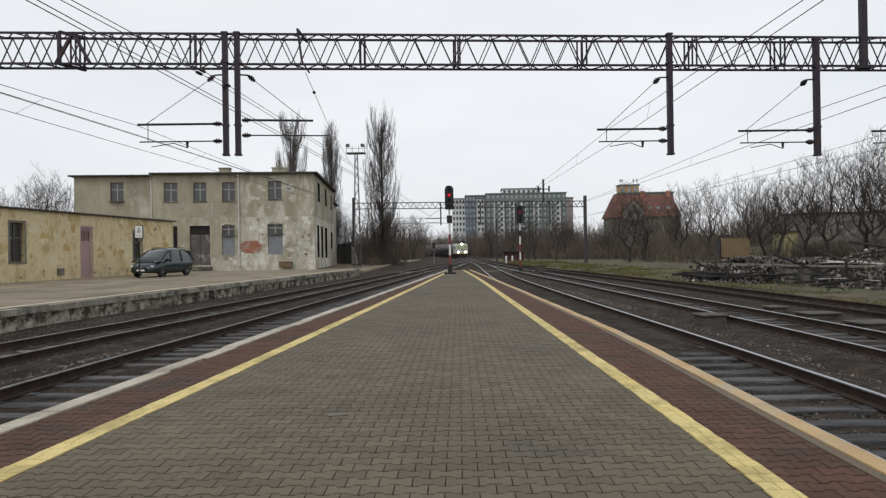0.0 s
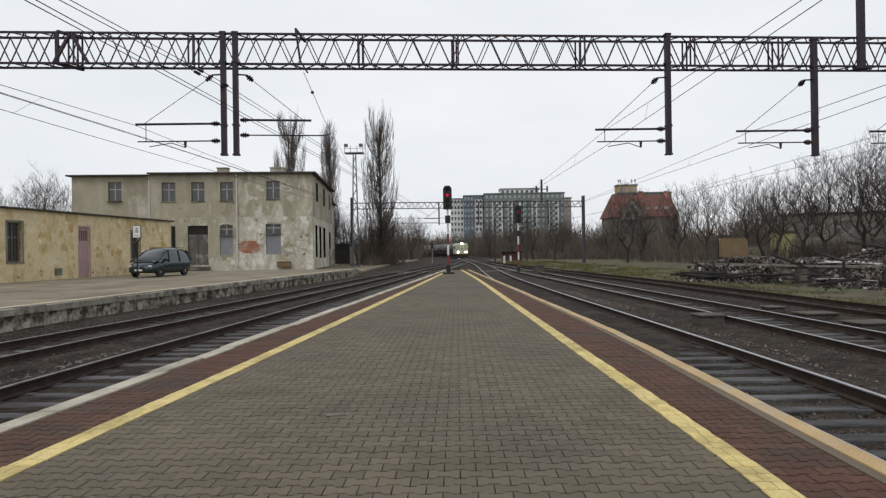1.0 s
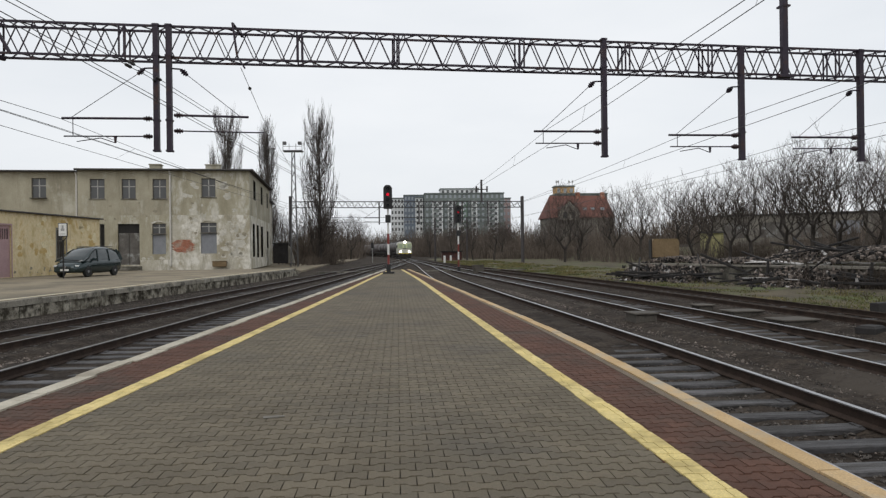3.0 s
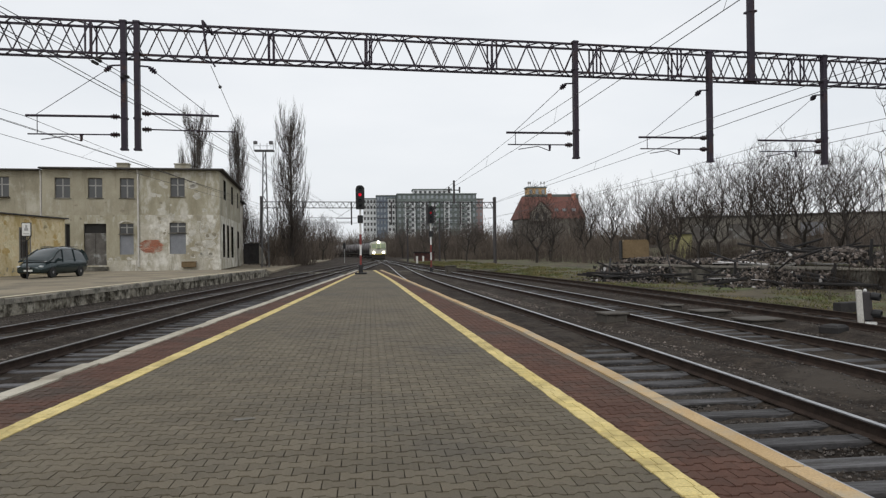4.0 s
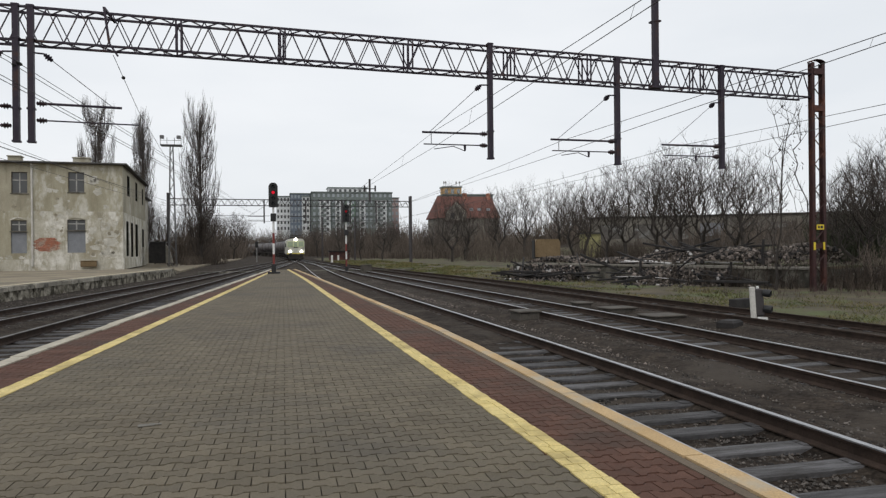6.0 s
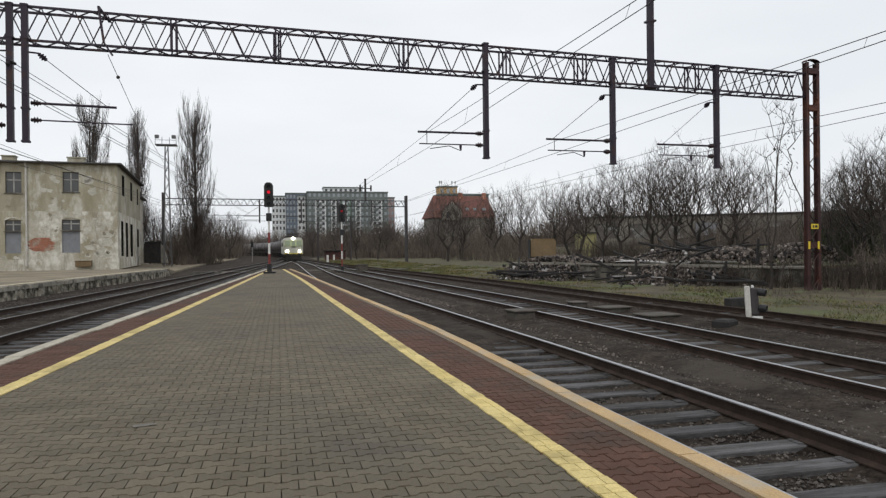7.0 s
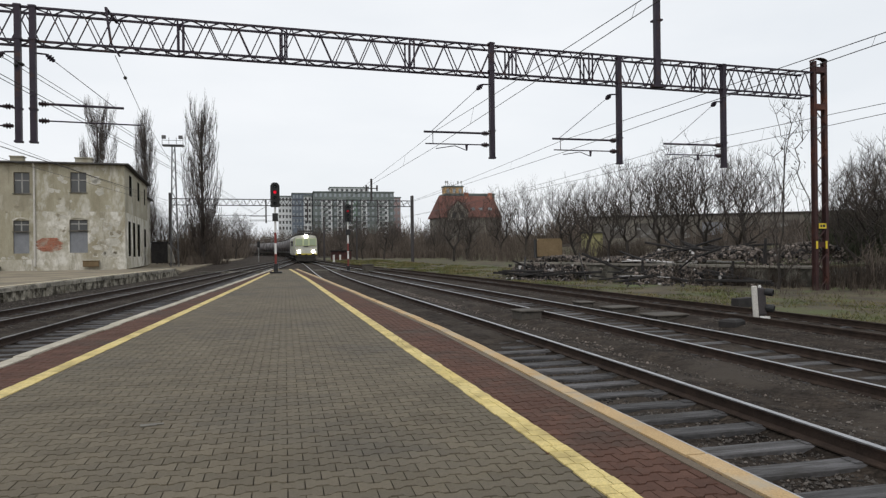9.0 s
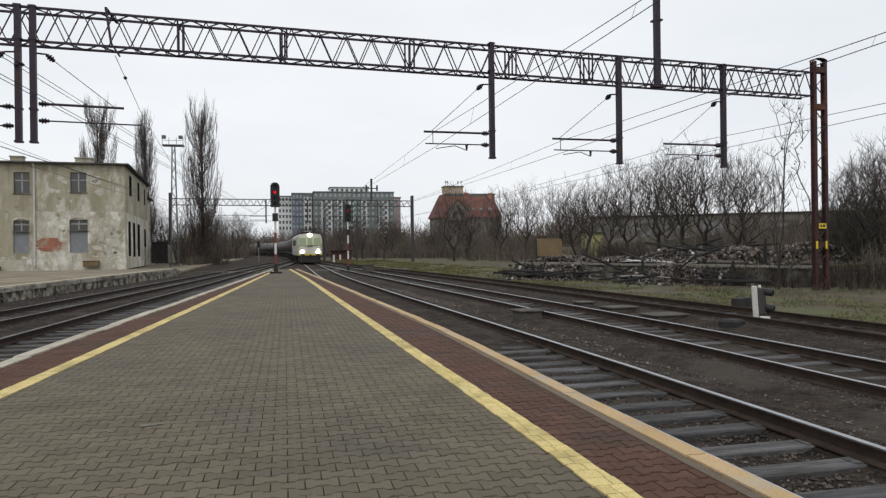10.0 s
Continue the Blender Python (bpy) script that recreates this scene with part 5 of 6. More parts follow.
# ---- trees and brush ----
def branch_out(trunk, targets, rng, reach, climb, wiggle):
    """Joins target points one by one to the nearest twig of a growing tree; returns nodes and their parents.
    reach: how much a long way round to the root counts; climb: how steeply limbs must rise."""
    pos, way, par = np.zeros((len(targets) * 9 + 40, 3)), np.zeros(len(targets) * 9 + 40), [-1]
    n = 1
    pos[0] = trunk[0]
    for q in trunk[1:]:
        pos[n], way[n] = q, way[n - 1] + np.linalg.norm(np.array(q) - pos[n - 1])
        par.append(n - 1)
        n += 1
    for p in targets:
        d = p - pos[:n]
        flat = np.hypot(d[:, 0], d[:, 1])
        cost = np.linalg.norm(d, axis=1) + reach * way[:n] + 1.6 * np.maximum(0, flat * climb - d[:, 2])
        cost[0] += 99
        i = int(np.argmin(cost))
        ln = float(np.linalg.norm(p - pos[i]))
        k = min(8, max(1, int(round(ln / 0.55))))
        a, prev = pos[i].copy(), i
        bow = np.array([rng.uniform(-1, 1), rng.uniform(-1, 1), rng.uniform(-0.9, 0.3)]) * ln * 0.12
        for j in range(1, k + 1):
            t = j / k
            jit = np.array([rng.uniform(-1, 1) for _ in range(3)]) * wiggle * (j < k)
            pos[n] = a + (p - a) * t + bow * 4 * t * (1 - t) + jit
            way[n] = way[prev] + ln / k
            par.append(prev)
            prev = n
            n += 1
    return pos[:n], par


def tree_from(nodes, par, rng, tip, twigs, twig_len, up, thick, root):
    """Limbs with girths that add up towards the root, and bunches of fine twigs at the ends."""
    n = len(par)
    area, leaf = np.zeros(n), np.ones(n, bool)
    for i in range(n - 1, 0, -1):
        if area[i] == 0:
            area[i] = tip**2.0
        area[par[i]] += area[i]
        leaf[par[i]] = False
    rad = np.sqrt(area)
    rad *= np.minimum(1.0, root / rad[0]) if rad[0] > root else 1.0
    rad = np.maximum(rad, tip * 0.7)
    tr, cr = Shape(), Shape()
    for i in range(1, n):
        a, b = nodes[par[i]], nodes[i]
        r0 = rad[par[i]] if rad[par[i]] < rad[i] * 1.5 else rad[i] * 1.15
        s = tr if rad[i] > thick else cr
        s.rod(a, b, r0, rad[i], n=6 if rad[i] > 0.06 else 3, caps=False)
    for i in range(1, n):
        if not leaf[i] and rng.random() > 0.3:
            continue
        for k in range(twigs if leaf[i] else 2):
            d = Vector(nodes[i] - nodes[par[i]]).normalized()
            d = (d * 0.6 + Vector((rng.uniform(-1, 1), rng.uniform(-1, 1), rng.uniform(-0.7, 1) + up))).normalized()
            a = Vector(nodes[i])
            m = a + d * twig_len * rng.uniform(0.3, 0.6)
            e = m + (d + Vector((rng.uniform(-1, 1), rng.uniform(-1, 1), rng.uniform(-0.4, 0.8) + up)) * 0.6).normalized() * twig_len * rng.uniform(0.3, 0.6)
            cr.rod(a, m, tip * 0.7, tip * 0.55, n=3, caps=False)
            cr.rod(m, e, tip * 0.55, tip * 0.3, n=3, caps=False)
    return tr, cr


def tree_meshes(seed, height, trunk_r, kind):
    rng = random.Random(seed)
    if kind == "poplar":
        tr, cr = Shape(), Shape()
        tr.lathe([(height * 0.093 * i, trunk_r * (1 - 0.095 * i)) for i in range(11)], (0, 0, 0), (0, 0, 1), 8)
        wide = 0.095 if seed == 13 else 0.15
        for i in range(150):
            t = 0.04 + 0.8 * (i / 150) ** 1.1
            a = rng.uniform(0, 2 * math.pi)
            out = height * wide * math.sqrt(rng.uniform(0.05, 1.0)) * (1 - 0.45 * t) * min(1.0, 0.55 + 2 * t)
            z0, ln = t * height, height * rng.uniform(0.16, 0.34) * (1 - 0.45 * t)
            ln = min(ln, height * rng.uniform(0.93, 1.0) - z0)
            side = Vector((math.cos(a), math.sin(a), 0))
            pts = [Vector((0, 0, z0)), side * out * 0.6 + Vector((0, 0, z0 + ln * 0.2)), side * out * 0.92 + Vector((0, 0, z0 + ln * 0.5)), side * out + Vector((rng.uniform(-0.2, 0.2), rng.uniform(-0.2, 0.2), z0 + ln))]
            r = 0.022 + 0.035 * (1 - t)
            for k in range(3):
                cr.rod(pts[k], pts[k + 1], r * (1 - 0.28 * k), r * (1 - 0.28 * (k + 1)), n=4, caps=False)
            for k in range(26):
                u = rng.uniform(0.2, 2.99)
                b = pts[int(u)].lerp(pts[int(u) + 1], u % 1)
                d = Vector((rng.gauss(0, 0.22), rng.gauss(0, 0.22), 1)).normalized()
                m = b + d * rng.uniform(0.4, 1.0)
                e = m + Vector((rng.gauss(0, 0.16), rng.gauss(0, 0.16), 1)).normalized() * rng.uniform(0.4, 1.1)
                cr.rod(b, m, 0.016, 0.013, n=3, caps=False)
                cr.rod(m, e, 0.013, 0.006, n=3, caps=False)
    elif kind == "sapling":
        trunk = [(0.05 * i + rng.uniform(-0.08, 0.08), rng.uniform(-0.08, 0.08), -0.2 + height * i / 12) for i in range(13)]
        aims = []
        for i in range(90):
            t = 0.2 + 0.8 * rng.random()
            r, a = height * 0.16 * math.sqrt(rng.random()) * (1.15 - 0.6 * t), rng.uniform(0, 2 * math.pi)
            aims.append(np.array((0.6 * t + r * math.cos(a), r * math.sin(a), height * t)))
        aims.sort(key=lambda p: p[2])
        nodes, par = branch_out(trunk, aims, rng, 0.05, 1.3, 0.03)
        tr, cr = tree_from(nodes, par, rng, 0.011, 4, 0.5, 0.6, 0.03, trunk_r)
        for i in range(70):
            c = Vector((rng.gauss(0.55, 0.3), rng.gauss(0, 0.25), height * rng.uniform(0.62, 1.0)))
            u = Vector((rng.uniform(-1, 1), rng.uniform(-1, 1), rng.uniform(-1, 0.2))).normalized() * rng.uniform(0.05, 0.11)
            w = u.cross(Vector((0, 0, 1))).normalized() * 0.035
            cr.add([c - u, c + w, c + u, c - w], [(0, 1, 2, 3)])
    else:
        fork = height * rng.uniform(0.1, 0.22)
        lean = rng.uniform(-0.4, 0.4), rng.uniform(-0.4, 0.4)
        trunk = [(lean[0] * i / 4, lean[1] * i / 4, -0.4 + (fork + 0.4) * i / 4) for i in range(5)]
        wide = height * rng.uniform(0.27, 0.34)
        aims = []
        while len(aims) < 400:
            v = Vector((rng.gauss(0, 1), rng.gauss(0, 1), rng.gauss(0, 1))).normalized()
            lump = 0.82 + 0.45 * noise.noise((v.x * 1.7 + seed * 3, v.y * 1.7, v.z * 1.7))
            k = rng.random() ** 0.42 * lump
            p = np.array((v.x * wide * k + lean[0], v.y * wide * k + lean[1], height * (0.6 + 0.38 * v.z * k)))
            if p[2] > fork + 0.3 + 0.5 * math.hypot(p[0], p[1]) * 0.6:
                aims.append(p)
        aims.sort(key=lambda p: p[2] + 0.5 * math.hypot(p[0], p[1]) + rng.uniform(-0.6, 0.6))
        nodes, par = branch_out(trunk, aims, rng, 0.28, 0.75, 0.11)
        tr, cr = tree_from(nodes, par, rng, 0.0115, 4, 0.85, 0.5, 0.024, trunk_r)
    tall = max(max(q[2] for q in tr.v), max(q[2] for q in cr.v))
    return tr.mesh("trunk", M_bark), cr.mesh("crown", M_twig), tall


_tree_cache = {}


def make_tree(x, y, z, height, kind="broad", seed=0, label="bare winter tree with a dense crown of dark branches"):
    key = (kind, seed)
    if key not in _tree_cache:
        _tree_cache[key] = tree_meshes(seed + 11, {"poplar": 24.0, "sapling": 8.0}.get(kind, 9.0), {"poplar": 0.34, "sapling": 0.07}.get(kind, 0.2), kind)
    k = height / _tree_cache[key][2]
    t = thing("poplar" if kind == "poplar" else "tree", pose(x, y, z, 0, 0, (x * 37 + y * 13) % 360) @ Matrix.Scale(k, 4), label, "tree", "poplars" if kind == "poplar" else "bare trees")
    part("trunk", _tree_cache[key][0], None, t)
    part("crown", _tree_cache[key][1], None, t)
    return t


def brush(name, label, spots, material, twigs, rng, hmin, hmax, rad=0.012):
    """A thicket of upright dry twigs; spots: (x0, y0, x1, y1, depth, count)."""
    s = Shape()
    for x0, y0, x1, y1, dep, count in spots:
        for c in range(count // 6):
            t = rng.random()
            bx, by = x0 + (x1 - x0) * t + rng.uniform(-dep, dep) * 0.5, y0 + (y1 - y0) * t + rng.uniform(-dep, dep) * 0.5
            tall = rng.uniform(hmin, hmax) * (0.8 + 0.65 * noise.noise((bx * 0.13, by * 0.13, 3)))
            for i in range(6):
                x, y = bx + rng.gauss(0, 0.1 * tall), by + rng.gauss(0, 0.1 * tall)
                h = tall * rng.uniform(0.55, 1.0)
                p = Vector((x, y, gz(x, y) - 0.1))
                d = Vector((rng.gauss(0, 0.2) + (x - bx) * 0.25, rng.gauss(0, 0.2) + (y - by) * 0.25, 1)).normalized()
                mid = p + d * h * 0.5
                top = mid + (d + Vector((rng.uniform(-0.3, 0.3), rng.uniform(-0.3, 0.3), 0.1))).normalized() * h * 0.5
                s.rod(p, mid, rad * 1.6, rad * 1.1, n=3, caps=False)
                s.rod(mid, top, rad * 1.1, rad * 0.35, n=3, caps=False)
                for k in range(twigs):
                    u = rng.uniform(0.2, 0.97)
                    b = p.lerp(mid, u * 2) if u < 0.5 else mid.lerp(top, u * 2 - 1)
                    e = Vector((rng.uniform(-0.6, 0.6), rng.uniform(-0.6, 0.6), rng.uniform(0.1, 1))) * h * rng.uniform(0.1, 0.28)
                    s.rod(b, b + e, rad * 0.7, rad * 0.3, n=3, caps=False)
    return tagged(part(name, s, material), label, "brush", kind="stuff")


# ---- build: large structure ----
make_ground()
PLATFORM = make_platform()
make_left_platform()
make_track(TR_R1, -12, 400, "main track beside the platform, dark sleepers and one polished rail", (3, 62))
make_track(TR_L1, -12, 128, "track beside the platform with weathered sleepers", (3, 62), M_raildull)
make_track(TR_L2, -12, 150, "track along the side platform wall", (14, 60), M_raildull)
make_track(TR_R2, -12, 160, "siding track with worn sleepers in dark ballast", (8, 62))
make_track(TR_R3, -12, 150, "rusty outer siding track at the edge of the grass", (10, 62), M_rail)
make_near_gantry()
make_far_gantry()
make_wires()
make_house()
make_shed()
make_car()
make_sign()
make_signal(-0.53, 41.66, 0.0, 5.25, M_redlamp)
make_signal(4.93, 56.3, -0.55, 5.5, M_redlamp_dim)
make_dwarf()


def block(name, x, y, w, d, h, m, label, floors, cols, turn=0.0, z=-0.8):
    """A slab of flats with a grid of windows, front towards -y."""
    b = thing(name, pose(x, y, z, 0, 0, turn), label, "apartment building", "apartment buildings")
    part("wall", Shape().box(0, w, 0, d, 0, h), m, b)
    part("roof", Shape().box(-0.3, w + 0.3, -0.3, d + 0.3, h, h + 0.5), M_apt_dark, b)
    fh, cw = h / floors, w / cols
    pane = Shape().box(-cw * 0.24, cw * 0.24, -0.12, -0.02, fh * 0.3, fh * 0.82).mesh("window", M_curtain if m is M_apt_white else M_winpale)
    for i in range(floors):
        for j in range(cols):
            if i < floors * 0.35:
                continue
            part("window", pane, None, b, at=pose((j + 0.5) * cw, 0, i * fh))
    return b


block("apartment_building", -2.9, 338, 6.3, 12, 27.2, M_apt_white, "pale lower end of a multi-storey block of flats", 10, 4)
block("apartment_building", 3.5, 334, 11, 12, 28.3, M_apt_blue, "blue-grey multi-storey block of flats in the distance", 10, 7)
block("stair_bay", 8.8, 332.4, 3.6, 1.5, 27.0, M_apt_white, "pale bay of a block of flats", 10, 2)
block("apartment_building", 12.9, 322, 36.7, 12, 28.1, M_apt_dark, "dark grey-green multi-storey block of flats in the distance", 10, 17)
block("apartment_building", 21.7, 345, 19, 10, 32.2, M_apt_white, "pale rooftop storey of a far block of flats", 12, 8)
for x, w, mm in ((16.3, 4.8, M_apt_white), (23.4, 2.4, M_apt_white), (28.0, 4.4, M_apt_green), (34.4, 2.6, M_apt_white), (42.0, 4.8, M_apt_white)):
    bay = block("stair_bay", x, 320.4, w, 1.5, 24.8, mm, "vertical facade bay of a block of flats", 10, max(1, int(w / 1.6)))
    for k in range(4, 10):
        part("balcony", Shape().box(w * 0.1, w * 0.6, -1.3, -0.2, k * 2.48 + 0.1, k * 2.48 + 1.05), M_apt_dark if mm is M_apt_white else M_apt_white, bay)
block("apartment_building", 51.5, 340, 4.2, 8, 27, M_apt_rose, "narrow rose-grey block of flats in the distance", 9, 2)


def make_red_house():
    h = thing("tenement", pose(35.2, 166, -0.8, 0, 0, 2), "old tenement with steep red tiled roof and pale cross gable", "house")
    part("wall", Shape().box(1.8, 17.4, 0, 11, 0, 9.6), M_oldwall, h)
    r = Shape().add([(1.3, -0.6, 9.6), (17.5, -0.6, 9.6), (17.5, 11.5, 9.6), (1.3, 11.5, 9.6), (2.9, 5.5, 15.3), (17.2, 5.5, 15.3)], [(0, 1, 5, 4), (1, 2, 5), (2, 3, 4, 5), (3, 0, 4), (3, 2, 1, 0)])
    part("roof", r, M_tile, h, "steep red tiled roof")
    gable = Shape().prism([(3.6, 9.0), (8.6, 9.0), (8.6, 11.0), (6.1, 13.6), (3.6, 11.0)], -0.8, 4.0)
    part("cross_gable", gable, M_gable, h, "pale plastered cross gable")
    lid = Shape()
    for a, b in (((3.3, 10.85), (6.1, 13.75)), ((8.9, 10.85), (6.1, 13.75))):
        lid.prism([a, b, (b[0], b[1] + 0.22), (a[0], a[1] + 0.22)], -1.0, 4.2)
    part("gable_roof", lid, M_tile, h, "red tiled gable roof")
    for x in (4.6, 6.6):
        part("window", Shape().box(x, x + 0.9, -0.86, -0.803, 9.4, 10.9), M_glass, h)
    for x in (10.2, 12.2, 14.6):
        part("roof_window", Shape().box(x, x + 0.8, 1.2, 2.2, 11.45, 12.1), M_winpale, h)
    for x in (9.5, 15.8):
        part("chimney", Shape().box(x, x + 0.9, 4.6, 5.5, 13.5, 16.1, bevel=0.03), M_brick, h)


make_red_house()
block("apartment_building", 60, 260, 19.5, 10, 22.5, M_apt_dark, "distant block of flats with a flat roof behind the tenement", 8, 10, turn=0)
ob = block("roof_house", 60.3, 262, 7.2, 5, 25.6, M_orange, "orange rooftop superstructure of a distant building", 8, 3)
for x in (0.5, 1.2, 5.4, 6.7):
    part("antenna", Shape().rod((x, 1, 26.0), (x, 1, 28.2), 0.09, n=5).box(x - 0.25, x + 0.25, 0.85, 1.15, 27.2, 28.0), M_grey_paint, ob)

# poplars, floodlight tower and trees
make_tree(-36, 150, -0.8, 33.6, "poplar", 1, "tall bare columnar poplar")
make_tree(-25.4, 140, -0.8, 29.5, "poplar", 2, "tall bare columnar poplar")
make_tree(-10.9, 100, -0.8, 24.0, "poplar", 3, "tall bare columnar poplar")
rng = random.Random(5)
make_tree(22.3, 92, gz(22, 92), 11.2, "broad", 1, "bare spreading tree before the tenement")
make_tree(26.6, 101, gz(26.6, 101), 10.4, "broad", 3, "bare spreading tree before the tenement")
make_tree(-10.2, 152, -0.8, 10.5, "broad", 4)
for x, y, h in ((14, 128, 8.0), (17, 122, 8.8), (20, 132, 9.0), (25, 118, 8.2), (27.5, 104, 8.0), (30, 128, 9.5), (11, 140, 8.6), (33, 106, 8.4), (8.5, 176, 11), (15, 168, 11)):
    make_tree(x, y, -0.7, h, "broad", rng.randrange(6))
make_tree(-13.5, 146, -0.8, 9.5, "broad", 2)
for x, y, h in ((-14, 108, 9.5), (-11.5, 120, 10), (-17.5, 104, 9.5), (-19, 112, 10), (-12.5, 132, 10.5), (-9.5, 172, 11.5)):
    make_tree(x, y, -0.8, h, "broad", rng.randrange(6))
make_tree(19.75, 25.0, gz(19.75, 25), 8.0, "sapling", 1, "slender bare sapling with a few dead leaves beside the mast")
make_tree(23.5, 22.0, gz(23.5, 22), 6.5, "sapling", 2, "slender bare sapling in the brush")
make_tree(21.8, 27.5, gz(21.8, 27.5), 5.5, "sapling", 3, "slender bare sapling in the brush")
# x, y, top height above the platform: the row along the bank, then those beyond the mast
for x, y, h in ((29.3, 92.4, 10.5), (29.6, 82.9, 10.7), (30.0, 74.2, 9.9), (26.1, 60.6, 7.6), (29.9, 65.5, 9.1), (27.9, 56.8, 8.6), (28.2, 53.4, 8.9), (28.6, 50.0, 9.6), (29.2, 47.6, 10.2), (30.2, 46.0, 9.5), (30.9, 43.8, 8.8), (29.3, 40.0, 7.8), (36.5, 62, 9.6),
                (28.3, 31.0, 5.2), (27.4, 29.2, 6.0), (26.4, 27.3, 6.6), (35.0, 35.7, 7.5), (25.9, 25.0, 6.9), (27.9, 26.0, 7.4)):
    z = gz(x, y) - 0.15
    make_tree(x + rng.uniform(-0.3, 0.3), y, z, h - z, "broad", rng.randrange(6))
for x, y, h in ((-62, 105, 17), (-66, 110, 16), (-57, 112, 15), (-72, 108, 15)):
    make_tree(x, y, -0.9, h, "broad", rng.randrange(6))
brush("far_thicket", "dense dry winter brush and saplings behind the tracks", [(-17, 122, -12, 104, 7, 900), (-15, 235, -12, 150, 7, 1300), (10, 215, 34, 135, 12, 2600), (-34, 112, -17, 118, 9, 900), (36, 128, 56, 98, 14, 1500)], M_brush, 7, rng, 4.5, 8.5, 0.03)
brush("bushes", "light brown winter bushes beside the side platform", [(-12.5, 92, -8.8, 108, 2.5, 500)], M_brush, 9, rng, 1.4, 3.0, 0.018)
brush("low_thicket", "low dry winter brush before the tenement", [(17, 150, 34, 104, 10, 1900)], M_brush, 7, rng, 2.6, 5.2, 0.026)
brush("woods", "dark winter woods behind the bend of the line", [(16, 262, -34, 310, 20, 2600), (10, 235, 40, 225, 14, 1500)], M_brush, 8, rng, 8.0, 12.5, 0.06)
brush("right_thicket", "dense dry winter brush on the bank", [(27, 100, 31, 62, 7, 1300), (31, 56, 36, 32, 5, 700), (29.5, 62, 33, 42, 4, 700), (24, 26.5, 34, 14, 6, 900), (44, 70, 60, 20, 14, 1800)], M_brush, 8, rng, 1.5, 3.4, 0.016)
brush("ivy_thicket", "dark dense evergreen shrubs behind the mast", [(32.0, 36.0, 34.0, 34.5, 2.2, 260), (37, 38, 43, 30, 4, 400)], M_ivy, 12, rng, 3.2, 5.0, 0.02)
brush("bramble_thicket", "dark tangled brambles round the mast and the end of the ramp", [(19.6, 29.5, 24, 22, 3.2, 900), (24, 22, 31, 15, 4, 900)], M_bramble, 9, rng, 0.8, 2.1, 0.011)
brush("dry_weeds", "brown dry weeds along the foot of the ramp", [(18.0, 31.5, 21.4, 24.0, 1.6, 500), (13.5, 41, 19, 30, 1.6, 200), (16, 25, 22, 20, 3, 250)], M_brush, 4, rng, 0.3, 0.9, 0.006)


def make_floodlight():
    f = thing("floodlight_tower", pose(-12.35, 85, -0.8), "tall lattice floodlight tower with lamps on a platform", "light tower")
    m = Shape()
    wide = lambda z: 0.42 - 0.27 * z / 14.2
    for sx in (-1, 1):
        for sy in (-1, 1):
            m.bar((sx * wide(0), sy * wide(0), 0), (sx * wide(14.2), sy * wide(14.2), 14.2), 0.06, 0.06)
    for i in range(14):
        k = 1 if i % 2 else -1
        for sy in (-1, 1):
            m.bar((-wide(i) * k, sy * wide(i), i), (wide(i + 1) * k, sy * wide(i + 1), i + 1), 0.04, 0.04)
    part("mast", m, M_tower, f)
    top = Shape().box(-1.15, 1.15, -0.6, 0.6, 14.2, 14.32)
    for sx in (-1.12, -0.4, 0.4, 1.12):
        top.box(sx - 0.025, sx + 0.025, -0.6, -0.55, 14.32, 15.1)
    top.box(-1.12, 1.12, -0.6, -0.56, 14.75, 14.79)
    part("platform", top, M_tower, f)
    for sx in (-0.9, 0.9):
        part("floodlight", Shape().box(sx - 0.22, sx + 0.22, -0.95, -0.7, 14.9, 15.3, bevel=0.04), M_tower, f)


make_floodlight()


# ---- old loading ramp, rubble and verge ----
RAMP_A, RAMP_B = Vector((14.2, 42.3, 0)), Vector((21.7, 25.0, 0))
RAMP_D = (RAMP_B - RAMP_A).normalized()
RAMP_N = Vector((-RAMP_D.y, RAMP_D.x, 0))
RAMP_TOP = 0.42


def ramp_at(s, t, z=0.0):
    """s metres along the ramp's front, t metres behind it."""
    return RAMP_A + RAMP_D * s + RAMP_N * t + Vector((0, 0, z))


def make_ramp():
    m = Matrix.Translation(RAMP_A) @ Matrix.Rotation(math.atan2(RAMP_D.y, RAMP_D.x), 4, "Z")
    ln = (RAMP_B - RAMP_A).length
    r = thing("loading_ramp", m, "old concrete loading ramp with a broken edge, buried in rubble", "loading ramp", kind="structure")
    part("ramp_body", Shape().box(0, ln, 0.05, 9, -1.3, RAMP_TOP - 0.14), M_old_conc, r)
    s = 0.0
    while s < ln - 0.1:
        w = random.uniform(1.6, 2.6)
        part("edge_slab", Shape().box(s + 0.01, min(ln, s + w) - 0.01, -0.06 + random.uniform(-0.05, 0.03), 0.9, RAMP_TOP - 0.135, RAMP_TOP + random.uniform(-0.03, 0.02), bevel=0.02), M_oldwall, r)
        s += w
    part("ramp_top", Shape().box(0, ln, 0.91, 9, RAMP_TOP - 0.135, RAMP_TOP - 0.02), M_grass_soil, r)


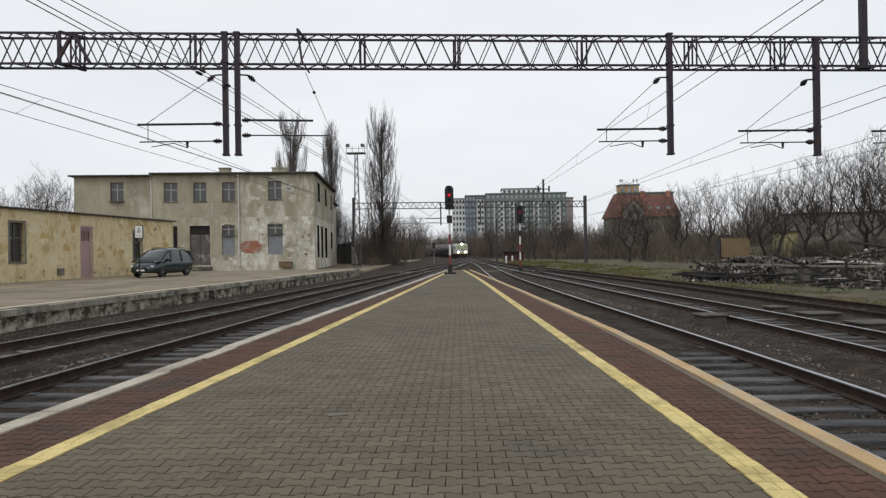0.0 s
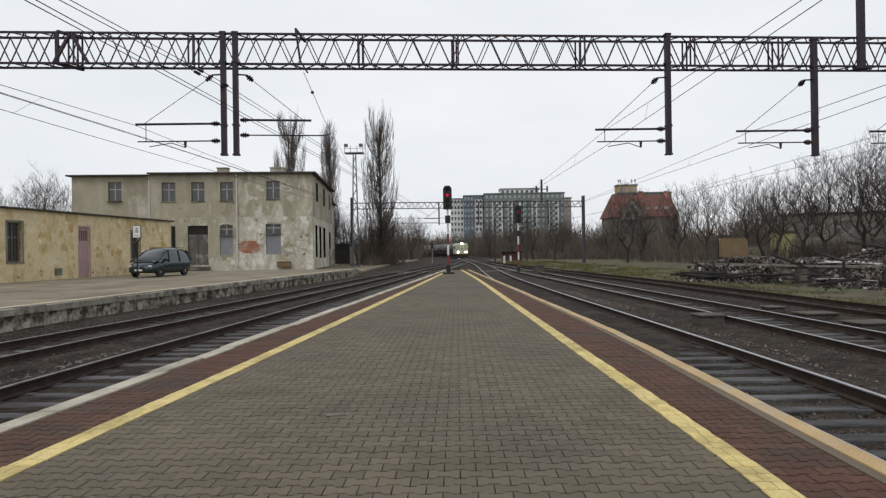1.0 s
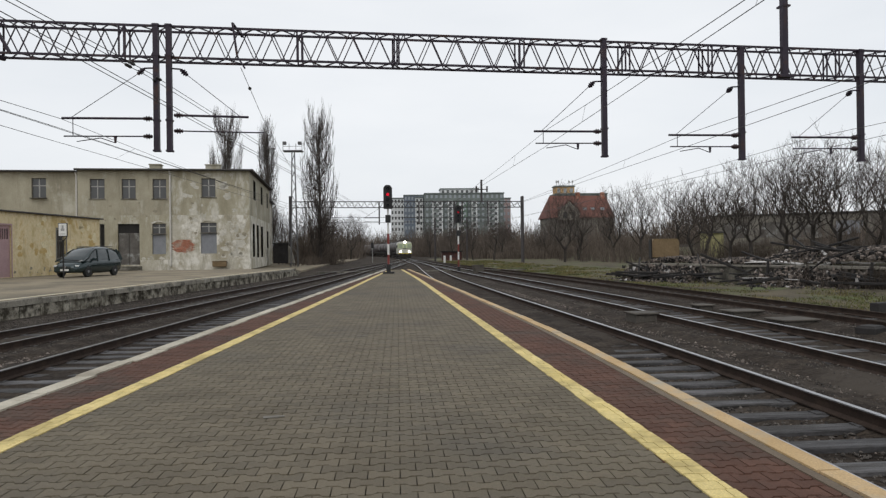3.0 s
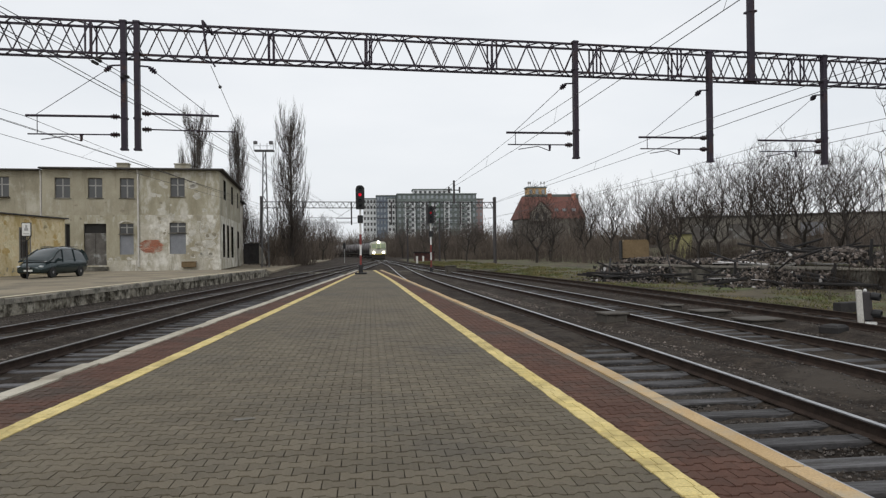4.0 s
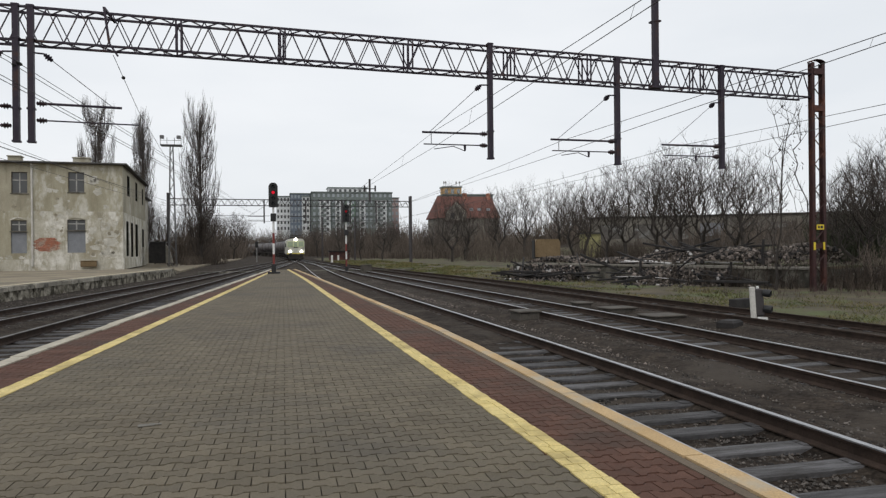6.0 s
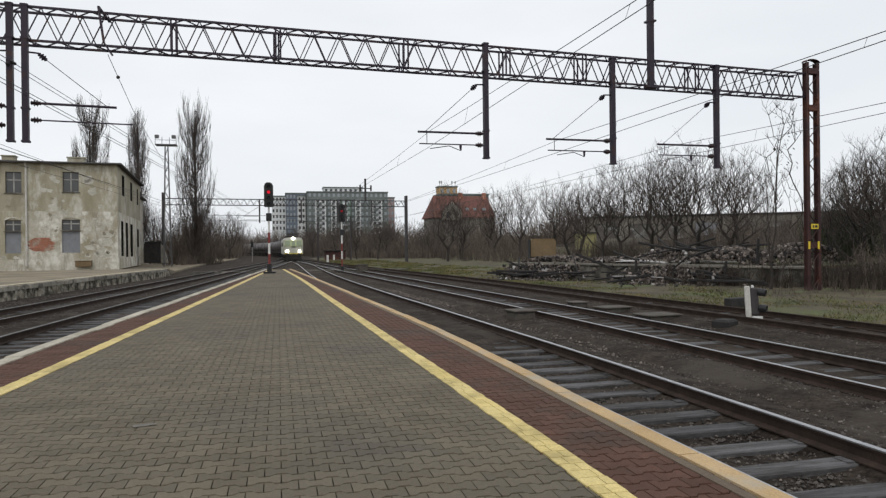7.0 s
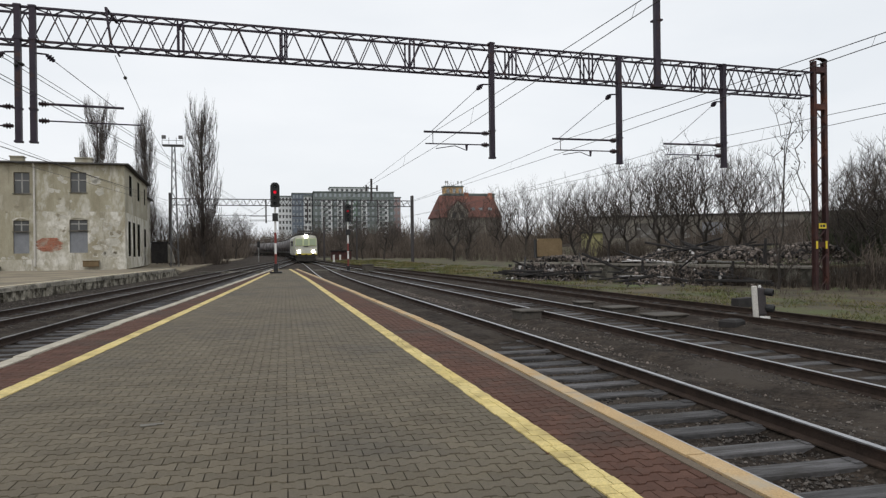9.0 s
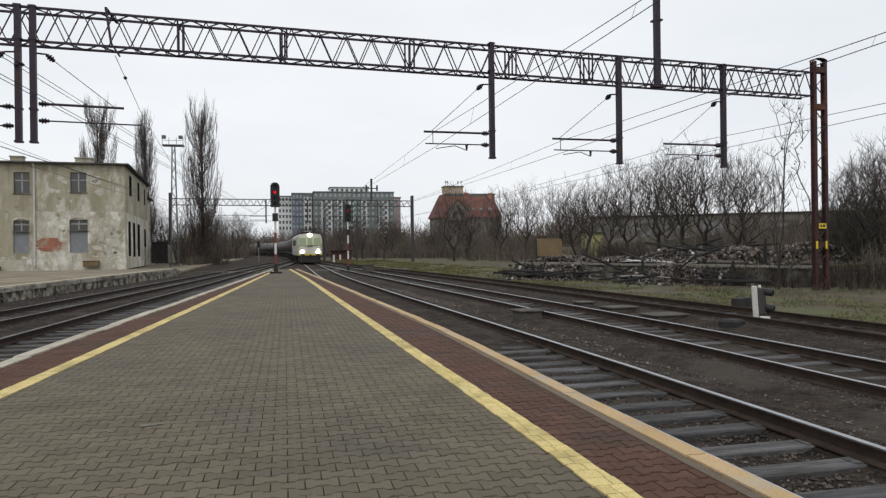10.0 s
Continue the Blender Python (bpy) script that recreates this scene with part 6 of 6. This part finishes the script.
def chunk(s, p, size, rng):
    """A broken irregular lump."""
    m = Matrix.Translation(p) @ Euler((rng.uniform(0, 6), rng.uniform(0, 6), rng.uniform(0, 6))).to_matrix().to_4x4()
    a, b, c = size * rng.uniform(0.5, 1.3), size * rng.uniform(0.4, 1.0), size * rng.uniform(0.25, 0.7)
    v = [m @ Vector((x * a * rng.uniform(0.6, 1), y * b * rng.uniform(0.6, 1), z * c)) for z in (-0.5, 0.5) for x, y in ((-0.5, -0.5), (0.5, -0.5), (0.5, 0.5), (-0.5, 0.5))]
    s.add(v, [(3, 2, 1, 0), (4, 5, 6, 7), (0, 1, 5, 4), (1, 2, 6, 5), (2, 3, 7, 6), (3, 0, 4, 7)])


def make_rubble():
    rng = random.Random(21)
    heaps = [(3.5, 0.8, 2.2, 0.3), (7.5, 1.2, 2.0, 0.25), (11.5, 2.5, 3.0, 0.7), (14.5, 1.6, 2.2, 0.75), (17.0, 3.0, 2.6, 0.9), (9.5, 4.5, 3.0, 0.8)]
    s, pale, dark = Shape(), Shape(), Shape()

    def top(a, b):
        z = RAMP_TOP
        for ha, hb, hr, hh in heaps:
            q = ((a - ha) ** 2 + (b - hb) ** 2) / hr**2
            z = max(z, RAMP_TOP + hh * max(0, 1 - q))
        return z

    for i in range(8500):
        h = rng.choice(heaps)
        a, b = h[0] + rng.gauss(0, h[2] * 0.5), max(0.1, h[1] + rng.gauss(0, h[2] * 0.45))
        a = min(a, 18.0 - rng.random())
        z = top(a, b) + rng.uniform(-0.08, 0.06)
        k = rng.random()
        chunk(s if k < 0.72 else (dark if k < 0.985 else pale), ramp_at(a, b, z), 0.05 + 0.2 * rng.random() ** 2, rng)
    # slid down in front of the ramp
    for i in range(3200):
        a = rng.choice((2.5, 3.0, 4.5, 11.5, 12.5, 13)) + rng.gauss(0, 1.2)
        b = -abs(rng.gauss(0, 0.9))
        z = gz(20, 38) + max(0.0, 0.95 + b * 0.75) * rng.uniform(0.5, 1.0)
        k = rng.random()
        chunk(s if k < 0.55 else (dark if k < 0.975 else pale), ramp_at(a, b, z), 0.05 + 0.2 * rng.random() ** 2, rng)
    tagged(part("rubble_heap", s, M_rubble), "heap of broken brick and rubble on the old ramp", "rubble", kind="stuff")
    tagged(part("charred_debris", dark, M_char), "charred black debris mixed in the rubble", "rubble", kind="stuff")
    tagged(part("pale_debris", pale, M_planks), "pale scraps lying in the rubble", "rubble", kind="stuff")
    # charred beams, each a thing
    for i in range(46):
        b = Shape()
        ln = rng.uniform(1.4, 4.2)
        w = rng.uniform(0.06, 0.14)
        b.box(-ln / 2, ln / 2, -w / 2, w / 2, -w / 2, w / 2, bevel=0.02)
        if i < 22:
            a, t = rng.uniform(1, 16), -rng.uniform(0.4, 1.7)
            z, tilt, yaw = gz(20, 38) + rng.uniform(0.1, 0.5), rng.uniform(-9, 9), rng.uniform(-14, 14)
        elif i < 28:
            a, t = rng.choice((2.0, 3.2, 6.0, 9.0, 12.0)) + rng.uniform(-0.8, 0.8), -rng.uniform(0.2, 0.8)
            z, tilt, yaw = gz(20, 38) + rng.uniform(0.4, 0.9), rng.uniform(20, 42) * rng.choice((-1, 1)), rng.uniform(-60, 60)
        else:
            a, t = rng.uniform(8, 17), rng.uniform(0.5, 3.5)
            z, tilt, yaw = top(a, t) + 0.15, rng.uniform(-14, 22), rng.uniform(-40, 40)
        p = ramp_at(a, t, z)
        m = Matrix.Translation(p) @ Euler((0, radians(tilt), math.atan2(RAMP_D.y, RAMP_D.x) + radians(yaw))).to_matrix().to_4x4()
        ob = part("charred_beam", b, M_char, at=m)
        tagged(ob, "charred black roof beam lying in the rubble", "beam", "charred beams")
    for i in range(12):
        ln = rng.uniform(0.8, 2.4)
        b = Shape().box(-ln / 2, ln / 2, -0.12, 0.12, -0.015, 0.015)
        a, t = rng.uniform(8, 14.5), rng.uniform(-1.1, 1.4)
        z = (RAMP_TOP + 0.12) if t > 0 else gz(20, 36) + 0.32
        m = Matrix.Translation(ramp_at(a, t, z)) @ Euler((rng.uniform(-0.2, 0.2), rng.uniform(-0.1, 0.1), math.atan2(RAMP_D.y, RAMP_D.x) + rng.uniform(-0.4, 0.4))).to_matrix().to_4x4()
        tagged(part("plank", b, M_planks, at=m), "pale weathered plank lying in the rubble", "plank", "loose planks")
    box = thing("wooden_crate", Matrix.Translation((18.15, 46.5, 0)) @ pose(0, 0, 0.68, 0, 0, -12), "tan wooden crate with rounded top standing by the ramp", "crate")
    part("crate_body", Shape().prism([(-0.85, 0), (0.85, 0), (0.88, 0.1), (0.88, 1.05), (0.75, 1.25), (-0.75, 1.25), (-0.88, 1.05), (-0.88, 0.1)], -0.5, 0.5), M_tan, box)
    part("crate_stand", Shape().box(-0.85, -0.65, -0.4, 0.4, -1.6, 0.0).box(0.65, 0.85, -0.4, 0.4, -1.6, 0.0).box(-0.65, 0.65, -0.4, 0.4, -0.1, -0.003), M_char, box)
    part("crate_end", Shape().box(-0.96, -0.9, -0.55, 0.55, -0.1, 1.2), M_char, box)
    # burnt posts
    for a, t in ((16.3, 0.4), (15.1, -0.25), (10.0, -0.2)):
        ob = part("burnt_post", Shape().rod((0, 0, -0.4), (0.08, 0, 1.2), 0.1, 0.06, n=7), M_char, at=Matrix.Translation(ramp_at(a, t, RAMP_TOP if t > 0 else -0.6)))
        tagged(ob, "short burnt wooden post at the ramp", "post", "burnt posts")


def make_verge():
    v = spline([(-12, 14.0), (11, 13.4), (22, 12.8), (36, 12.0), (54, 10.6), (80, 8.6), (120, 6.8), (160, 6.6)])
    s = Shape()
    ys = [-12 + 1.5 * i for i in range(115)]
    n = 24
    for y in ys:
        for i in range(n + 1):
            x = v(y) + (40 - v(y)) * (i / n) ** 1.6 + 0.25 * noise.noise((y * 0.5, i, 2)) * (1 if i == 0 else 0)
            s.v.append((x, y, gz(x, y) + (0.035 + 0.05 * noise.noise((x * 0.5, y * 0.5, 5)) if i else -0.02)))
    s.f = [(j * (n + 1) + i, j * (n + 1) + i + 1, (j + 1) * (n + 1) + i + 1, (j + 1) * (n + 1) + i) for j in range(len(ys) - 1) for i in range(n)]
    tagged(part("grass_verge", s, M_grass_soil), "patchy winter grass and bare soil beside the sidings", "verge", kind="structure")
    rng = random.Random(8)
    g = Shape()
    for i in range(60000):
        y = 9 + 110 * rng.random() ** 1.7
        x = v(y) + rng.random() ** 1.2 * (6 if y < 45 else 9)
        if noise.noise((x * 0.35, y * 0.25, 9)) + 0.5 * noise.noise((x * 1.3, y * 0.9, 4)) < -0.1:
            continue
        z = gz(x, y)
        h = rng.uniform(0.03, 0.14) * (1 + 0.5 * (y > 50))
        w = 0.006 + 0.0006 * y
        a = rng.uniform(0, 6.28)
        dx, dy = math.cos(a) * w, math.sin(a) * w
        lx, ly = rng.uniform(-0.12, 0.12), rng.uniform(-0.12, 0.12)
        g.add([(x - dx, y - dy, z), (x + dx, y + dy, z), (x + lx, y + ly, z + h)], [(0, 1, 2)])
    tagged(part("grass", g, M_grass), "tufts of yellow-green winter grass", "grass", kind="stuff")


# ---- ballast ----
def make_ballast():
    """Ballast filling beside and between the rails, with loose stones."""
    rng = random.Random(3)
    def cover(y):
        """How far the ballast has buried the sleepers of the main track."""
        k = min(1, max(0, (y - 11.0) / 3.0))
        return -0.08 + 0.09 * k * k * (3 - 2 * k)

    for f, ins, out_l, out_r, name in ((TR_R1, cover, 1.6, 1.95, "ballast_bed"), (TR_L1, -0.045, 2.0, 1.6, "ballast_bed"), (TR_L2, -0.03, 1.4, 1.9, "ballast_bed"), (TR_R2, -0.035, 2.0, 2.2, "ballast_bed"), (TR_R3, -0.02, 2.2, 1.6, "ballast_bed")):
        s = Shape()
        ys = [-12 + 0.4 * i for i in range(180)] + [60 + 2 * i for i in range(1, 46)]
        offs = [-out_l, -1.35, -0.95, -0.72, -0.55, -0.2, 0.2, 0.55, 0.72, 0.95, 1.35, out_r]
        top = Z_RAIL - 0.165
        for y in ys:
            for o in offs:
                if abs(o) < 0.6:
                    z = top + (ins(y) if callable(ins) else ins) + 0.03 + 0.03 * noise.noise((o * 2.1 + f(y), y * 0.9, 4))
                elif abs(o) < 0.8:
                    z = top - 0.005
                elif abs(o) < 1.36:
                    z = top + 0.02
                else:
                    z = Z_GROUND - 0.04
                s.v.append((f(y) + o, y, z + 0.03 * noise.noise((o * 4 + f(y) * 7, y * 1.6, 1))))
        k = len(offs)
        s.f = [(j * k + i, j * k + i + 1, (j + 1) * k + i + 1, (j + 1) * k + i) for j in range(len(ys) - 1) for i in range(k - 1)]
        tagged(part(name, s, M_ground), "dark oily ballast round the track", "ballast", kind="structure")
    g, lit = Shape(), Shape()
    oct_f = [(0, 2, 4), (2, 1, 4), (1, 3, 4), (3, 0, 4), (2, 0, 5), (1, 2, 5), (3, 1, 5), (0, 3, 5)]
    for i in range(125000):
        y = 4 + 40 * rng.random() ** 1.7
        x = rng.uniform(2.7, 14) if rng.random() < 0.68 else rng.uniform(-11.5, -3.9)
        if EDGE_L(y) - 0.1 < x < EDGE_R(y) + 0.1 or x < LPLAT(y) + 0.1:
            continue
        z = Z_GROUND + 0.0
        for f in (TR_R1, TR_L1, TR_L2, TR_R2, TR_R3):
            o = abs(x - f(y))
            if o < 1.36:
                z = Z_RAIL - 0.165 + (0.02 if o > 0.8 else -0.045)
                break
        r = 0.007 + 0.019 * rng.random() ** 2
        c = Vector((x, y, z))
        v = [c + Vector(q) * r * rng.uniform(0.7, 1.3) for q in ((1, 0, 0), (-1, 0, 0), (0, 1, 0), (0, -1, 0), (0, 0, 0.8), (0, 0, -0.8))]
        (lit if rng.random() < 0.05 + 0.1 * max(0.0, noise.noise((x * 0.9, y * 0.5, 8))) else g).add(v, oct_f)
    for cx, cy, sx, sy, count in ((9.0, 45.0, 0.7, 4.5, 2600), (5.25, 27.0, 0.35, 4.0, 1500), (5.4, 13.0, 0.5, 2.5, 500), (-7.0, 13.0, 0.25, 1.6, 500)):
        for i in range(count):
            x, y = rng.gauss(cx, sx), rng.gauss(cy, sy)
            x -= 0.06 * (y - cy)
            r = 0.01 + 0.03 * rng.random() ** 2
            v = [Vector((x, y, Z_GROUND + 0.01)) + Vector(q) * r * rng.uniform(0.7, 1.3) for q in ((1, 0, 0), (-1, 0, 0), (0, 1, 0), (0, -1, 0), (0, 0, 0.8), (0, 0, -0.8))]
            lit.add(v, oct_f)
    tagged(part("gravel", g, M_gravel), "loose dark gravel between the tracks", "gravel", kind="stuff")
    tagged(part("litter", lit, M_rubble), "pale stones and scraps between the tracks", "gravel", kind="stuff")


# ---- small trackside things ----
def make_trackside():
    def cable_box(x, y, w, d, h, turn, label="low concrete cable box with a flat lid beside the track"):
        b = thing("cable_box", pose(x, y, Z_GROUND - 0.04, 0, 0, turn), label, "cable box", "cable boxes")
        part("box", Shape().box(-w / 2, w / 2, -d / 2, d / 2, 0, h, bevel=0.02), M_box, b)
        part("lid", Shape().box(-w / 2 - 0.05, w / 2 + 0.05, -d / 2 - 0.05, d / 2 + 0.05, h + 0.003, h + 0.05, bevel=0.015), M_box, b)

    cable_box(6.15, 17.35, 0.55, 0.6, 0.27, 5)
    cable_box(9.4, 18.6, 0.85, 0.6, 0.16, 8)
    cable_box(9.55, 16.4, 0.9, 0.68, 0.14, 6)
    cable_box(9.1, 20.4, 0.45, 0.45, 0.18, 6)
    cable_box(6.3, 54.5, 0.8, 0.55, 0.7, 5, "grey concrete trackside box with a pale face")
    ob = part("timber_block", Shape().box(-0.45, 0.45, -0.12, 0.12, 0, 0.35, bevel=0.02), M_char, at=pose(13.3, 18.3, -0.58, 0, 0, 20))
    tagged(ob, "dark old timber block lying by the siding", "timber")
    ob = part("dark_stone", Shape().box(-0.25, 0.25, -0.2, 0.2, 0, 0.22, bevel=0.05), M_char, at=pose(10.0, 14.2, -0.58, 0, 0, 30))
    tagged(ob, "dark lump lying between the sidings", "stone")
    for x, y, h in ((7.2, 107, 1.3), (9.3, 122, 1.2), (-0.2, 52, 0.7)):
        ob = part("marker_post", Shape().rod((0, 0, 0), (0, 0, h), 0.16 if y > 100 else 0.06, n=8), M_white, at=pose(x, y, -0.8))
        tagged(ob, "short white marker post beside the track", "post", "marker posts")
    for x, y, h in ((12.6, 126, 8.2), (6.6, 122, 7.8)):
        ob = part("wire_post", Shape().rod((0, 0, 0), (0, 0, h), 0.18, 0.12, n=8), M_far_steel, at=pose(x, y, -0.9))
        tagged(ob, "dark steel post by the far tracks", "post", "far posts")
    cr = thing("crossing_strip", pose(0, 0, 0), "pale concrete foot crossing laid across the tracks", "crossing", kind="structure")
    part("strip", strip(Shape(), lambda y: -6.8 + 0 * y, lambda y: 11.0 + 0 * y, 59.5, 60.1, -0.65, -0.365, 0.5), M_old_conc, cr)
    # dwarf signal far down the line, between the tracks
    s = thing("distant_signal", pose(-4.2, 118, -0.8), "small dark signal on a white post down the line", "railway signal")
    part("post", Shape().rod((0, 0, 0), (0, 0, 2.6), 0.05, n=8), M_grey_paint, s)
    part("head", Shape().box(-0.22, 0.22, -0.15, 0.1, 2.6, 3.6, bevel=0.08), M_black, s)
    hut = thing("brick_hut", pose(8.2, 128, -0.8), "low dark red brick hut beside the far tracks", "hut")
    part("walls", Shape().box(0, 3.6, 0, 2.4, 0, 1.75), M_mast, hut)
    part("roof", Shape().box(-0.2, 3.8, -0.25, 2.6, 1.753, 1.95, bevel=0.03), M_char, hut)
    # by the house
    b = thing("dark_booth", pose(-15.4, 89, -0.05, 0, 0, 5), "small black wooden booth beside the house", "booth")
    part("walls", Shape().box(-0.1, 1.7, -0.8, 0.8, 0, 2.45), M_char, b)
    part("roof", Shape().box(-0.2, 1.85, -0.95, 0.95, 2.453, 2.55), M_black, b)
    part("tarp", Shape().prism([(1.72, 0), (2.5, 0), (2.2, 1.2), (1.9, 2.0), (1.72, 2.2)], -0.7, 0.7), M_oldwall, b, "pale grey sheet leaning against it")
    c, sn = math.cos(radians(TURN)), math.sin(radians(TURN))
    box = thing("grit_box", pose(-14.65 - 2.85 * c + 0.4 * sn, 70.67 - 2.85 * sn - 0.4 * c, 0, 0, 0, TURN), "low tan wooden grit box against the house wall", "box")
    part("body", Shape().box(-0.65, 0.65, -0.3, 0.25, 0, 0.5, bevel=0.03), M_tan, box)
    part("lid", Shape().box(-0.7, 0.7, -0.34, 0.28, 0.503, 0.56, bevel=0.02), M_tan, box)
    # patch in the paving
    ob = part("paper_scrap", Shape().box(-0.06, 0.06, -0.035, 0.035, 0.0, 0.004).box(0.05, 0.11, -0.02, 0.02, 0.0, 0.005), M_oldwall, at=pose(-1.05, 5.8, 0.001, 0, 0, 10))
    tagged(ob, "small pale scrap lying on the pavers", "litter")


# ---- buildings on the bank ----
def make_bank_buildings():
    h = thing("long_warehouse", pose(38, 82, 0.6, 0, 0, -32), "long low grey warehouse with a dark roof behind the trees", "warehouse")
    holes = [(1.2 + 3.9 * i, 3.9 + 3.9 * i, 1.7, 3.5) for i in range(13)]
    w = Shape()
    wall_with_openings(w, 0, 52, 0, 4.3, holes, 0.4)
    part("wall", w, M_oldwall, h)
    part("end_wall", Shape().box(0, 0.4, 0.4, 9, 0, 4.3).box(0.4, 52, 8.6, 9, 0, 4.3), M_oldwall, h)
    part("roof", Shape().box(-0.3, 52.3, -0.25, 9.3, 4.303, 4.5, bevel=0.05), M_roof, h)
    for i, (a, b, c, d) in enumerate(holes):
        part("window", Shape().box(a, b, 0.1, 0.14, c, d), M_board if i in (3, 6, 7) else M_olddoor, h)
    k = thing("yellow_hut", pose(31.6, 70, gz(31.6, 70), 0, 0, -15), "small pale yellow-green hut behind the ramp", "hut")
    part("wall", Shape().box(0, 1.8, 0, 3, -0.3, 2.6), mat("pale_yellow_plaster", (0.34, 0.32, 0.15), (0.42, 0.39, 0.2), 0.6, 0.9, fine=15), k)
    part("roof", Shape().box(-0.2, 2.0, -0.2, 3.2, 2.603, 2.75), M_roof, k)


make_ramp()
make_rubble()
make_verge()
make_ballast()
make_trackside()
make_bank_buildings()


# ---- interlocking pavers ----
PW, PL = 0.195, 0.136
WAVE = [(0.0, -1.0), (0.2, -1.0), (0.33, 1.0), (0.67, 1.0), (0.8, -1.0), (1.0, -1.0)]


def paver_outline(gx, gy):
    """Bone-shaped paver round its own centre, waisted in the middle; the joints take up the gaps."""
    amp = 0.015
    lo = [(-PW / 2 + gx + (PW - 2 * gx) * u, -PL / 2 + gy + amp * w) for u, w in WAVE]
    hi = [(-PW / 2 + gx + (PW - 2 * gx) * u, PL / 2 - gy - amp * w) for u, w in WAVE]
    return lo + hi[::-1]


P_TOP, P_LOW = paver_outline(0.0036, 0.0105), paver_outline(0.0012, 0.004)
P_VERTS = [(x, y, 0.0) for x, y in P_TOP] + [(x, y, -0.025) for x, y in P_LOW]
P_FACES = [tuple(range(12))] + [(i, 12 + i, 12 + (i + 1) % 12, (i + 1) % 12) for i in range(12)]


def make_pavers(base):
    rng = random.Random(12)
    one = Shape().add(P_VERTS, P_FACES).mesh("paver", M_paver)
    v0, nv = np.array(P_VERTS), len(P_VERTS)
    groups = {"far_pavers": ([], M_paver_far), "red_pavers": ([], M_red)}
    count, near = 0, []
    for j in range(int(61.8 / PL)):
        y = -12 + (j + 0.5) * PL
        half = 0.5 if j % 2 else 0.0
        el, er, xl, xr = EDGE_L(y), EDGE_R(y), YEL_L(y), YEL_R(y)
        for i in range(int(math.floor(el / PW)) - 1, int(er / PW) + 3):
            x = (i + half) * PW
            if not el + 0.1 < x < er - 0.12:
                continue
            z = rng.uniform(-0.0035, 0.0) - 0.002
            if not xl < x < xr:
                groups["red_pavers"][0].append((x, y, z))
            elif 3.7 < y < 5.7 and -2.0 < x < 1.7 and count < 300:
                part("paver", one, None, base, at=pose(x, y, z))
                count += 1
            else:
                groups["far_pavers"][0].append((x, y, z))
    for name, (spots, m) in groups.items():
        verts = (v0[None] + np.array(spots)[:, None]).reshape(-1, 3)
        faces = [tuple(a + k * nv for a in f) for k in range(len(spots)) for f in P_FACES]
        me = bpy.data.meshes.new(name)
        me.from_pydata(verts.tolist(), [], faces)
        me.materials.append(m)
        ob = new(name, me)
        ob.parent = base
        tagged(ob, kind="stuff")
    # painted line: the pavers under it show their joints through the paint
    for line in (YEL_L, YEL_R):
        s = Shape()
        for j in range(int(61.8 / PL)):
            y0 = -12 + j * PL + 0.004
            y1 = y0 + PL - 0.008
            e0, e1 = rng.uniform(-0.006, 0.006), rng.uniform(-0.006, 0.006)
            w = 0.088
            cut = rng.uniform(-0.05, 0.05)
            for a, b in ((-w + e0, cut - 0.003), (cut + 0.003, w + e1)):
                z = 0.0035 + rng.uniform(0, 0.001)
                v = [(line(y0) + a, y0, z), (line(y0) + b, y0, z), (line(y1) + b, y1, z), (line(y1) + a, y1, z)]
                v += [(q[0], q[1], -0.01) for q in v]
                s.add(v, [(0, 1, 2, 3), (0, 4, 5, 1), (1, 5, 6, 2), (2, 6, 7, 3), (3, 7, 4, 0)])
        ob = part("yellow_line", s, M_yellow, base, "yellow painted safety line over the pavers")
        tagged(ob, kind="stuff")


make_pavers(PLATFORM)

motions()
